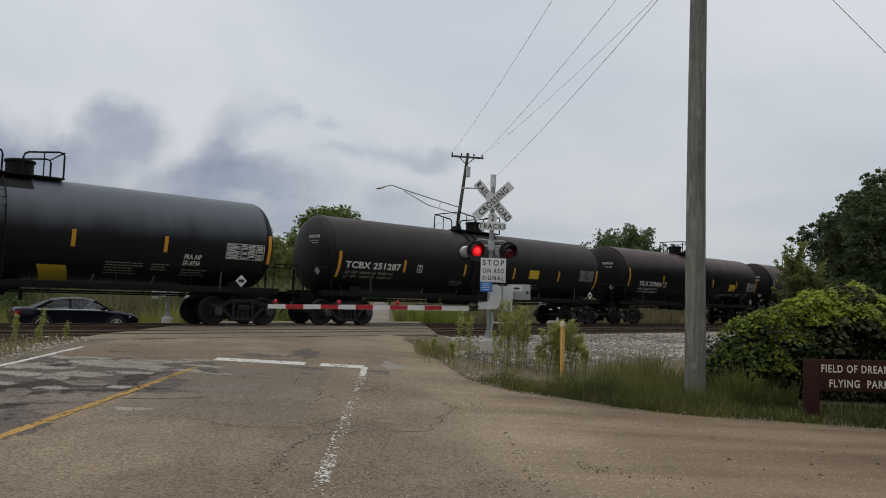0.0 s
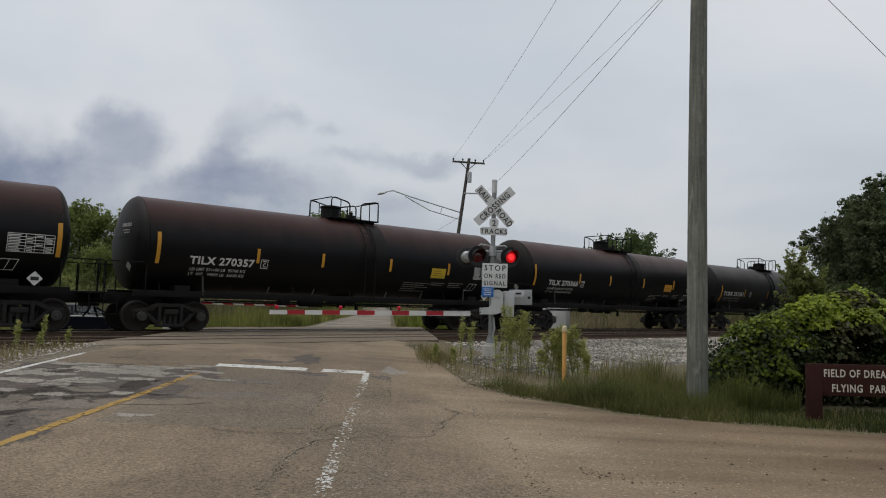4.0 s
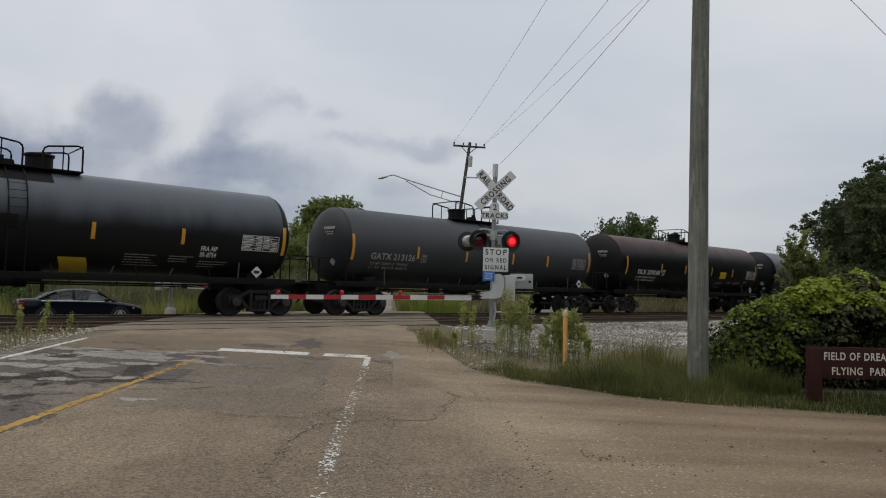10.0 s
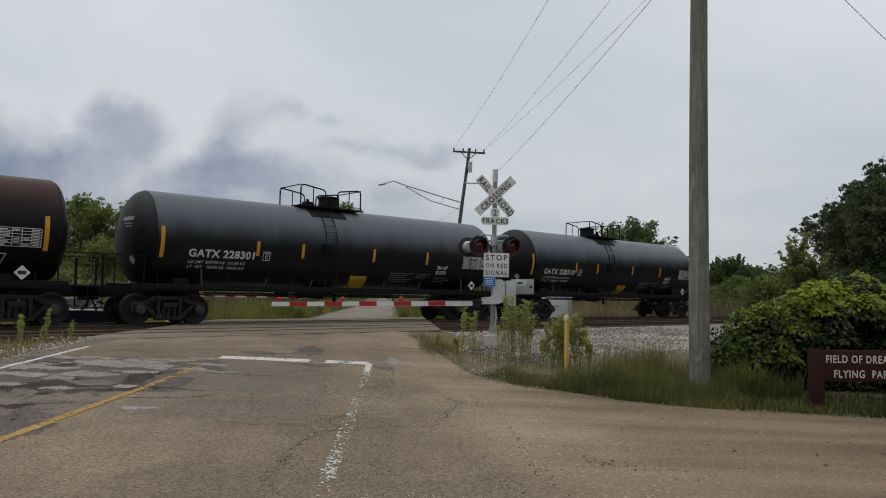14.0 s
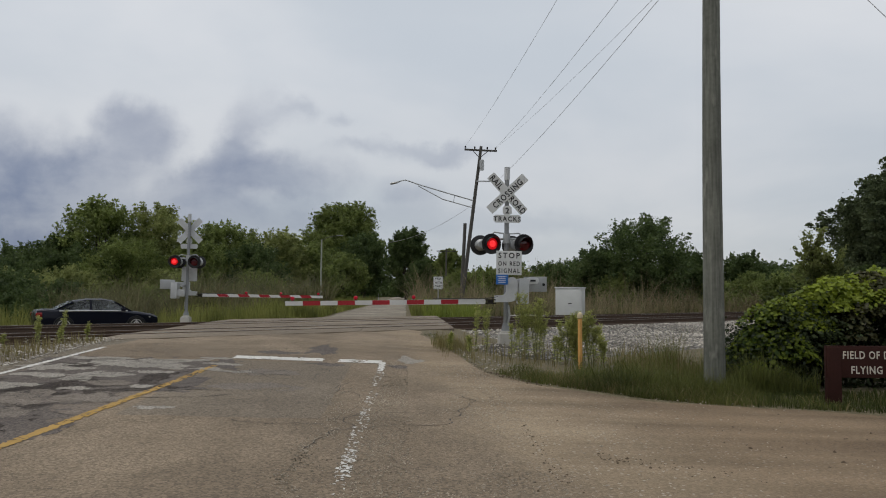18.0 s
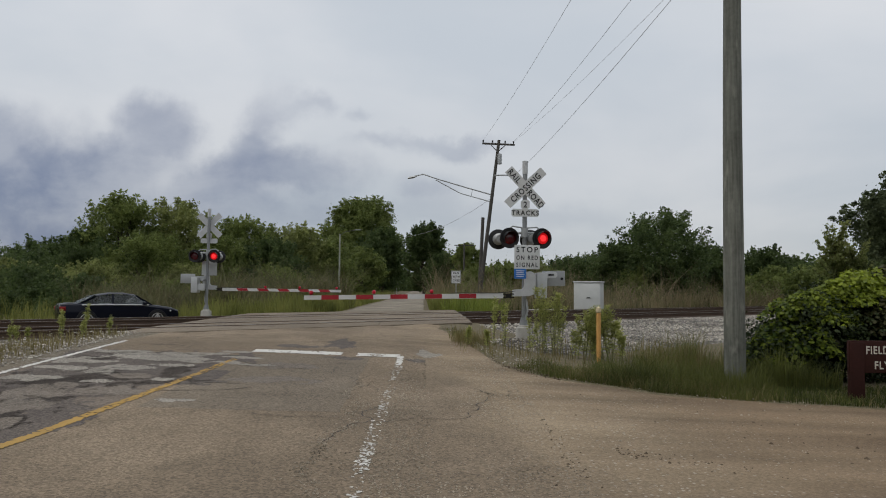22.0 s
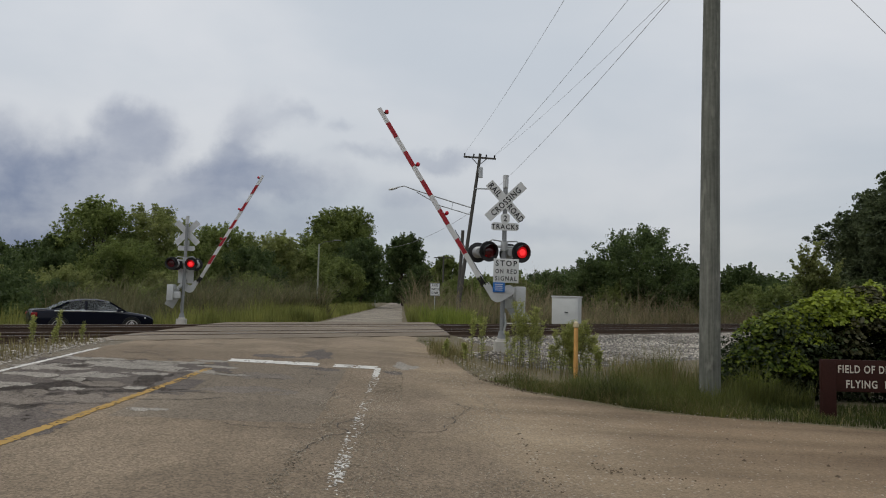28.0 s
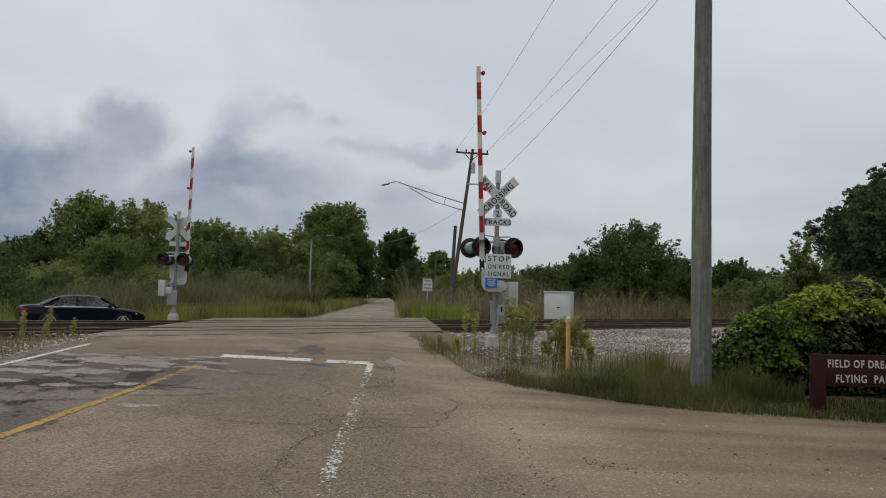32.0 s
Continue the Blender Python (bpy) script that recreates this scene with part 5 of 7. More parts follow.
for (style, number, ld, lt), g0, g1 in zip(TRAIN, COUPLING, COUPLING[1:]):
    limits = (f"LD LMT {ld} LB  95100 KG", f"LT  WT   {lt} LB  34600 KG")
    train.append((tank_car(g1 - g0, style, number, limits, PAINTS[style], (g0 + g1) / 2, number.endswith('310')), (g0 + g1) / 2))


last, last_half = train[-1][0], (COUPLING[-1] - COUPLING[-2]) / 2 - .60
bm = B()
box(bm, (last_half + .95, 0, .98), (.16, .3, .42), bevel=.03)
box(bm, (last_half + .95, 0, 1.24), (.1, .12, .12), bevel=.02)
device = part("end_marker", bm, MARK_YELLOW, last, "red end-of-train marker box on the rear coupler")
device.data.materials[0] = material("marker_red", (.22, .02, .035), .6, vary=.2)
bm = B()
lathe(bm, ((0, 0), (0, .06), (.05, .055), (.07, 0)), 14, Matrix.Translation((last_half + .99, 0, 1.42)))
part("marker_lamp", bm, ARM_LENS, device, "small red lamp")
bm = B()
rod(bm, (last_half - 1.2, -1.2, 1.36), (last_half - .2, -1.2, 1.36), .12, seg=14)
part("air_reservoir", bm, TRAIN_BLACK, last)


# ---- crossing signals ----
def lamp_head(parent, x, y, z, face):
    """A flasher: round black target, hood and housing. face: -1 looks along -y, +1 along +y. Returns the turning disc."""
    m = Matrix.Translation((x, y, z)) @ Matrix.Rotation(radians(16) if face < 0 else math.pi, 4, "Z")
    turn = Matrix.Rotation(radians(90), 4, "Z")
    bm = B()
    lathe(bm, ((.02, .0), (.02, .13), (.0, .245), (-.012, .25), (-.03, .25), (-.034, .243), (-.02, .15), (-.02, .148)), 32, Matrix.Rotation(radians(-90), 4, "Z") @ Matrix.Scale(-1, 4, (1, 0, 0)))
    head = part("lamp_head", bm, BLACK_STEEL, parent, "black round signal lamp target", m)
    bm = B()
    lathe(bm, ((.36, 0), (.36, .09), (.32, .125), (.12, .14), (.02, .145)), 24, turn)
    part("lamp_housing", bm, GALV, head)
    # hood: open tube over the lens, longer above
    bm = B()
    ring0, ring1, ring2 = [], [], []
    seg = 28
    for k in range(seg + 1):
        a = radians(-35 + 250 * k / seg)
        c, s = math.cos(a), math.sin(a)
        reach = .10 + .16 * max(0, s)
        ring0.append(bm.verts.new((.158 * c, -.02, .158 * s)))
        ring1.append(bm.verts.new((.158 * c, -.02 - reach, .158 * s)))
        ring2.append(bm.verts.new((.166 * c, -.02 - reach, .166 * s)))
    ring3 = [bm.verts.new((v.co.x * 1.05, -.02, v.co.z * 1.05)) for v in ring0]
    for k in range(seg):
        bm.faces.new((ring0[k], ring0[k + 1], ring1[k + 1], ring1[k]))
        bm.faces.new((ring1[k], ring1[k + 1], ring2[k + 1], ring2[k]))
        bm.faces.new((ring2[k], ring2[k + 1], ring3[k + 1], ring3[k]))
    part("hood", bm, BLACK_STEEL, head)
    # added flat disc: its red stands in for the dimly glowing lens
    bm = B()
    lathe(bm, ((-.022, .0), (-.022, .152)), 24, turn)
    part("backing_disc", bm, LENS_OFF, head, "dark red backing disc added behind the lens")
    # the lens unit turns: its lit side shows when it flashes
    bm = B()
    lathe(bm, ((-.045, 0), (-.042, .06), (-.03, .11), (-.006, .138), (-.004, .0)), 24, turn)
    disc = part("lens_unit", bm, LENS_ON, head, "red flasher lens", Matrix.Translation((0, -.05, 0)))
    bm = B()
    lathe(bm, ((-.050, 0), (-.049, .045), (-.042, .08), (-.036, .08)), 18, turn)
    part("lens_core", bm, LENS_CORE, disc)
    bm = B()
    lathe(bm, ((.0, .0), (.0, .139), (.012, .138), (.03, .11), (.04, .06), (.043, 0)), 24, turn)
    part("lens_back", bm, LENS_OFF, disc)
    return disc


def blade(bm, angle, y, text_cut=None):
    m = Matrix.Rotation(radians(-angle), 4, "Y")
    w, h = 1.22, .228
    c = .012
    out = [(-w / 2, -h / 2 + c), (-w / 2 + c, -h / 2), (w / 2 - c, -h / 2), (w / 2, -h / 2 + c), (w / 2, h / 2 - c), (w / 2 - c, h / 2), (-w / 2 + c, h / 2), (-w / 2, h / 2 - c)]
    prism(bm, out, y - .004, y + .004, m)
    return m


PIVOT = (.10, -.24, 1.49)


def signal(name, m, lean, front_writing=True):
    plate_mat = SIGN_WHITE if front_writing else ALU
    sig = thing(name, m, "silver railway crossing signal mast with crossbuck, red flashers and striped gate", "crossing signal", "crossing signals")
    bm = B()
    box(bm, (0, 0, -.05), (.36, .36, .66), bevel=.05)
    lathe(bm, ((0, .14), (.05, .12), (.07, .08)), 16, Matrix.Translation((0, 0, .28)) @ Matrix.Rotation(radians(-90), 4, "Y"))
    part("foundation", bm, CONCRETE, sig, "pale concrete foundation")
    bm = B()
    rod(bm, (0, 0, .3), (0, 0, 4.28), .057, seg=16)
    rod(bm, (0, 0, .3), (0, 0, .5), .12, .075, 14)
    part("mast", bm, MAST_GREY, sig)
    bm = B()
    rod(bm, (0, 0, 4.0), (0, 0, 4.32), .068, seg=16)
    box(bm, (.0, -.075, 4.1), (.05, .02, .16))
    part("mast_cap", bm, ALU, sig)
    # crossbuck
    zc = 3.66
    bm = B()
    mm = blade(bm, 44, 0)
    b1 = part("crossbuck_blade", bm, plate_mat, sig, "white crossbuck blade", Matrix.Translation((0, -.085, zc)))
    bm = B()
    write(bm, "CROSSING", .205, 0, -.075, -.0065, 1.18, True, .84, mm)
    part("writing", bm, SIGN_BLACK, b1) if front_writing else bm.free()
    bm = B()
    mm = blade(bm, -47, 0)
    b2 = part("crossbuck_blade", bm, plate_mat, sig, "white crossbuck blade", Matrix.Translation((0, -.074, zc)))
    if front_writing:
        for txt, x in (("RAIL", -.385), ("ROAD", .37)):
            bm = B()
            write(bm, txt, .205, x, -.075, -.0065, 1.12, True, .83, mm)
            part("writing", bm, SIGN_BLACK, b2)
    for z, w, h, txt, sz in ((3.25, .22, .22, "2", .2), (3.045, .665, .19, "TRACKS", .165)):
        bm = B()
        box(bm, (0, 0, 0), (w, .008, h))
        bmesh.ops.bevel(bm, geom=[e for e in bm.edges if abs(e.verts[0].co.y - e.verts[1].co.y) > .001], offset=.03, segments=3, affect="EDGES")
        pl = part("track_plate", bm, plate_mat, sig, "white plate", Matrix.Translation((0, -.075, z)))
        if front_writing:
            bm = B()
            write(bm, txt, sz, 0, -sz * .36, -.0065, 1.22, True, .95)
            part("writing", bm, SIGN_BLACK, pl)
    # lamps on a cross arm
    bm = B()
    rod(bm, (-.52, .02, 2.56), (.52, .02, 2.56), .03, seg=10)
    rod(bm, (0, 0, 2.45), (0, 0, 2.68), .085, seg=14)
    pipe(bm, [(-.40, .0, 2.64), (-.3, -.02, 2.72), (0, -.02, 2.68), (.3, -.02, 2.70), (.40, .0, 2.62)], .018, 8)
    part("cross_arm", bm, GALV, sig)
    discs = []
    for face in (-1, 1):
        for x in (-.375, .375):
            discs.append((lamp_head(sig, x * 1.05 - .21 if face > 0 and front_writing else x + (.03 if face > 0 else 0) if face > 0 else x * 1.05, face * (.16 if face < 0 else .34), 2.42, face), x * face > 0, face))
    # plates below the lamps
    bm = B()
    box(bm, (0, 0, 0), (.61, .008, .575), bevel=.003)
    st = part("stop_plate", bm, plate_mat, sig, "white plate reading stop on red signal", Matrix.Translation((.02, -.31, 1.96)))
    if front_writing:
        for txt, sz, z in (("STOP", .185, .115), ("ON RED", .145, -.065), ("SIGNAL", .145, -.235)):
            bm = B()
            write(bm, txt, sz, 0, z, -.0065, 1.35, True, .52 / letters(txt, sz, 1.35)[2])
            part("writing", bm, SIGN_BLACK, st)
    for z in (2.12, 1.78):
        bm = B()
        box(bm, (0, -.17, z), (.05, .27, .04))
        part("bracket", bm, GALV, sig)
    if front_writing:
        bm = B()
        box(bm, (0, 0, 0), (.285, .008, .235), bevel=.003)
        bl = part("information_plate", bm, SIGN_BLUE, sig, "small blue notice plate", Matrix.Translation((-.145, -.325, 1.56)))
        for k in range(4):
            bm = B()
            box(bm, (0, -.006, .07 - .045 * k), (.2 - .03 * (k % 2), .002, .016))
            part("writing_bar", bm, SIGN_WHITE, bl)
    # gate machine
    bm = B()
    box(bm, (.42, .1, 1.29), (.25, .42, .62), bevel=.03)
    box(bm, (.2, .14, 1.2), (.3, .2, .28), bevel=.05)
    part("gate_machine", bm, ALU, sig, "silver gate machine housing")
    bm = B()
    rod(bm, (PIVOT[0], -.28, PIVOT[2]), (PIVOT[0], .4, PIVOT[2]), .05, seg=12)
    part("pivot_shaft", bm, GALV, sig)
    bm = B()
    pipe(bm, [(.05, -.02, .95), (.08, -.05, .7), (.03, -.05, .45), (.0, -.06, .3)], .028, 8)
    part("cable_pipe", bm, GALV, sig)
    # the arm, about its pivot
    bm = B()
    turn_at = lambda cx, cz, r, a0, a1: [(cx + r * math.cos(radians(a0 + (a1 - a0) * k / 8)), cz + r * math.sin(radians(a0 + (a1 - a0) * k / 8))) for k in range(9)]
    hook = turn_at(0, 0, .135, 180, 0) + [(.13, -.27)] + turn_at(-.06, -.27, .19, 0, -90) + [(-.42, -.46), (-.42, -.305), (-.24, -.29)] + turn_at(-.235, -.19, .10, -90, 0)
    prism(bm, hook, -.045, .045)
    rod(bm, (0, -.06, .0), (0, .06, .0), .075, seg=18)
    rod(bm, (0, -.075, .0), (0, .075, .0), .03, seg=10)
    arm = part("gate_arm", bm, ALU, sig, "gate arm with red and white stripes", pose(*PIVOT))
    bm = B()
    for z in (-.485, -.405):
        box(bm, (-.52, 0, z), (.26, .1, .03), bevel=.006)
    box(bm, (-.52, .0, -.445), (.12, .07, .08), bevel=.01)
    for x in (-.6, -.46):
        rod(bm, (x, 0, -.52), (x, 0, -.37), .014, seg=6)
    part("arm_socket", bm, TRUCK, arm)
    bm = B()
    pipe(bm, [(-.35, -.04, -.33), (-.55, -.05, -.36), (-.8, -.04, -.375), (-1.3, -.035, -.37), (-1.9, -.03, -.365)], .009, 5)
    part("arm_cable", bm, BLACK_STEEL, arm)
    tip, root = -5.37, -.64
    bm = B()
    r0 = [bm.verts.new((root, y, z)) for y, z in ((-.028, -.503), (.028, -.503), (.028, -.382), (-.028, -.382))]
    r1 = [bm.verts.new((tip, y, z)) for y, z in ((-.022, -.49), (.022, -.49), (.022, -.39), (-.022, -.39))]
    bm.faces.new(r0)
    bm.faces.new(r1[::-1])
    for k in range(4):
        bm.faces.new((r0[k], r0[(k + 1) % 4], r1[(k + 1) % 4], r1[k]))
    part("arm_beam", bm, WHITE_SHEET, arm)
    for k in range(5):
        x = tip + .41 + .815 * k
        for side in (-1, 1):
            bm = B()
            sk = 0 if front_writing else .09
            vs = [bm.verts.new((x + dx, side * .0295, z)) for dx, z in ((0, -.4925), (.41, -.4925), (.41 + sk, -.3875), (sk, -.3875))]
            bm.faces.new(vs)
            part("stripe", bm, RED_SHEET, arm)
    for x in (tip + .17, tip + 1.65, tip + 3.02):
        bm = B()
        for f in (-1, 1):
            lathe(bm, ((0, 0), (0, .045), (.04, .048), (.062, .036), (.07, 0)), 14, Matrix.Translation((x, f * .01, -.325)) @ Matrix.Rotation(radians(90 * f), 4, "Z"))
        lamp = part("arm_lamp", bm, ARM_LENS, arm, "small red arm lamp")
        bm = B()
        box(bm, (x, 0, -.355), (.06, .03, .06), bevel=.008)
        part("lamp_bracket", bm, BLACK_STEEL, lamp)
    bm = B()
    box(bm, (.63, .34, -.04), (.56, .05, .37), bevel=.008)
    box(bm, (.2, .3, .0), (.5, .04, .12), bevel=.008)
    cw = part("counterweight", bm, GALV, arm, "grey steel counterweight plate")
    bm = B()
    for r, y in ((.085, .29), ):
        out = [(.565 + .07 * (1 if abs(a) < 90 else -1) + r * math.cos(radians(a)), .05 + r * math.sin(radians(a))) for a in (-90, -60, -30, 0, 30, 60, 90)]
        out += [(.565 - .07 - r * math.cos(radians(a)), .05 + r * math.sin(radians(a))) for a in (90, 60, 30, 0, -30, -60, -90)]
        prism(bm, out, y, .318)
    part("adjuster", bm, SIGN_WHITE, cw, "pale oblong adjuster")
    bm = B()
    rod(bm, (.5, .284, .05), (.63, .284, .05), .022, seg=8)
    rod(bm, (.83, .298, -.05), (.83, .33, -.05), .035, seg=12)
    part("bolt", bm, BLACK_STEEL, cw)
    return sig, arm, discs


sig_near, arm_near, discs_near = signal("crossing_signal", pose(1.285, 17.6, .36, 0, 0.4, 3.75), 0)
sig_far, arm_far, discs_far = signal("crossing_signal", pose(-10.45, 28.3, .34, 0, -.5, 183.75), 0, False)


# ---- poles, lamps, wires ----
def wood_pole(bm, foot, top, r0, r1, seg=18, bend=.0):
    foot, top = Vector(foot), Vector(top)
    pts = [foot.lerp(top, k / 9) + Vector((bend * math.sin(k / 9 * math.pi), 0, 0)) for k in range(10)]
    pipe(bm, pts, [r0 + (r1 - r0) * k / 9 for k in range(10)], seg)


up = thing("utility_pole", Matrix.Translation((4.13, 11.5, -.2)), "weathered grey-brown wooden utility pole standing in tall grass", "utility pole")
bm = B()
wood_pole(bm, (-.012, 0, 0), (.15, 0, 12.2), .165, .104, bend=-.05)
part("pole", bm, POLE_WOOD, up)
bm = B()
rod(bm, (.02, .165, .3), (.06, .13, 11), .010, seg=6)
part("ground_wire", bm, DULL := material("dull_wire", (.12, .12, .11), .7), up)

fp_foot, fp_top = Vector((.55, 54, .1)), Vector((2.07, 54, 12.75))
fp = thing("utility_pole", Matrix.Translation(fp_foot), "leaning wooden utility pole with crossarm and street lamp", "utility pole")
lean = fp_top - fp_foot
bm = B()
wood_pole(bm, (0, 0, 0), lean, .16, .11, 12)
part("pole", bm, DARK_WOOD := material("dark_pole_wood", (.075, .07, .062), .9, vary=.3, scale=3, fine=20, bump=.3), fp)
bm = B()
ax = lean * .976
tilt = Matrix.Rotation(-.045, 3, "Y")
box(bm, ax, (2.45, .12, .13), tilt.inverted(), .01)
part("crossarm", bm, DARK_WOOD, fp)
for sx in (-1, 1):
    bm = B()
    rod(bm, ax + Vector((sx * .62, 0, 0)), lean * .93, .03, seg=6)
    part("brace", bm, DARK_WOOD, fp)
for dx in (-1.15, -.45, .5, 1.12):
    bm = B()
    p = ax + Vector((dx, 0, .07 - dx * .045))
    lathe(bm, ((0, .03), (.08, .05), (.1, .07), (.14, .05), (.16, .07), (.2, .04), (.22, 0)), 10, Matrix.Translation(p) @ Matrix.Rotation(radians(-90), 4, "Y"))
    part("insulator", bm, BLACK_STEEL, fp)
bm = B()
p = lean * .885
lathe(bm, ((0, 0), (0, .16), (.75, .17), (.8, .1), (.8, 0)), 14, Matrix.Translation((p.x + .22, -.2, p.z - .4)) @ Matrix.Rotation(radians(-90), 4, "Y"))
part("transformer", bm, GALV, fp, "grey can transformer")
bm = B()
p = lean * .787
box(bm, (p.x + .62, -.1, p.z + .02), (1.3, .08, .1), bevel=.01)
part("service_arm", bm, GALV, fp)
bm = B()
a0, a1 = lean * .672, lean * .63
end = Vector((-4.85, -.3, 9.85))
pipe(bm, [a0, a0.lerp(end, .35) + Vector((0, 0, .10)), a0.lerp(end, .7) + Vector((0, 0, .22)), end + Vector((.7, 0, .16)), end], .045, 8)
pipe(bm, [a1, a1.lerp(end, .4) - Vector((0, 0, .12)), a0.lerp(end, .72) + Vector((0, 0, .12))], .035, 8)
rod(bm, a0.lerp(end, .25) + Vector((0, 0, .08)), a1.lerp(end, .26) - Vector((0, 0, .08)), .02, seg=6)
part("lamp_arm", bm, GALV, fp)
bm = B()
lathe(bm, ((-.42, 0), (-.4, .09), (-.2, .16), (.1, .12), (.28, .05)), 12, Matrix.Translation(end + Vector((-.05, 0, -.06))) @ Matrix.Rotation(-.2, 4, "Y") @ Matrix.Diagonal((1, 1, .6, 1)))
part("lamp_head", bm, GALV, fp, "cobra street lamp head")

st = thing("pole_stub", Matrix.Translation((.62, 57, -.1)), "short cut-off wooden pole", "pole")
bm = B()
wood_pole(bm, (0, 0, 0), (.32, 0, 7.3), .15, .13, 12)
part("pole", bm, DARK_WOOD, st)
lp = thing("light_pole", Matrix.Translation((-10.05, 55, .0)), "slim pale lamp post beside the far road", "lamp post")
bm = B()
rod(bm, (0, 0, 0), (.0, 0, 5.7), .075, .055, 10)
part("pole", bm, material("pale_post_paint", (.30, .31, .25), .7, vary=.2), lp)
bm = B()
pipe(bm, [(0, 0, 5.6), (.4, -.05, 5.85), (1.2, -.1, 5.98)], .018, 6)
part("arm", bm, DULL, lp)
bm = B()
box(bm, (1.4, -.1, 6.0), (.5, .14, .06), bevel=.02)
part("lamp_head", bm, MAST_GREY, lp)
for px_, py_, h, w in ((-.9, 92, 7.4, 2.5), (-5.5, 150, 9.0, 2.6)):
    dp = thing("distant_pole", Matrix.Translation((px_, py_, 0)), "distant wooden pole with a crossarm", "utility pole", "far poles")
    bm = B()
    rod(bm, (0, 0, 0), (.05, 0, h), .13, .1, 8)
    part("pole", bm, DARK_WOOD, dp)
    bm = B()
    box(bm, (.05, 0, h - .3), (w, .1, .12))
    part("crossarm", bm, DARK_WOOD, dp)


def wire(p0, p1, sag, r=.012):
    p0, p1 = Vector(p0), Vector(p1)
    bm = B()
    pts = []
    for k in range(25):
        t = k / 24
        pts.append(p0.lerp(p1, t) - Vector((0, 0, sag * 4 * t * (1 - t))))
    pipe(bm, pts, r, 5)
    solid("overhead_wire", bm, WIRE, Matrix(), "thin dark overhead line strung between poles", "wire", "overhead wires")


WIRES = [((2.91, 53.9, 9.77), (6.08, 14.0, 9.92), .35, .009), ((3.12, 54, 12.6), (5.84, 16.0, 11.09), .3, .008), ((.86, 54, 12.75), (3.9, 16.0, 11.04), .3, .007), ((3.15, 54, 12.6), (7.23, 16.0, 11.13), .3, .007),
         ((4.2, 11.5, 8.85), (10.08, 11.5, 2.93), .0, .006), ((1.55, 54, 8.4), (-5.5, 62, 6.0), .5, .012)]
for p0, p1, sag, r in WIRES:
    wire(p0, p1, sag, r)

# ---- signs, cabinet, marker ----
sb = thing("park_sign", pose(5.44, 10.7, .02, 0, 0, 0), "low brown wooden sign board on two posts with cream letters", "sign")
bm = B()
box(bm, (1.0, 0, .60), (2.0, .05, .46), bevel=.008)
part("board", bm, BROWN_WOOD, sb)
for x in (.11, 1.89):
    bm = B()
    box(bm, (x, .01, .38), (.2, .1, .86), bevel=.008)
    part("post", bm, BROWN_WOOD, sb)
for line, x, z, wd in (("FIELD OF DREAMS", .235, .645, .76), ("FLYING  PARK", .35, .43, .80)):
    at = 0
    for word in line.split():
        at = line.index(word, at)
        lead = letters(line[:at] + word[0], .155, 1.16)[2] - letters(word[0], .155, 1.16)[2] if at else 0
        bm = B()
        write(bm, word, .155, x + lead * wd, z, -.029, 1.16, False, wd)
        part("writing", bm, CREAM, sb, "cream painted letters")

bm = B()
mk = thing("marker_post", Matrix.Translation((2.52, 14.4, .1)), "faded orange steel marker post with a rounded cap", "marker post")
lathe(bm, ((0, .043), (.98, .043), (1.0, .04)), 14, Matrix.Rotation(radians(-90), 4, "Y"))
part("pipe", bm, ORANGE_PIPE, mk)
bm = B()
lathe(bm, ((1.0, .03), (1.01, .054), (1.05, .058), (1.1, .046), (1.13, 0)), 14, Matrix.Rotation(radians(-90), 4, "Y"))
part("cap", bm, material("pale_cap", (.6, .5, .32), .6, vary=.15), mk)

cb = thing("relay_cabinet", pose(6.9, 42.6, .15, 0, 0, -20), "white steel railway relay cabinet on a concrete base beyond the tracks", "cabinet")
bm = B()
box(bm, (0, 0, .95), (1.52, 1.2, 1.75), bevel=.02)
part("body", bm, CABINET_PAINT, cb)
bm = B()
box(bm, (0, 0, 1.86), (1.62, 1.3, .07), bevel=.02)
part("roof", bm, CABINET_PAINT, cb)
bm = B()
box(bm, (0, -.61, .95), (1.36, .03, 1.58), bevel=.01)
dr = part("door", bm, CABINET_PAINT, cb)
bm = B()
box(bm, (.1, -.65, .95), (.2, .05, .05), bevel=.01)
rod(bm, (.02, -.66, .95), (.02, -.62, .95), .03, seg=8)
part("handle", bm, BLACK_STEEL, dr)
bm = B()
box(bm, (0, 0, .0), (1.7, 1.4, .16), bevel=.02)
part("base", bm, CONCRETE, cb)
bm = B()
box(bm, (-1.9, -.4, .15), (2.0, .5, .3), bevel=.03)
solid("timber", bm, CONCRETE, pose(6.0, 41.5, .15, 0, 0, 10), "pale timber baulk lying beside the cabinet", "timber")

ps = thing("traffic_sign", pose(-.93, 46, .2, 0, 0, 3), "white pass with care road sign on a post", "sign")
bm = B()
box(bm, (0, 0, 2.1), (.62, .01, .80), bevel=.004)
pl = part("plate", bm, SIGN_WHITE, ps)
for k, tx in enumerate(("PASS", "WITH", "CARE")):
    bm = B()
    write(bm, tx, .185, 0, 2.29 - .235 * k, -.009, 1.12, True, .9)
    part("writing", bm, SIGN_BLACK, pl)
for x, z, w, h in ((0, 2.475, .58, .018), (0, 1.725, .58, .018), (-.285, 2.1, .018, .75), (.285, 2.1, .018, .75)):
    bm = B()
    box(bm, (x, -.008, z), (w, .003, h))
    part("border", bm, SIGN_BLACK, pl)
bm = B()
rod(bm, (0, .03, 0), (0, .03, 2.5), .03, seg=6)
part("post", bm, GALV, ps)
sp = thing("small_sign", pose(-12.1, 118, .6), "small pale sign at the far roadside", "sign")
bm = B()
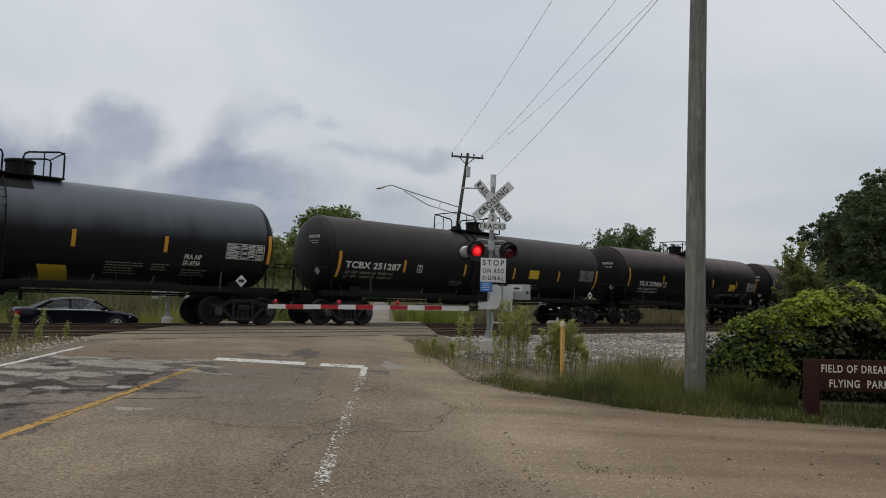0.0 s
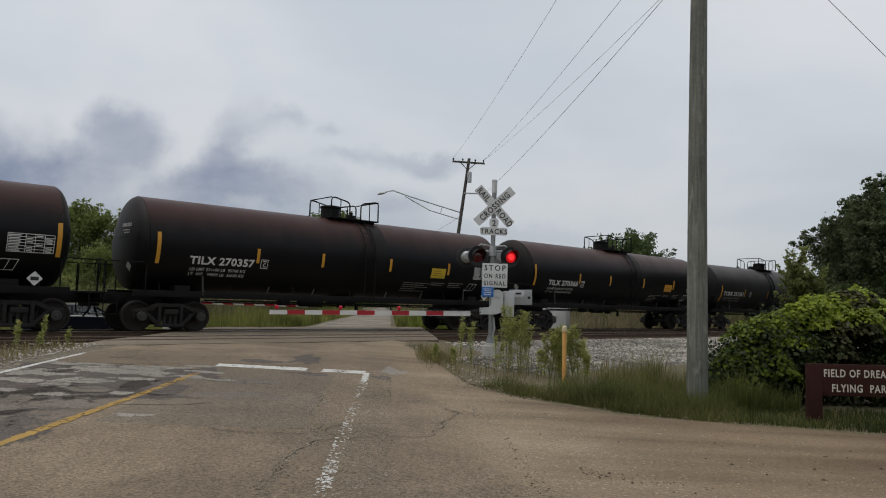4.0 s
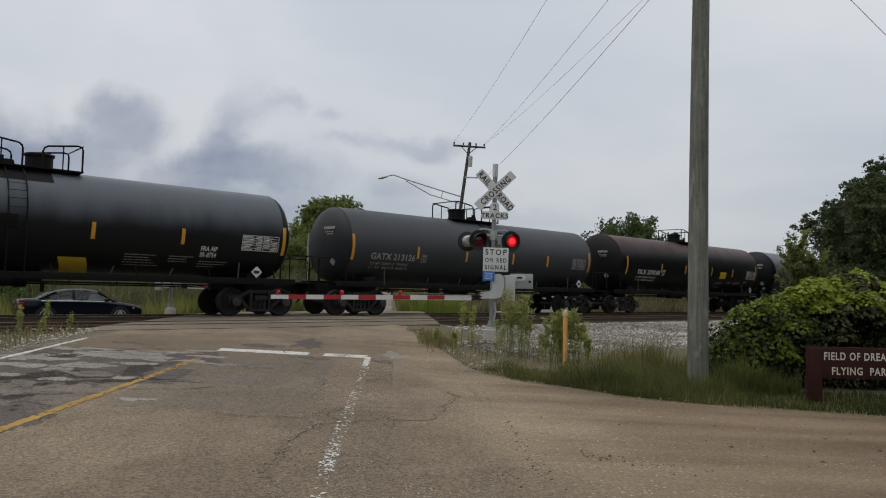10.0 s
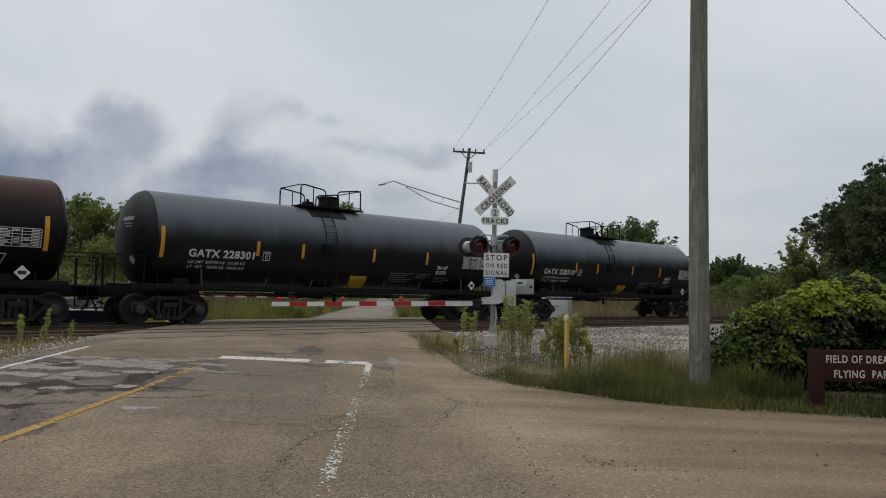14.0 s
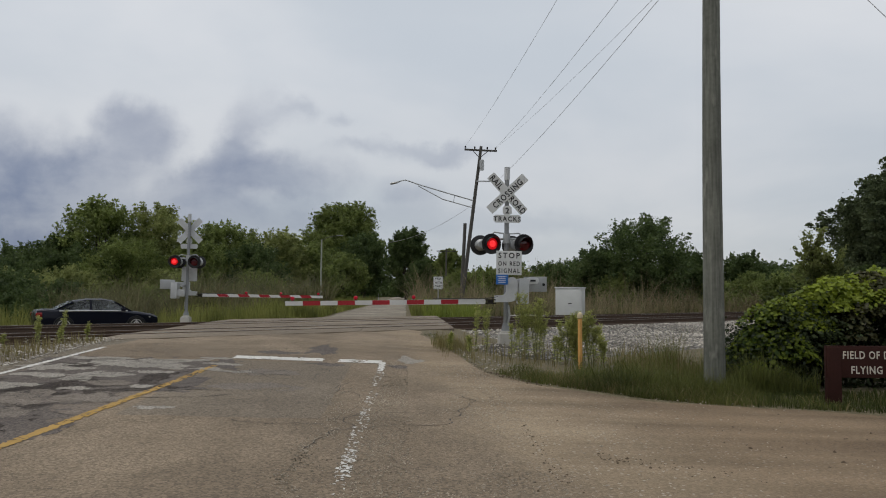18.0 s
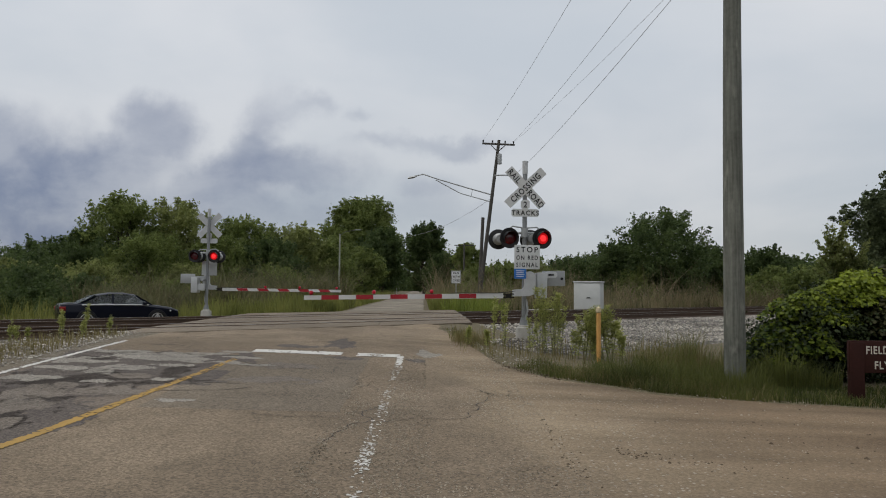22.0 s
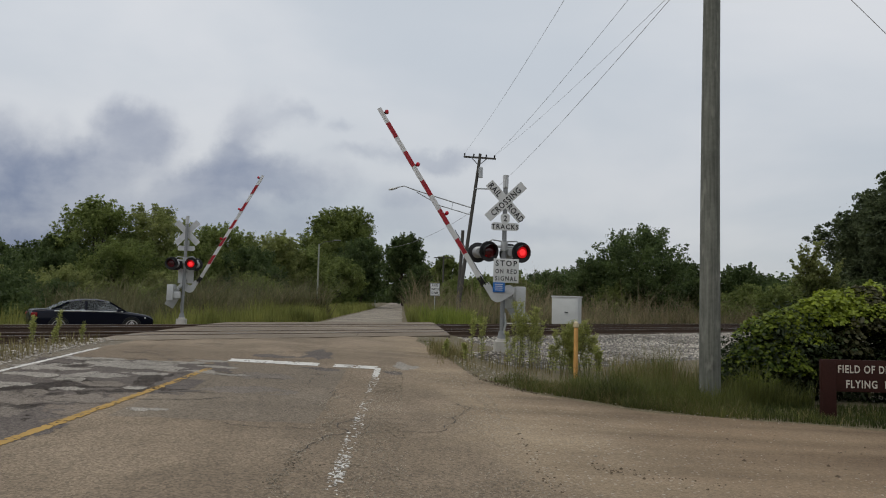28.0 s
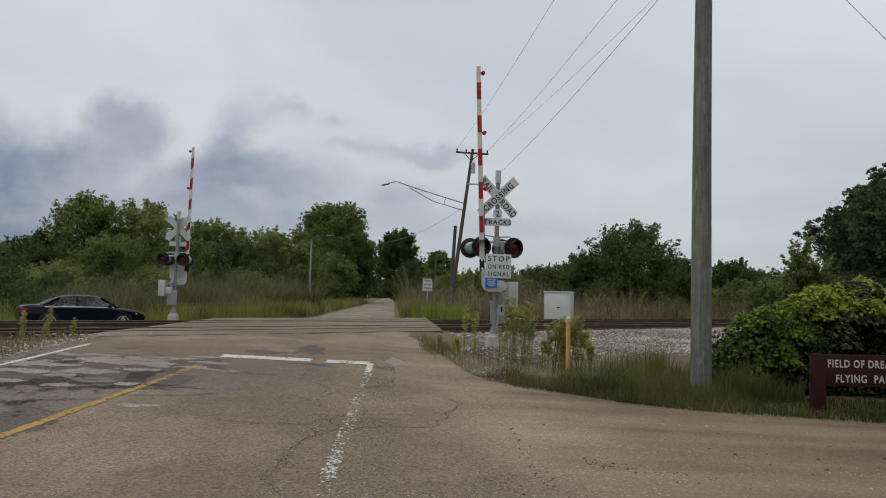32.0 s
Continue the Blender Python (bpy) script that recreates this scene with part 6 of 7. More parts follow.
box(bm, (0, 0, 1.5), (.5, .02, .6), bevel=.005)
part("plate", bm, CONCRETE, sp)
bm = B()
rod(bm, (0, .04, 0), (0, .04, 1.8), .04, seg=6)
part("post", bm, GALV, sp)


# ---- the parked sedan ----
def sedan(m):
    car = thing("sedan", m, "dark navy four-door sedan standing on the side road", "car")
    paint = material("navy_car_paint", (.006, .0072, .015), .2, 0, vary=.12, scale=2, fine=60, bump=0, spec=.15, coat=.03)
    glass = material("tinted_glass", (.26, .28, .28), .02, 0, vary=.05, bump=0, spec=.4)
    glass.node_tree.nodes["Principled BSDF"].inputs["Transmission Weight"].default_value = .92
    chrome = material("chrome_strip", (.62, .62, .62), .3, .3, vary=.05, bump=0)
    tyre = material("tyre_rubber", (.016, .016, .016), .8, vary=.3)
    rimm = material("alloy_rim", (.62, .62, .63), .35, .4, vary=.1, bump=0)
    head = material("headlamp_glass", (.62, .63, .64), .1, .2, vary=.1, bump=0)
    tail = material("tail_lamp", (.25, .012, .014), .15, vary=.15, bump=0)
    # stations: x, half width, sill z, shoulder z, deck z (centre)
    st = ((-2.44, .62, .42, .72, .80), (-2.38, .78, .30, .82, .98), (-2.1, .88, .24, .92, 1.02), (-1.4, .915, .2, .93, 1.0), (-.6, .92, .18, .92, .97), (.3, .92, .18, .90, .95), (1.0, .915, .18, .86, .94), (1.5, .90, .2, .80, .90),
          (2.1, .84, .22, .72, .80), (2.36, .72, .28, .62, .70), (2.44, .55, .38, .52, .58))
    bm = B()
    rings = []
    for x, w, z0, zs, zd in st:
        pts = [(0, z0), (w * .8, z0), (w * .97, z0 + .12), (w, (z0 + zs) / 2), (w * .97, zs), (w * .86, zd - .01), (w * .5, zd + .015), (0, zd + .02)]
        pts = pts + [(-y, z) for y, z in pts[-2:0:-1]]
        rings.append([bm.verts.new((x, y, z)) for y, z in pts])
    for a, b in zip(rings, rings[1:]):
        for k in range(len(a)):
            bm.faces.new((a[k], a[(k + 1) % len(a)], b[(k + 1) % len(b)], b[k]))
    bm.faces.new(rings[0])
    bm.faces.new(rings[-1][::-1])
    body = part("body", bm, paint, car)
    # roof and pillars
    roof = ((-1.75, 1.0, .70), (-1.05, 1.36, .60), (-.5, 1.45, .58), (.1, 1.455, .58), (.55, 1.38, .60), (1.28, .94, .74))
    bm = B()
    top = []
    for x, z, w in roof:
        top.append([bm.verts.new((x, -w, z - .05)), bm.verts.new((x, -w * .8, z)), bm.verts.new((x, 0, z + .02)), bm.verts.new((x, w * .8, z)), bm.verts.new((x, w, z - .05))])
    for i in (1, 2, 3):
        for k in range(4):
            bm.faces.new((top[i][k], top[i][k + 1], top[i + 1][k + 1], top[i + 1][k]))
    for sy in (0, 4):
        sgn = -1 if sy == 0 else 1
        for i0, i1 in ((0, 1), (4, 5)):
            a, b = top[i0][sy].co, top[i1][sy].co
            bp = B()
            box(bp, (a + b) / 2, ((b - a).length, .05, .07), Matrix.Rotation(-math.atan2(b.z - a.z, b.x - a.x), 3, "Y"))
            part("pillar", bp, paint, car)
        bp = B()
        box(bp, (-.38, sgn * .70, 1.17), (.09, .05, .46), Matrix.Rotation(sgn * .28, 3, "X"))
        part("pillar", bp, paint, car)
    bmesh.ops.delete(bm, geom=[v for v in bm.verts if not v.link_faces], context="VERTS")
    part("roof", bm, paint, car)
    wins = (("rear_window", [(-1.72, 1.02, .68), (-1.08, 1.35, .58)], True), ("windscreen", [(1.24, .96, .72), (.56, 1.37, .58)], True))
    for nm, ends, _ in wins:
        bm = B()
        vs = [bm.verts.new((ends[0][0], -ends[0][2], ends[0][1])), bm.verts.new((ends[0][0], ends[0][2], ends[0][1])), bm.verts.new((ends[1][0], ends[1][2], ends[1][1])), bm.verts.new((ends[1][0], -ends[1][2], ends[1][1]))]
        bm.faces.new(vs)
        bmesh.ops.solidify(bm, geom=list(bm.faces), thickness=.01)
        part(nm, bm, glass, car)
    for sgn in (-1, 1):
        for nm, pts in (("side_window", ((-1.42, .97), (-.43, .96), (-.43, 1.36), (-.95, 1.33))), ("side_window", ((-.33, .96), (1.02, .94), (.5, 1.32), (.05, 1.39), (-.33, 1.38)))):
            bm = B()
            bm.faces.new([bm.verts.new((x, sgn * (.83 - (z - .95) * .52), z)) for x, z in pts])
            bmesh.ops.solidify(bm, geom=list(bm.faces), thickness=.01)
            part(nm, bm, glass, car)
        bm = B()
        pipe(bm, [(-1.6, sgn * .885, .95), (-.4, sgn * .885, .955), (1.05, sgn * .88, .935)], .026, 6)
        part("chrome_strip", bm, chrome, car)
        for x in (-.95, .15):
            bm = B()
            box(bm, (x, sgn * .925, .84), (.2, .03, .03), bevel=.008)
            part("door_handle", bm, paint, car)
        bm = B()
        box(bm, (.86, sgn * .99, 1.0), (.18, .2, .13), bevel=.04)
        part("mirror", bm, paint, car)
        bm = B()
        lathe(bm, ((-.22, 0), (-.2, .07), (0, .10), (.2, .06), (.26, 0)), 12, Matrix.Translation((2.12, sgn * .70, .67)) @ Matrix.Rotation(sgn * -.5, 4, "Z") @ Matrix.Diagonal((1, .9, .8, 1)))
        part("headlamp", bm, head, car, "clear headlamp")
        bm = B()
        box(bm, (-2.29, sgn * .72, .80), (.24, .26, .17), Matrix.Rotation(sgn * .35, 3, "Z"), .04)
        part("tail_lamp", bm, tail, car, "red tail lamp")
        for x in (-1.42, 1.42):
            bm = B()
            lathe(bm, ((0, .25), (0, .325), (.03, .345), (.19, .345), (.22, .32), (.22, .25)), 28, Matrix.Translation((x, sgn * .955, .335)) @ Matrix.Rotation(radians(-90 * sgn), 4, "Z"))
            wh = part("wheel", bm, tyre, car)
            bm = B()
            mm = Matrix.Translation((x, sgn * .96, .335)) @ Matrix.Rotation(radians(-90 * sgn), 4, "Z")
            lathe(bm, ((.03, .255), (.0, .25), (.004, .225), (.03, .22)), 28, mm)
            for k in range(10):
                t = k * math.tau / 10
                box(bm, mm @ Vector((.012, .125 * math.sin(t), .125 * math.cos(t))), (.04, .025, .2), Matrix.Rotation(-t * sgn, 3, "Y"), .006)
            rod(bm, mm @ Vector((.03, 0, 0)), mm @ Vector((-.004, 0, 0)), .055, seg=12)
            part("rim", bm, rimm, wh)
            # black disc added behind the spokes, standing for the shade in their gaps
            bm = B()
            lathe(bm, ((.035, .25), (.035, 0)), 20, mm)
            part("spoke_gap_disc", bm, SIGN_BLACK, wh)
            bm = B()
            pipe(bm, [(x + .385 * math.cos(radians(a)), sgn * .925, .335 + .385 * math.sin(radians(a))) for a in range(-5, 190, 15)], .018, 6)
            part("wheel_arch", bm, SIGN_BLACK, car)
    bm = B()
    box(bm, (2.40, 0, .42), (.06, .8, .16), bevel=.02)
    part("grille", bm, SIGN_BLACK, car)
    seat = material("dark_seat_cloth", (.03, .03, .032), .9, vary=.2)
    for x, y in ((.1, -.36), (.1, .36)):
        bm = B()
        box(bm, (x, y, 1.0), (.14, .46, .42), Matrix.Rotation(-.2, 3, "Y"), .04)
        box(bm, (x - .06, y, 1.26), (.1, .24, .15), bevel=.03)
        part("front_seat", bm, seat, car)
    bm = B()
    box(bm, (-1.0, 0, 1.0), (.2, 1.2, .3), Matrix.Rotation(-.3, 3, "Y"), .05)
    part("rear_bench", bm, seat, car)
    return car


sedan(pose(-15.5, 31.4, -.19, 0, 0, 41.2 - 4))


# ---- vegetation ----
def leaf_cloud(centres, sizes, count, leaf, rng, squash=.8, hollow=.55, ragged=.16):
    """Folded leaf clumps strewn through a set of lobes, thicker towards the outside."""
    centres, sizes = np.array(centres), np.array(sizes)
    wgt = sizes ** 2
    pick = rng.choice(len(centres), count, p=wgt / wgt.sum())
    d = rng.normal(size=(count, 3))
    d /= np.linalg.norm(d, axis=1)[:, None]
    r = (hollow + (1.06 - hollow) * rng.random(count) ** .6) * sizes[pick] * np.exp(rng.normal(size=count) * ragged)
    p = centres[pick] + d * r[:, None] * np.array((1, 1, squash))
    # leaf axes: mostly facing outwards and up, with scatter
    nrm = d * .55 + rng.normal(size=(count, 3)) * .6 + np.array((0, 0, .45))
    nrm /= np.linalg.norm(nrm, axis=1)[:, None]
    t = np.cross(nrm, rng.normal(size=(count, 3)))
    t /= np.linalg.norm(t, axis=1)[:, None]
    b = np.cross(nrm, t)
    ln = leaf * (.6 + .8 * rng.random(count))[:, None]
    w = ln * (.45 + .3 * rng.random(count))[:, None]
    fold = nrm * ln * .18
    v = np.stack((p - t * ln, p - b * w + fold, p + t * ln, p + b * w + fold), 1).reshape(-1, 3)
    i = np.arange(count) * 4
    f = np.concatenate((np.stack((i, i + 1, i + 2), 1), np.stack((i, i + 2, i + 3), 1)))
    return v, f


def np_mesh(name, v, f, mat, shade=False):
    me = bpy.data.meshes.new(name)
    k = f.shape[1]
    me.vertices.add(len(v))
    me.vertices.foreach_set("co", np.asarray(v, dtype=np.float32).ravel())
    me.loops.add(f.size)
    me.loops.foreach_set("vertex_index", np.asarray(f, dtype=np.int32).ravel())
    me.polygons.add(len(f))
    me.polygons.foreach_set("loop_start", np.arange(len(f), dtype=np.int32) * k)
    me.materials.append(mat)
    me.update(calc_edges=True)
    return me


def tree(x, y, h, w, mat, seed, label, count=6000, leaf=.26, trunk=.2, low=.12, z=None, lobes=26, group="trees", name="tree"):
    rng = np.random.default_rng(seed)
    z = ground_z(x, y) if z is None else z
    ob = thing(name, Matrix.Translation((x, y, z - .05)), label, "tree", group)
    # crown lobes in an uneven egg
    cs, ss = [], []
    for k in range(lobes):
        u = rng.random() ** .8
        zz = h * (low + (1 - low - .1) * u)
        prof = math.sin((.13 + .79 * u ** 1.15) * math.pi) ** .6 if h > 5 else math.sin(min(1, (u * .82 + .2)) * math.pi) ** .55
        a = rng.random() * math.tau
        rr = w / 2 * prof * math.sqrt(rng.random()) * .95
        cs.append((rr * math.cos(a), rr * math.sin(a), zz))
        ss.append(w * rng.uniform(.045, .11) * (.6 + .5 * prof))
    # sprays that reach out of the lobes and break the outline
    limbs = list(zip(cs, ss))
    for c, s in limbs:
        out = Vector((c[0], c[1], (c[2] - h * .45) * .8)).normalized()
        for q in range(3):
            d = (out + Vector(rng.normal(size=3)) * .55 + Vector((0, 0, .55))).normalized()
            for j in (1, 2):
                cs.append(tuple(Vector(c) + d * s * (.55 + .62 * j)))
                ss.append(s * (.5 - .14 * j))
    v, f = leaf_cloud(cs, ss, count, leaf, rng, .8, .3, .3)
    crown = new("crown", np_mesh("crown", v, f, mat))
    crown.parent = ob
    bm = B()
    bend = rng.normal() * .04 * h
    pts = [(bend * t * t, bend * .5 * t, h * .72 * t) for t in (0, .2, .4, .6, .8, 1)]
    pipe(bm, pts, [trunk, trunk * .85, trunk * .7, trunk * .55, trunk * .38, trunk * .18], 8)
    for c, s in limbs[:12]:
        base = Vector(pts[1 + int(rng.integers(0, 3))])
        tip = Vector(c)
        mid = base.lerp(tip, .5) + Vector((0, 0, -.04 * h))
        pipe(bm, [base, mid, tip], [trunk * .35, trunk * .22, trunk * .06], 6)
    part("trunk", bm, BARK, ob)
    return ob


def blades(name, count, place, height, width, mat, label, seed, lean=.35, kind="stuff", segs=2):
    """Grass or reeds: tapering bent blades."""
    rng = np.random.default_rng(seed)
    P = []
    while len(P) < count:
        p = place(rng)
        if p is not None:
            P.append(p)
    P = np.array(P)
    grow = P[:, 3] if P.shape[1] > 3 else 1.0
    P = P[:, :3]
    hh = (height[0] + (height[1] - height[0]) * rng.random(count) ** 1.5) * grow
    a = rng.random(count) * math.tau
    dirv = np.stack((np.cos(a), np.sin(a), np.zeros(count)), 1)
    side = np.stack((-np.sin(a + rng.normal(size=count)), np.cos(a + rng.normal(size=count)), np.zeros(count)), 1)
    ww = width * (.6 + .8 * rng.random(count))
    ln = lean * rng.random(count) * hh
    up = np.array((0, 0, 1.0))
    b0, b1 = P - side * ww[:, None], P + side * ww[:, None]
    mid = P + up * (hh * .55)[:, None] + dirv * (ln * .3)[:, None]
    m0, m1 = mid - side * (ww * .75)[:, None], mid + side * (ww * .75)[:, None]
    tip = P + up * hh[:, None] + dirv * ln[:, None]
    v = np.stack((b0, b1, m1, m0, tip), 1).reshape(-1, 3)
    i = np.arange(count) * 5
    me = bpy.data.meshes.new(name)
    quads = np.stack((i, i + 1, i + 2, i + 3), 1).tolist()
    tris = np.stack((i + 3, i + 2, i + 4), 1).tolist()
    me.from_pydata(v.tolist(), [], quads + tris)
    me.materials.append(mat)
    me.update()
    return tagged(new(name, me), label, kind=kind)


def weed(x, y, h, seed, mat=None, bushy=1.0, z=None, stems=3):
    """A tall weed clump: several stems with narrow leaves and a feathery top."""
    rng = np.random.default_rng(seed)
    z = ground_z(x, y) if z is None else z
    ob = thing("weed", Matrix.Translation((x, y, z)), "tall feathery yellow-green roadside weed", "weed", "tall weeds")
    bm = B()
    P, D, S = [], [], []
    for q in range(stems):
        foot = Vector((rng.normal() * .05 * bushy, rng.normal() * .05 * bushy, 0))
        hh = h * rng.uniform(.72, 1.02)
        lean = rng.normal(size=2) * .09 * hh * (.5 + .5 * bushy)
        top = foot + Vector((lean[0], lean[1], hh))
        mid = foot.lerp(top, .5) - Vector((lean[0], lean[1], 0)) * .15
        pipe(bm, [foot, mid, top], [.008, .006, .002], 4)
        at = lambda t: foot.lerp(mid, t * 2) if t < .5 else mid.lerp(top, t * 2 - 1)
        for j in range(int(60 + 50 * bushy)):
            t = .1 + .9 * rng.random() ** .8
            P.append(at(t))
            a = rng.random() * math.tau
            D.append((math.cos(a), math.sin(a), .35 + .5 * t))
            S.append((.055 + .07 * rng.random()) * (.6 if bushy < .3 else 1))
        for k in range(int(5 + 7 * bushy)):
            t = .5 + .45 * rng.random()
            a = rng.random() * math.tau
            ln = hh * (.30 * (1 - t) + .09) * rng.uniform(.6, 1.2) * (.6 + .4 * bushy)
            p0 = at(t)
            p1 = p0 + Vector((math.cos(a) * ln * .6, math.sin(a) * ln * .6, ln * .8))
            pipe(bm, [p0, p0.lerp(p1, .5) + Vector((0, 0, -.015)), p1], [.004, .003, .0015], 4)
            for j in range(26):
                P.append(p0.lerp(p1, rng.random()))
                a2 = rng.random() * math.tau
                D.append((math.cos(a2), math.sin(a2), .6))
                S.append(.035 + .04 * rng.random())
    part("stem", bm, STEM, ob)
    P, d, ln = np.array([tuple(q) for q in P]), np.array(D) + rng.normal(size=(len(P), 3)) * .25, np.array(S)[:, None]
    d /= np.linalg.norm(d, axis=1)[:, None]
    s = np.cross(d, rng.normal(size=d.shape))
    s /= np.linalg.norm(s, axis=1)[:, None]
    n = len(P)
    v = np.stack((P, P + d * ln * .5 + s * ln * .09, P + d * ln - np.array((0, 0, .2)) * ln, P + d * ln * .5 - s * ln * .09), 1).reshape(-1, 3)
    i = np.arange(n) * 4
    lv = new("leaves", np_mesh("leaves", v, np.stack((i, i + 1, i + 2, i + 3), 1), mat or WEED))
    lv.parent = ob
    return ob


DRYGRASS = leaf_material("dry_grass", (.105, .09, .036), (.31, .26, .115), .55, .4)
STEM = material("green_stem", (.17, .18, .07), .7, vary=.2)

# verge growth between the dirt and the ballast, in clumps of differing height
def clumps(count, centre, spread, seed):
    rng = np.random.default_rng(seed)
    spots = []
    while len(spots) < count:
        c = centre(rng)
        if c is not None:
            spots.append((*c, rng.uniform(.45, 1.35), rng.uniform(.5, 1.5)))

    def place(rng2):
        x, y, g, w = spots[int(rng2.integers(0, len(spots)))]
        x, y = x + rng2.normal() * spread * w, y + rng2.normal() * spread * w
        p = Vector((x, y, 0))
        if p.dot(R_A) < apron_edge(p.dot(R_L)) + .02 * rng2.normal() and p.dot(R_L) > .2:
            return None
        return (x, y, ground_z(x, y), g)
    return place


def verge(rng):
    l = rng.uniform(.5, 7.5)
    if l < 2.1 and rng.random() < .95 or l > 4.9 and rng.random() < .92:
        return None
    p = road_xy(apron_edge(l) + .08 + abs(rng.normal()) * (.75 if l > 1.3 else .35), l)
    return p.x, p.y


def verge_tall(rng):
    l = rng.uniform(3.0, 5.1)
    p = road_xy(apron_edge(l) + .55 + abs(rng.normal()) * .7, l)
    return p.x, p.y


blades("verge_grass", 22000, clumps(330, verge, .14, 41), (.03, .16), .0034, GRASS, "tufted green grass along the verge", 11, 1.1)
blades("verge_grass", 3600, clumps(140, verge, .17, 42), (.04, .24), .0034, DRYGRASS, "yellowing grass along the verge", 16, 1.2)
blades("verge_grass", 13000, clumps(150, verge_tall, .17, 43), (.08, .33), .004, GRASS, "taller green grass round the pole", 12, 1.2)
blades("verge_grass", 3000, clumps(70, verge_tall, .16, 44), (.12, .5), .004, GRASS, "pale weeds in the tall grass", 17, .9)


GRASS_LIGHT = leaf_material("pale_grass", (.065, .08, .022), (.225, .235, .07), .55, .45)


def wispy(rng):
    x, y = rng.uniform(3.2, 5.1), rng.uniform(12.1, 14.6)
    g = .55 + .8 * noise.noise((x * 1.4, y * 1.1, 8)) + .35 * math.exp(-((x - 4.2) ** 2 + (y - 13.7) ** 2) / .3)
    return (x, y, ground_z(x, y), g) if g > .3 else None


def corner(rng):
    x, y = -.12 + .26 * rng.normal(), 16.9 + .55 * rng.normal()
    p = Vector((x, y, 0))
    if p.dot(R_L) < .62:
        return None
    return (x, y, ground_z(x, y))


blades("rank_grass", 2600, wispy, (.2, .85), .004, GRASS_LIGHT, "wispy yellow-green grass beside the pole", 18, .55)
blades("rank_grass", 1900, wispy, (.2, .95), .0035, DRYGRASS, "dry stalks in the wispy grass", 19, .6)
blades("rank_grass", 800, corner, (.06, .32), .004, DRYGRASS, "rusty dry grass clump at the corner of the road", 20, .9)
blades("rank_grass", 350, corner, (.06, .26), .004, GRASS, "green grass at the corner of the road", 29, .9)


def bush_foot(rng):
    x, y = rng.uniform(4.5, 5.75), rng.uniform(11.5, 12.3)
    return (x, y, ground_z(x, y), .6 + .7 * noise.noise((x * 2.2, y * 2.2, 3)))


blades("rank_grass", 2400, bush_foot, (.2, .8), .006, GRASS, "long dark green blades at the foot of the bush", 34, .6)


def near_board(rng):
    x, y = rng.uniform(4.3, 9.5), rng.uniform(9.6, 11.9)
    p = Vector((x, y, 0))
    return (x, y, ground_z(x, y)) if p.dot(R_A) > apron_edge(p.dot(R_L)) else None


# the shade round the sign is put into the grass colour
blades("verge_grass", 12000, near_board, (.03, .13), .005, leaf_material("shaded_lawn", (.024, .036, .01), (.085, .105, .028), .6, .35), "short grass round the sign posts, coloured dark for shade", 13)


def mast_foot(rng):
    x, y = rng.uniform(-.7, 4.8), rng.uniform(14.2, 19.0)
    if rng.random() > .5 + .5 * noise.noise((x * .9, y * .9, 4)) + .1:
        return None
    p = Vector((x, y, 0))
    if p.dot(R_L) < .75 or p.dot(E_N) > 14.6:
        return None
    return (x, y, ground_z(x, y))


blades("rank_grass", 900, mast_foot, (.08, .42), .007, DRYGRASS, "yellowing grass on the stony bank", 14)


def left_bank(rng):
    x, y = rng.uniform(-14, -6.5), rng.uniform(10, 17)
    p = Vector((x, y, 0))
    if p.dot(R_L) > -6.3 or p.dot(E_N) > 16.6 or p.dot(E_N) < 11:
        return None
    return (x, y, max(ground_z(x, y), lerp_table(p.dot(E_N), (13.6, 14.6, 15.4, 16.2), (-.02, .08, .2, .34))))


blades("rank_grass", 3800, left_bank, (.06, .34), .0045, DRYGRASS, "sparse grass on the stony bank", 15)

LONG_GREEN = leaf_material("reed_green", (.06, .07, .03), (.22, .215, .095), .55, .4)

# tall single weeds
for k, (px_, d, h, bushy, stems) in enumerate(((.55, 16.4, 1.15, .4, 2), (.8, 16.6, 1.0, .4, 2), (1.48, 16.1, 1.2, .7, 2), (1.62, 16.2, 1.5, 1.3, 4), (1.82, 16.1, 1.45, 1.2, 4), (2.0, 16.4, 1.2, .9, 3), (1.3, 15.7, .8, .4, 2),
                                               (2.5, 15.5, 1.15, 1.4, 6), (2.72, 15.6, 1.15, 1.4, 6), (2.92, 15.5, 1.1, 1.3, 5), (2.62, 15.3, .8, 1.2, 4), (3.15, 15.2, .7, .8, 3), (2.2, 15.4, .6, .6, 3),
                                               (.35, 15.8, .5, .4, 2), (-.05, 16.0, .4, .4, 2),
                                               (-8.6, 14.9, .95, .25, 2), (-8.35, 14.6, .8, .2, 2), (-8.0, 14.8, 1.0, .25, 2), (-9.2, 14.4, .7, .2, 2), (-9.5, 14.7, .8, .25, 2), (-7.6, 15.0, .6, .2, 2), (-10.0, 14.0, .65, .2, 2), (-8.9, 14.3, .6, .2, 2), (-7.9, 14.5, .55, .2, 2), (-9.8, 14.6, .85, .2, 2))):
    weed(px_, d, h * (.8 if px_ < -5 else 1), 100 + k, WEED, min(bushy, 1.4), None, stems)

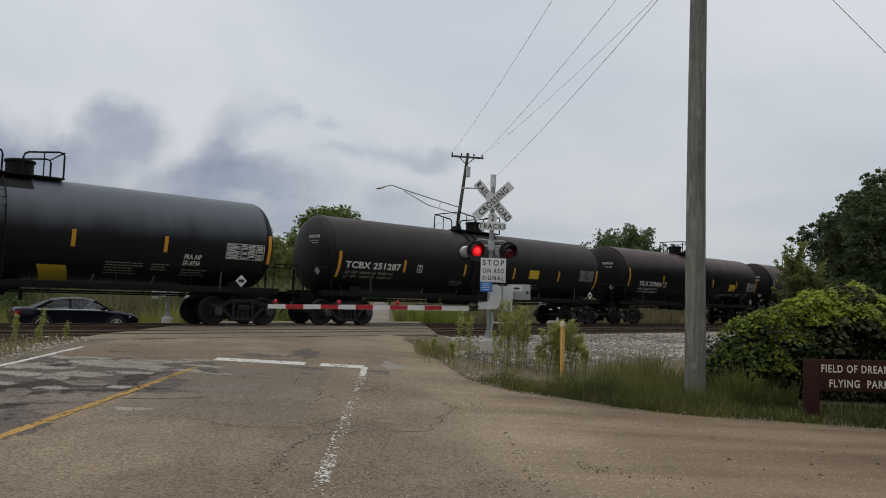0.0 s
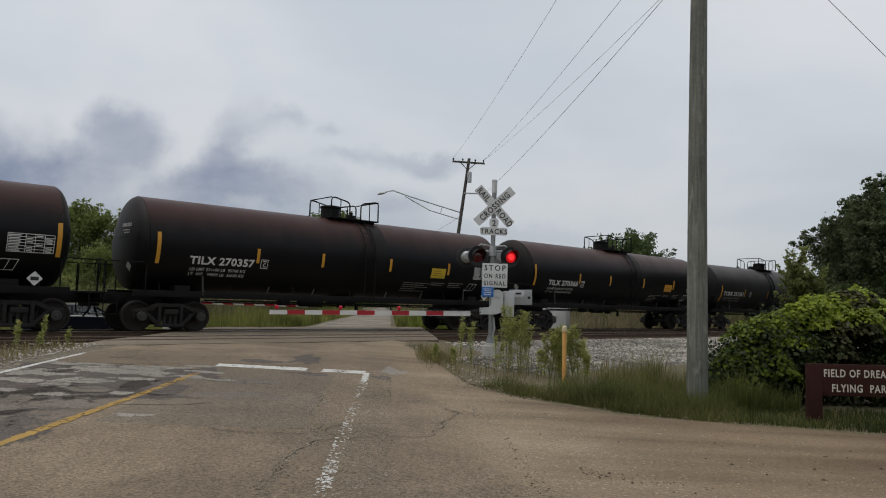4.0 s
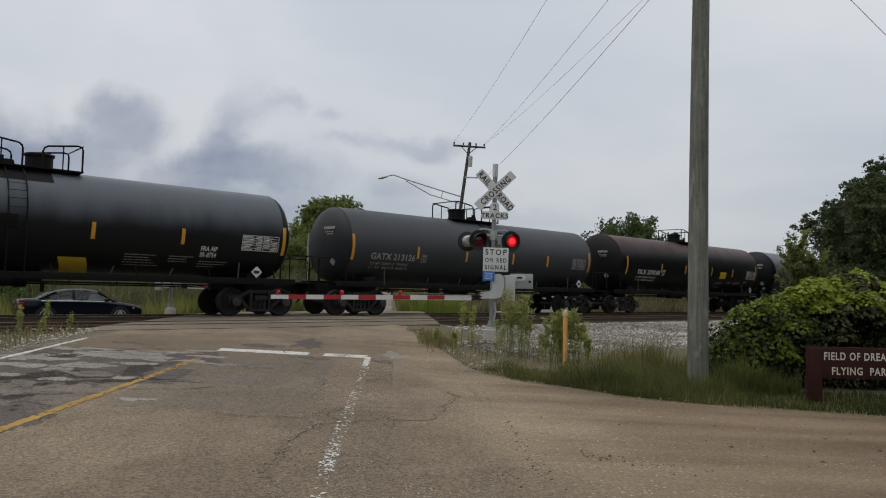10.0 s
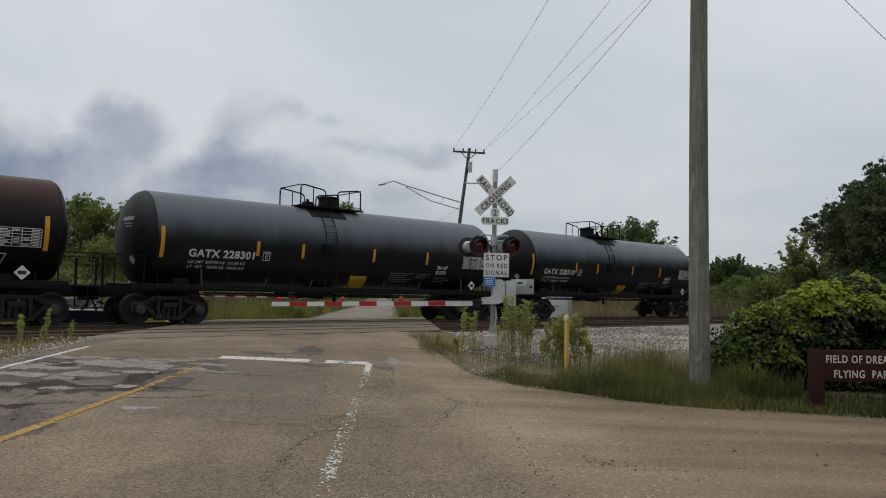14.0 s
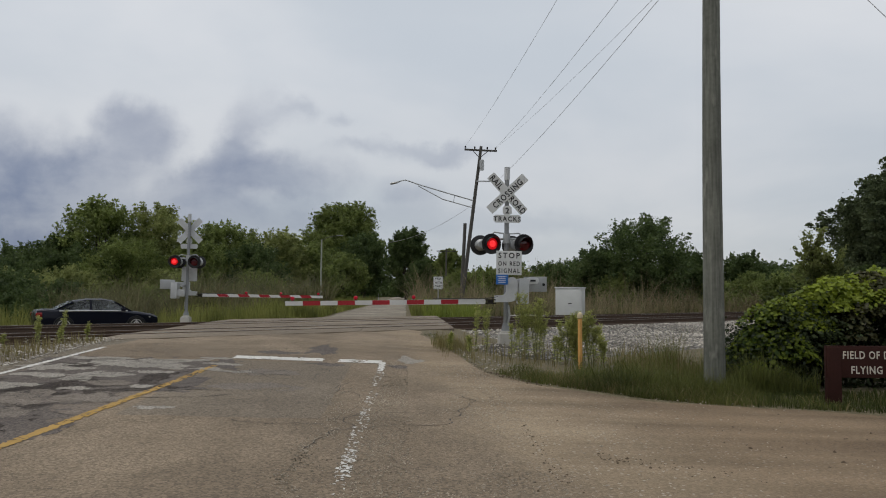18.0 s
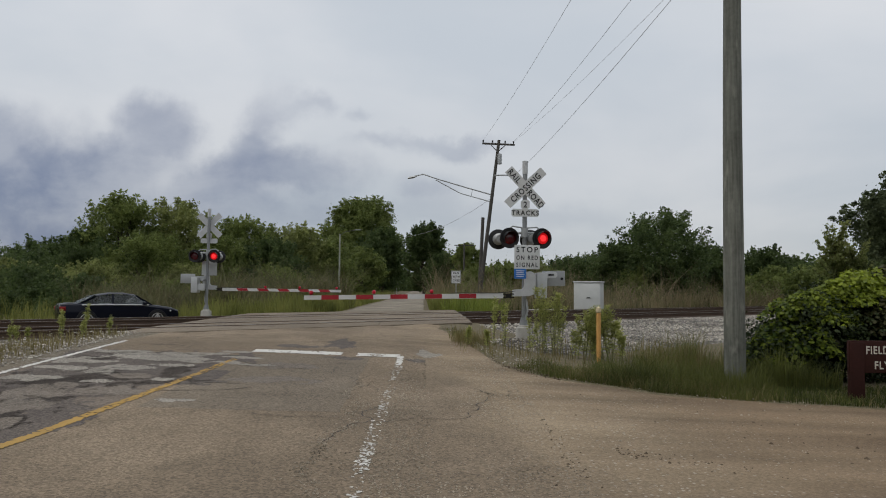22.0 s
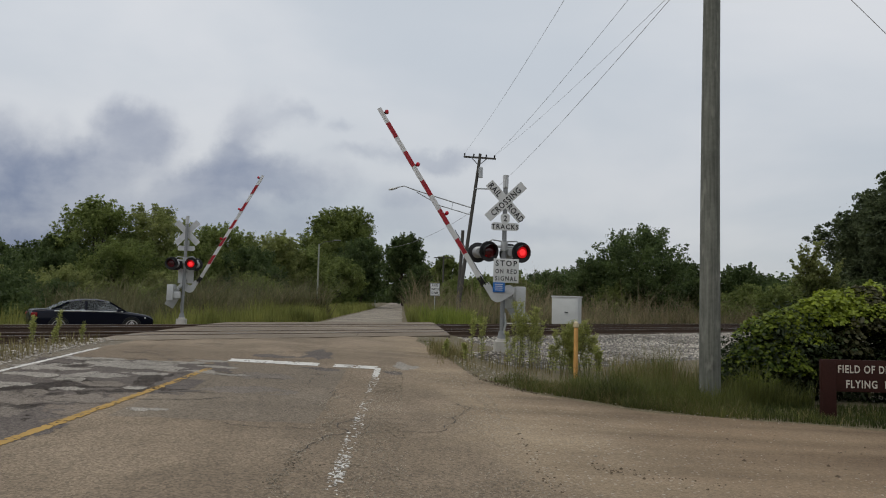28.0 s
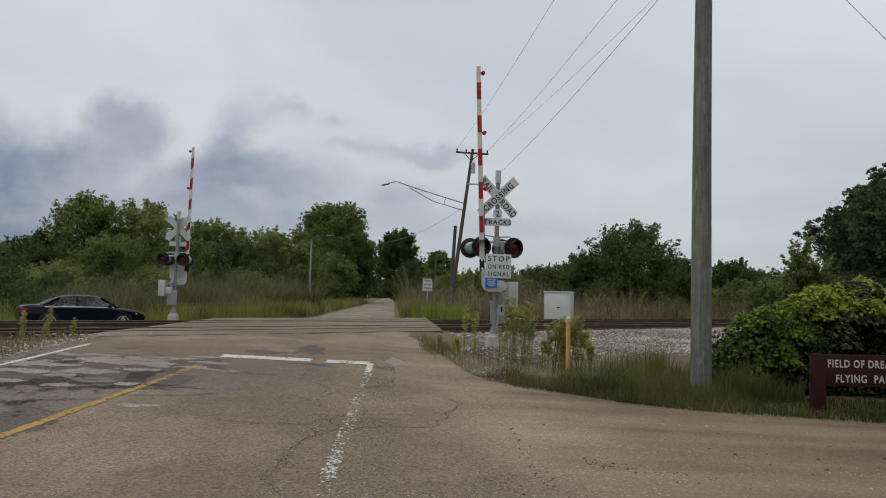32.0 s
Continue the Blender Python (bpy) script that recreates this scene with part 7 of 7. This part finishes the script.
# reeds and rough growth beyond the tracks
def beyond(n0, n1, s0, s1, gap=True):
    def place(rng):
        s, n = rng.uniform(s0, s1), n0 + (n1 - n0) * rng.random() ** 1.3
        p = track_xy(s, n)
        l = p.dot(R_L)
        a = p.dot(R_A)
        if gap and far_left(a) - .35 < l < .45 or s0 == 26 and l < .5:
            return None
        low = .3 if .4 < l < 3.3 and a < 47 else 2.0
        return (p.x, p.y, ground_z(p.x, p.y) - .05, min(low, max(.35, .85 + 1.1 * noise.noise((p.x * .32, p.y * .32, 6)) + .5 * noise.noise((p.x * 1.3, p.y * 1.3, 2)))))
    return place


blades("reeds", 22000, beyond(29.5, 48, 26, 95), (.9, 3.0), .016, REED, "tall dry reeds beyond the tracks", 21, 1.0)
blades("reeds", 12000, beyond(29.5, 46, 26, 95), (.6, 2.4), .018, LONG_GREEN, "green stalks among the reeds", 26, 1.0)
blades("reeds", 7000, beyond(28.5, 36, 24, 95), (.3, 1.0), .018, GRASS, "rough green growth at the foot of the bank", 22)
LONG = leaf_material("long_grass", (.10, .118, .03), (.33, .335, .095), .55, .45)
SCRUB = leaf_material("olive_scrub", (.06, .064, .03), (.215, .21, .1), .6, .4)
blades("tall_grass", 9000, beyond(36.2, 41, -14, 26), (.3, 1.1), .015, LONG, "green grass beyond the side road", 23, .5)
blades("scrub_growth", 15000, beyond(38.5, 52, 10, 24), (.8, 2.9), .022, SCRUB, "tall olive scrub before the trees", 27, 1.2)
blades("scrub_growth", 5000, beyond(38.5, 50, 10, 24), (.6, 2.4), .02, REED, "dry stalks among the scrub", 28, 1.1)
blades("tall_grass", 9000, beyond(28.0, 34, 11.5, 26), (.25, 1.1), .013, LONG, "green grass on the far bank", 24, .4)


def bright_clump(rng):
    x, y = .25 + .75 * rng.normal(), 36.5 + 1.2 * rng.normal()
    p = Vector((x, y, 0))
    return (x, y, ground_z(x, y) - .05) if .5 < p.dot(R_L) < 4 else None


blades("tall_grass", 2600, bright_clump, (.3, 1.25), .02, leaf_material("fresh_grass", (.10, .14, .025), (.30, .345, .07), .5, .5), "bright green clump at the road corner beyond the tracks", 33, .8)


def road_verge(rng):
    a = 36 + 70 * rng.random() ** 1.6
    l = .35 + abs(rng.normal()) * 1.1 if rng.random() < .4 else far_left(a) - .3 - abs(rng.normal()) * 1.5
    p = road_xy(a, l)
    return (p.x, p.y, ground_z(p.x, p.y))


blades("tall_grass", 11000, road_verge, (.3, 1.1), .016, LONG, "grass verges of the far road", 25, .4)

# trees round the place
LEAF_H = leaf_material("leaves_dusky", (.04, .056, .03), (.16, .195, .09), .6, .5)
TREES = [
    # x, y, height, width, leaves
    (-28.7, 58, 9.3, 6.9, LEAF_A), (-25.2, 61, 9.2, 6.4, LEAF_B), (-21.2, 66, 8.1, 7.0, LEAF_A), (-17.3, 70, 8.0, 6.6, LEAF_B), (-16.8, 110, 15.6, 11, LEAF_A), (-12.2, 100, 9.6, 7, LEAF_D), (-9.0, 140, 14.3, 8, LEAF_D),
    (-4.3, 120, 7.3, 7, LEAF_D), (-.4, 96, 8.0, 3.8, LEAF_A), (-31.5, 52, 4.2, 7, LEAF_D), (-29.0, 54.5, 5.0, 6, LEAF_D), (-24.5, 54, 6.0, 5.5, LEAF_A), (-21.4, 60, 6.3, 6, LEAF_A), (-17.4, 62, 5.8, 6, LEAF_D),
    (-14.9, 74, 6.8, 7, LEAF_A), (-13.6, 88, 6.2, 6, LEAF_A), (-36, 60, 5.2, 8, LEAF_D), (-33, 55, 5.3, 5.5, LEAF_D), (-30.5, 56, 6.2, 4.5, LEAF_D), (-33, 50, 3.4, 6, LEAF_B), (-27, 50.5, 3.4, 6, LEAF_B), (-21, 53, 3.2, 6, LEAF_B), (-15.6, 58, 3.6, 5, LEAF_A),
    (16.7, 64, 8.7, 8.6, LEAF_D), (13.3, 66, 6.1, 5.2, LEAF_D), (21.4, 67, 6.0, 4.6, LEAF_D), (16.6, 120, 6.4, 11, LEAF_D), (23.1, 130, 7.5, 12, LEAF_D), (8.8, 100, 5.5, 7, LEAF_A), (4.6, 98, 5.3, 6, LEAF_A), (14.6, 62, 4.1, 4.2, LEAF_A),
    (30.0, 75, 6.4, 5.0, LEAF_D), (44, 100, 6.5, 6.5, LEAF_D), (28.8, 70, 4.1, 5, LEAF_A), (23.5, 66, 3.6, 5, LEAF_A), (28.9, 45, 9.9, 9.2, LEAF_H), (27.2, 45.5, 7.9, 4.4, LEAF_H), (33.5, 40, 10.5, 9, LEAF_H), (27, 42, 4.6, 5, LEAF_D), (24.5, 43, 3.2, 4.5, LEAF_D), (31, 42, 5.5, 6, LEAF_D), (28.9, 60, 3.9, 6, LEAF_A), (34, 72, 4.6, 8, LEAF_D), (1.2, 88, 4.6, 6, LEAF_A), (-24.5, 45, 2.3, 5, LEAF_D), (-29, 46, 3.0, 6, LEAF_D), (-19.5, 48.5, 2.2, 5, LEAF_A), (-25.5, 41.5, 1.7, 4, LEAF_D),
]
for k, (x, y, h, w, mt) in enumerate(TREES):
    h, w = h * 1.02, w * 1.04
    tree(x, y, h, w, mt, 300 + k, {LEAF_H: "dense dark tree", LEAF_A: "leafy green tree", LEAF_B: "pale green tree with open crown", LEAF_D: "dark green full-crowned tree"}[mt] + (" beyond the tracks" if h > 5 else " growing low as a thicket"),
         count=int((9000 + 420 * h * w) * (4.5 if mt == LEAF_H else 1)), leaf=.048 + .0008 * y, lobes=int(90 + 9 * h), low=.03 if h < 7 else .1, trunk=.05 + .02 * h)


# far woods along the horizon, one joined belt; unseen trees added all round
def far_woods():
    rng = np.random.default_rng(9)
    cs, ss = [], []
    for k in range(1500):
        a = rng.uniform(-180, 180)
        d = rng.uniform(150, 210) if abs(a) < 62 else rng.uniform(50, 80)
        x, y = d * math.sin(radians(a)), d * math.cos(radians(a))
        p = Vector((x, y, 0))
        if abs(p.dot(R_L) + 3.2) < 8 and y > 0 or abs(p.dot(E_N) - 21) < 9:
            continue
        hgt = rng.uniform(4.5, 8.5) if abs(a) < 62 else rng.uniform(7, 13)
        cs.append((x, y, hgt * rng.uniform(.25, .95)))
        ss.append(rng.uniform(2.2, 4.2))
    far_c, far_s = [], []
    for k in range(60):
        p = road_xy(rng.uniform(215, 240), rng.uniform(-20, 14))
        far_c.append((p.x, p.y, rng.uniform(.5, 7.5)))
        far_s.append(rng.uniform(2, 3.4))
    ahead = [abs(math.atan2(c[0], c[1])) < radians(62) for c in cs]
    v1, f1 = leaf_cloud([c for c, k in zip(cs, ahead) if k] + far_c, [c for c, k in zip(ss, ahead) if k] + far_s, 90000, .5, rng)
    # outside the view: woods added to darken what the tanks reflect
    v2, f2 = leaf_cloud([c for c, k in zip(cs, ahead) if not k], [c for c, k in zip(ss, ahead) if not k], 45000, 1.25, rng)
    v, f = np.concatenate((v1, v2)), np.concatenate((f1, f2 + len(v1)))
    tagged(new("far_woods", np_mesh("far_woods", v, f, LEAF_D)), "distant dark green woods, with unseen woods added behind", kind="stuff")


far_woods()


# vine-covered mound beside the sign
def vine_mound():
    """Drapes of broad leaves hung over a dark mound, each drape lit on top and hollow below."""
    rng = np.random.default_rng(31)
    ob = thing("vine_bush", Matrix.Translation((0, 0, 0)), "big bush smothered in bright green vine leaves behind the sign", "bush")
    bulges = ((5.3, 12.7, .1, .5, .85), (5.85, 12.8, .1, .8, 1.45), (6.5, 12.95, .1, 1.0, 1.82), (7.4, 13.0, .1, 1.1, 1.88), (8.5, 13.0, .1, 1.2, 1.72), (9.6, 13.0, .1, 1.1, 1.5))
    sets = {VINE: ([], [], [0]), DUSK: ([], [], [0])}
    for k in range(230):
        x, y, z, r, h = bulges[int(rng.integers(0, len(bulges)))]
        a, e = rng.uniform(-math.pi, 0.4), math.asin(rng.uniform(.0, 1) ** .5)
        # low leaves thin out and mostly take the shade-darkened brown set
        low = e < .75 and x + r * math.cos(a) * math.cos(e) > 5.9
        if low and rng.random() < .55:
            continue
        c = np.array((x + r * math.cos(a) * math.cos(e), y + .75 * r * math.sin(a) * math.cos(e), z + h * math.sin(e)))
        s = rng.uniform(.1, .3) * (.75 if low else 1)
        n = int(1000 * s)
        d = rng.normal(size=(n, 3))
        d /= np.linalg.norm(d, axis=1)[:, None]
        d[:, 2] = np.abs(d[:, 2]) * .8 - .12
        q = c + d * s * (.75 + .45 * rng.random(n))[:, None] * np.array((1.25, 1, .8))
        q[:, 2] -= .4 * (np.hypot(q[:, 0] - c[0], q[:, 1] - c[1])) ** 2 / s
        nrm = d * .5 + rng.normal(size=(n, 3)) * .4 + np.array((0, -.25, .7))
        nrm /= np.linalg.norm(nrm, axis=1)[:, None]
        t = np.cross(nrm, rng.normal(size=(n, 3)))
        t /= np.linalg.norm(t, axis=1)[:, None]
        b = np.cross(nrm, t)
        ln = (.02 + .023 * rng.random(n))[:, None]
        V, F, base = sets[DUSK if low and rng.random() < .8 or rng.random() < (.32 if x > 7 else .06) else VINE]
        # a broad five-cornered leaf, folded along its rib
        V.append(np.stack((q - t * ln, q - t * ln * .3 - b * ln + nrm * ln * .2, q + t * ln * .6 - b * ln * .6 + nrm * ln * .12, q + t * ln * 1.15, q + t * ln * .6 + b * ln * .6 + nrm * ln * .12, q - t * ln * .3 + b * ln + nrm * ln * .2), 1).reshape(-1, 3))
        i = base[0] + np.arange(n) * 6
        F.append(np.concatenate((np.stack((i, i + 1, i + 2, i + 3), 1), np.stack((i, i + 3, i + 4, i + 5), 1))))
        base[0] += 6 * n
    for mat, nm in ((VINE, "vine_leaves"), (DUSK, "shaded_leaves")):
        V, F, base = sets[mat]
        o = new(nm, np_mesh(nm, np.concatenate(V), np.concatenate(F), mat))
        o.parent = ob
    # core of inner leaves, dark by colour to give the bush its shade
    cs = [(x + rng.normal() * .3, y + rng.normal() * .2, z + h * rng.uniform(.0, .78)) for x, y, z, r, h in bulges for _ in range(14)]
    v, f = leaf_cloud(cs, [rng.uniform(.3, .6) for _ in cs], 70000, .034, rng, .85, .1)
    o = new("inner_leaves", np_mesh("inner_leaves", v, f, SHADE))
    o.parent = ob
    for x, y, z, r, h in bulges:
        bm = B()
        pipe(bm, [(x, y, 0), (x + .1, y + .1, h * .5), (x - .05, y, h * .9)], [.04, .03, .012], 6)
        part("stem", bm, BARK, ob)


def sapling(x, y, h, seed):
    """Thin upswept twigs with small leaves."""
    rng = np.random.default_rng(seed)
    ob = thing("sapling", Matrix.Translation((x, y, 0)), "thin upswept sapling rising out of the vines", "sapling", "shrubs")
    bm = B()
    pipe(bm, [(0, 0, 0), (.02, 0, h * .5), (.05, 0, h * .8)], [.03, .022, .008], 6)
    P = []
    for k in range(60):
        z0 = h * rng.uniform(.5, .82)
        a, out = rng.random() * math.tau, rng.uniform(.12, .42)
        p0 = Vector((.03, 0, z0))
        p1 = p0 + Vector((math.cos(a) * out, math.sin(a) * out, rng.uniform(.25, .62) * h * .3))
        p1.z = min(p1.z, h)
        pipe(bm, [p0, p0.lerp(p1, .5) - Vector((0, 0, .03)), p1], [.006, .004, .0015], 4)
        for j in range(70):
            q = p0.lerp(p1, .15 + .85 * rng.random())
            P.append((q.x + rng.normal() * .02, q.y + rng.normal() * .02, q.z + rng.normal() * .02))
    part("twigs", bm, BARK, ob)
    v, f = leaf_cloud(P, [.02] * len(P), len(P), .03, rng)
    o = new("leaves", np_mesh("leaves", v, f, LEAF_B))
    o.parent = ob


vine_mound()
sapling(6.55, 13.3, 2.95, 77)
sapling(7.0, 13.5, 2.6, 78)


# ---- what moves ----
def flash_rows(first):
    """Poses of a lens unit: lit side out for about half of every 1.19 s until 30.4 s."""
    here = lambda d: pose(0, -.05, 0, 0, 0, d)
    on_at, off_at = (.88, 1.41) if first else (.265, .80)
    rows, k = [], -1
    rows = [(0, here(0 if first else 180))]
    t0 = on_at - 1.192
    while True:
        t_on, t_off = t0, min(t0 + off_at - on_at, 30.36)
        for t, a in ((t_on, 180), (t_on + .0334, 240), (t_on + .0667, 300), (t_on + .1, 360), (t_off, 360), (t_off + .0334, 420), (t_off + .0667, 480), (t_off + .1, 540)):
            if t > rows[-1][0] + .02 and t < 30.55:
                rows.append((t, here(a)))
        if t0 > 29.5:
            break
        t0 += 1.192
    rows.append((32.0, here(180)))
    return rows


def motions():
    for ob, s0 in train:
        rows = []
        for t in (0, .1, 4, 8, 12, 14, 14.5, 15.5, 16.5, 17.2, 18, 20, 24, 28, 31.9, 32):
            # the tail of the train passes a little slower
            lag = lerp_table(t, (0, 13.5, 14.5, 16.5, 17.0, 17.2, 18, 32), (0, 0, .2, .86, 1.2, 1.33, 1.8, 4.0))
            p = track_xy(s0 - SPEED * t + lag, FAR, HEAD)
            rows.append((t, pose(p.x, p.y, p.z, 0, 0, 41.2)))
        walk(ob, rows)
    for discs in (discs_near, discs_far):
        for disc, first, face in discs:
            walk(disc, flash_rows(first))
    near = ((0, -1.4), (25.1, -1.4), (25.2, -.3), (25.5, 8), (27.5, 50), (28.0, 57.5), (28.6, 66.5), (29.0, 72.2), (29.6, 82.2), (30.0, 86.8), (30.1, 87.3), (32, 87.3))
    walk(arm_near, [(t, pose(*PIVOT, 0, a, 0)) for t, a in near])
    far = ((0, 0), (25.0, 0), (25.1, 1), (25.5, 12), (27.5, 51), (28.0, 62), (28.5, 73), (29.0, 81), (29.5, 89), (29.7, 90), (30.1, 90), (32, 90))
    walk(arm_far, [(t, pose(PIVOT[0], PIVOT[1], PIVOT[2] + .08, 0, a, 0)) for t, a in far])


motions()
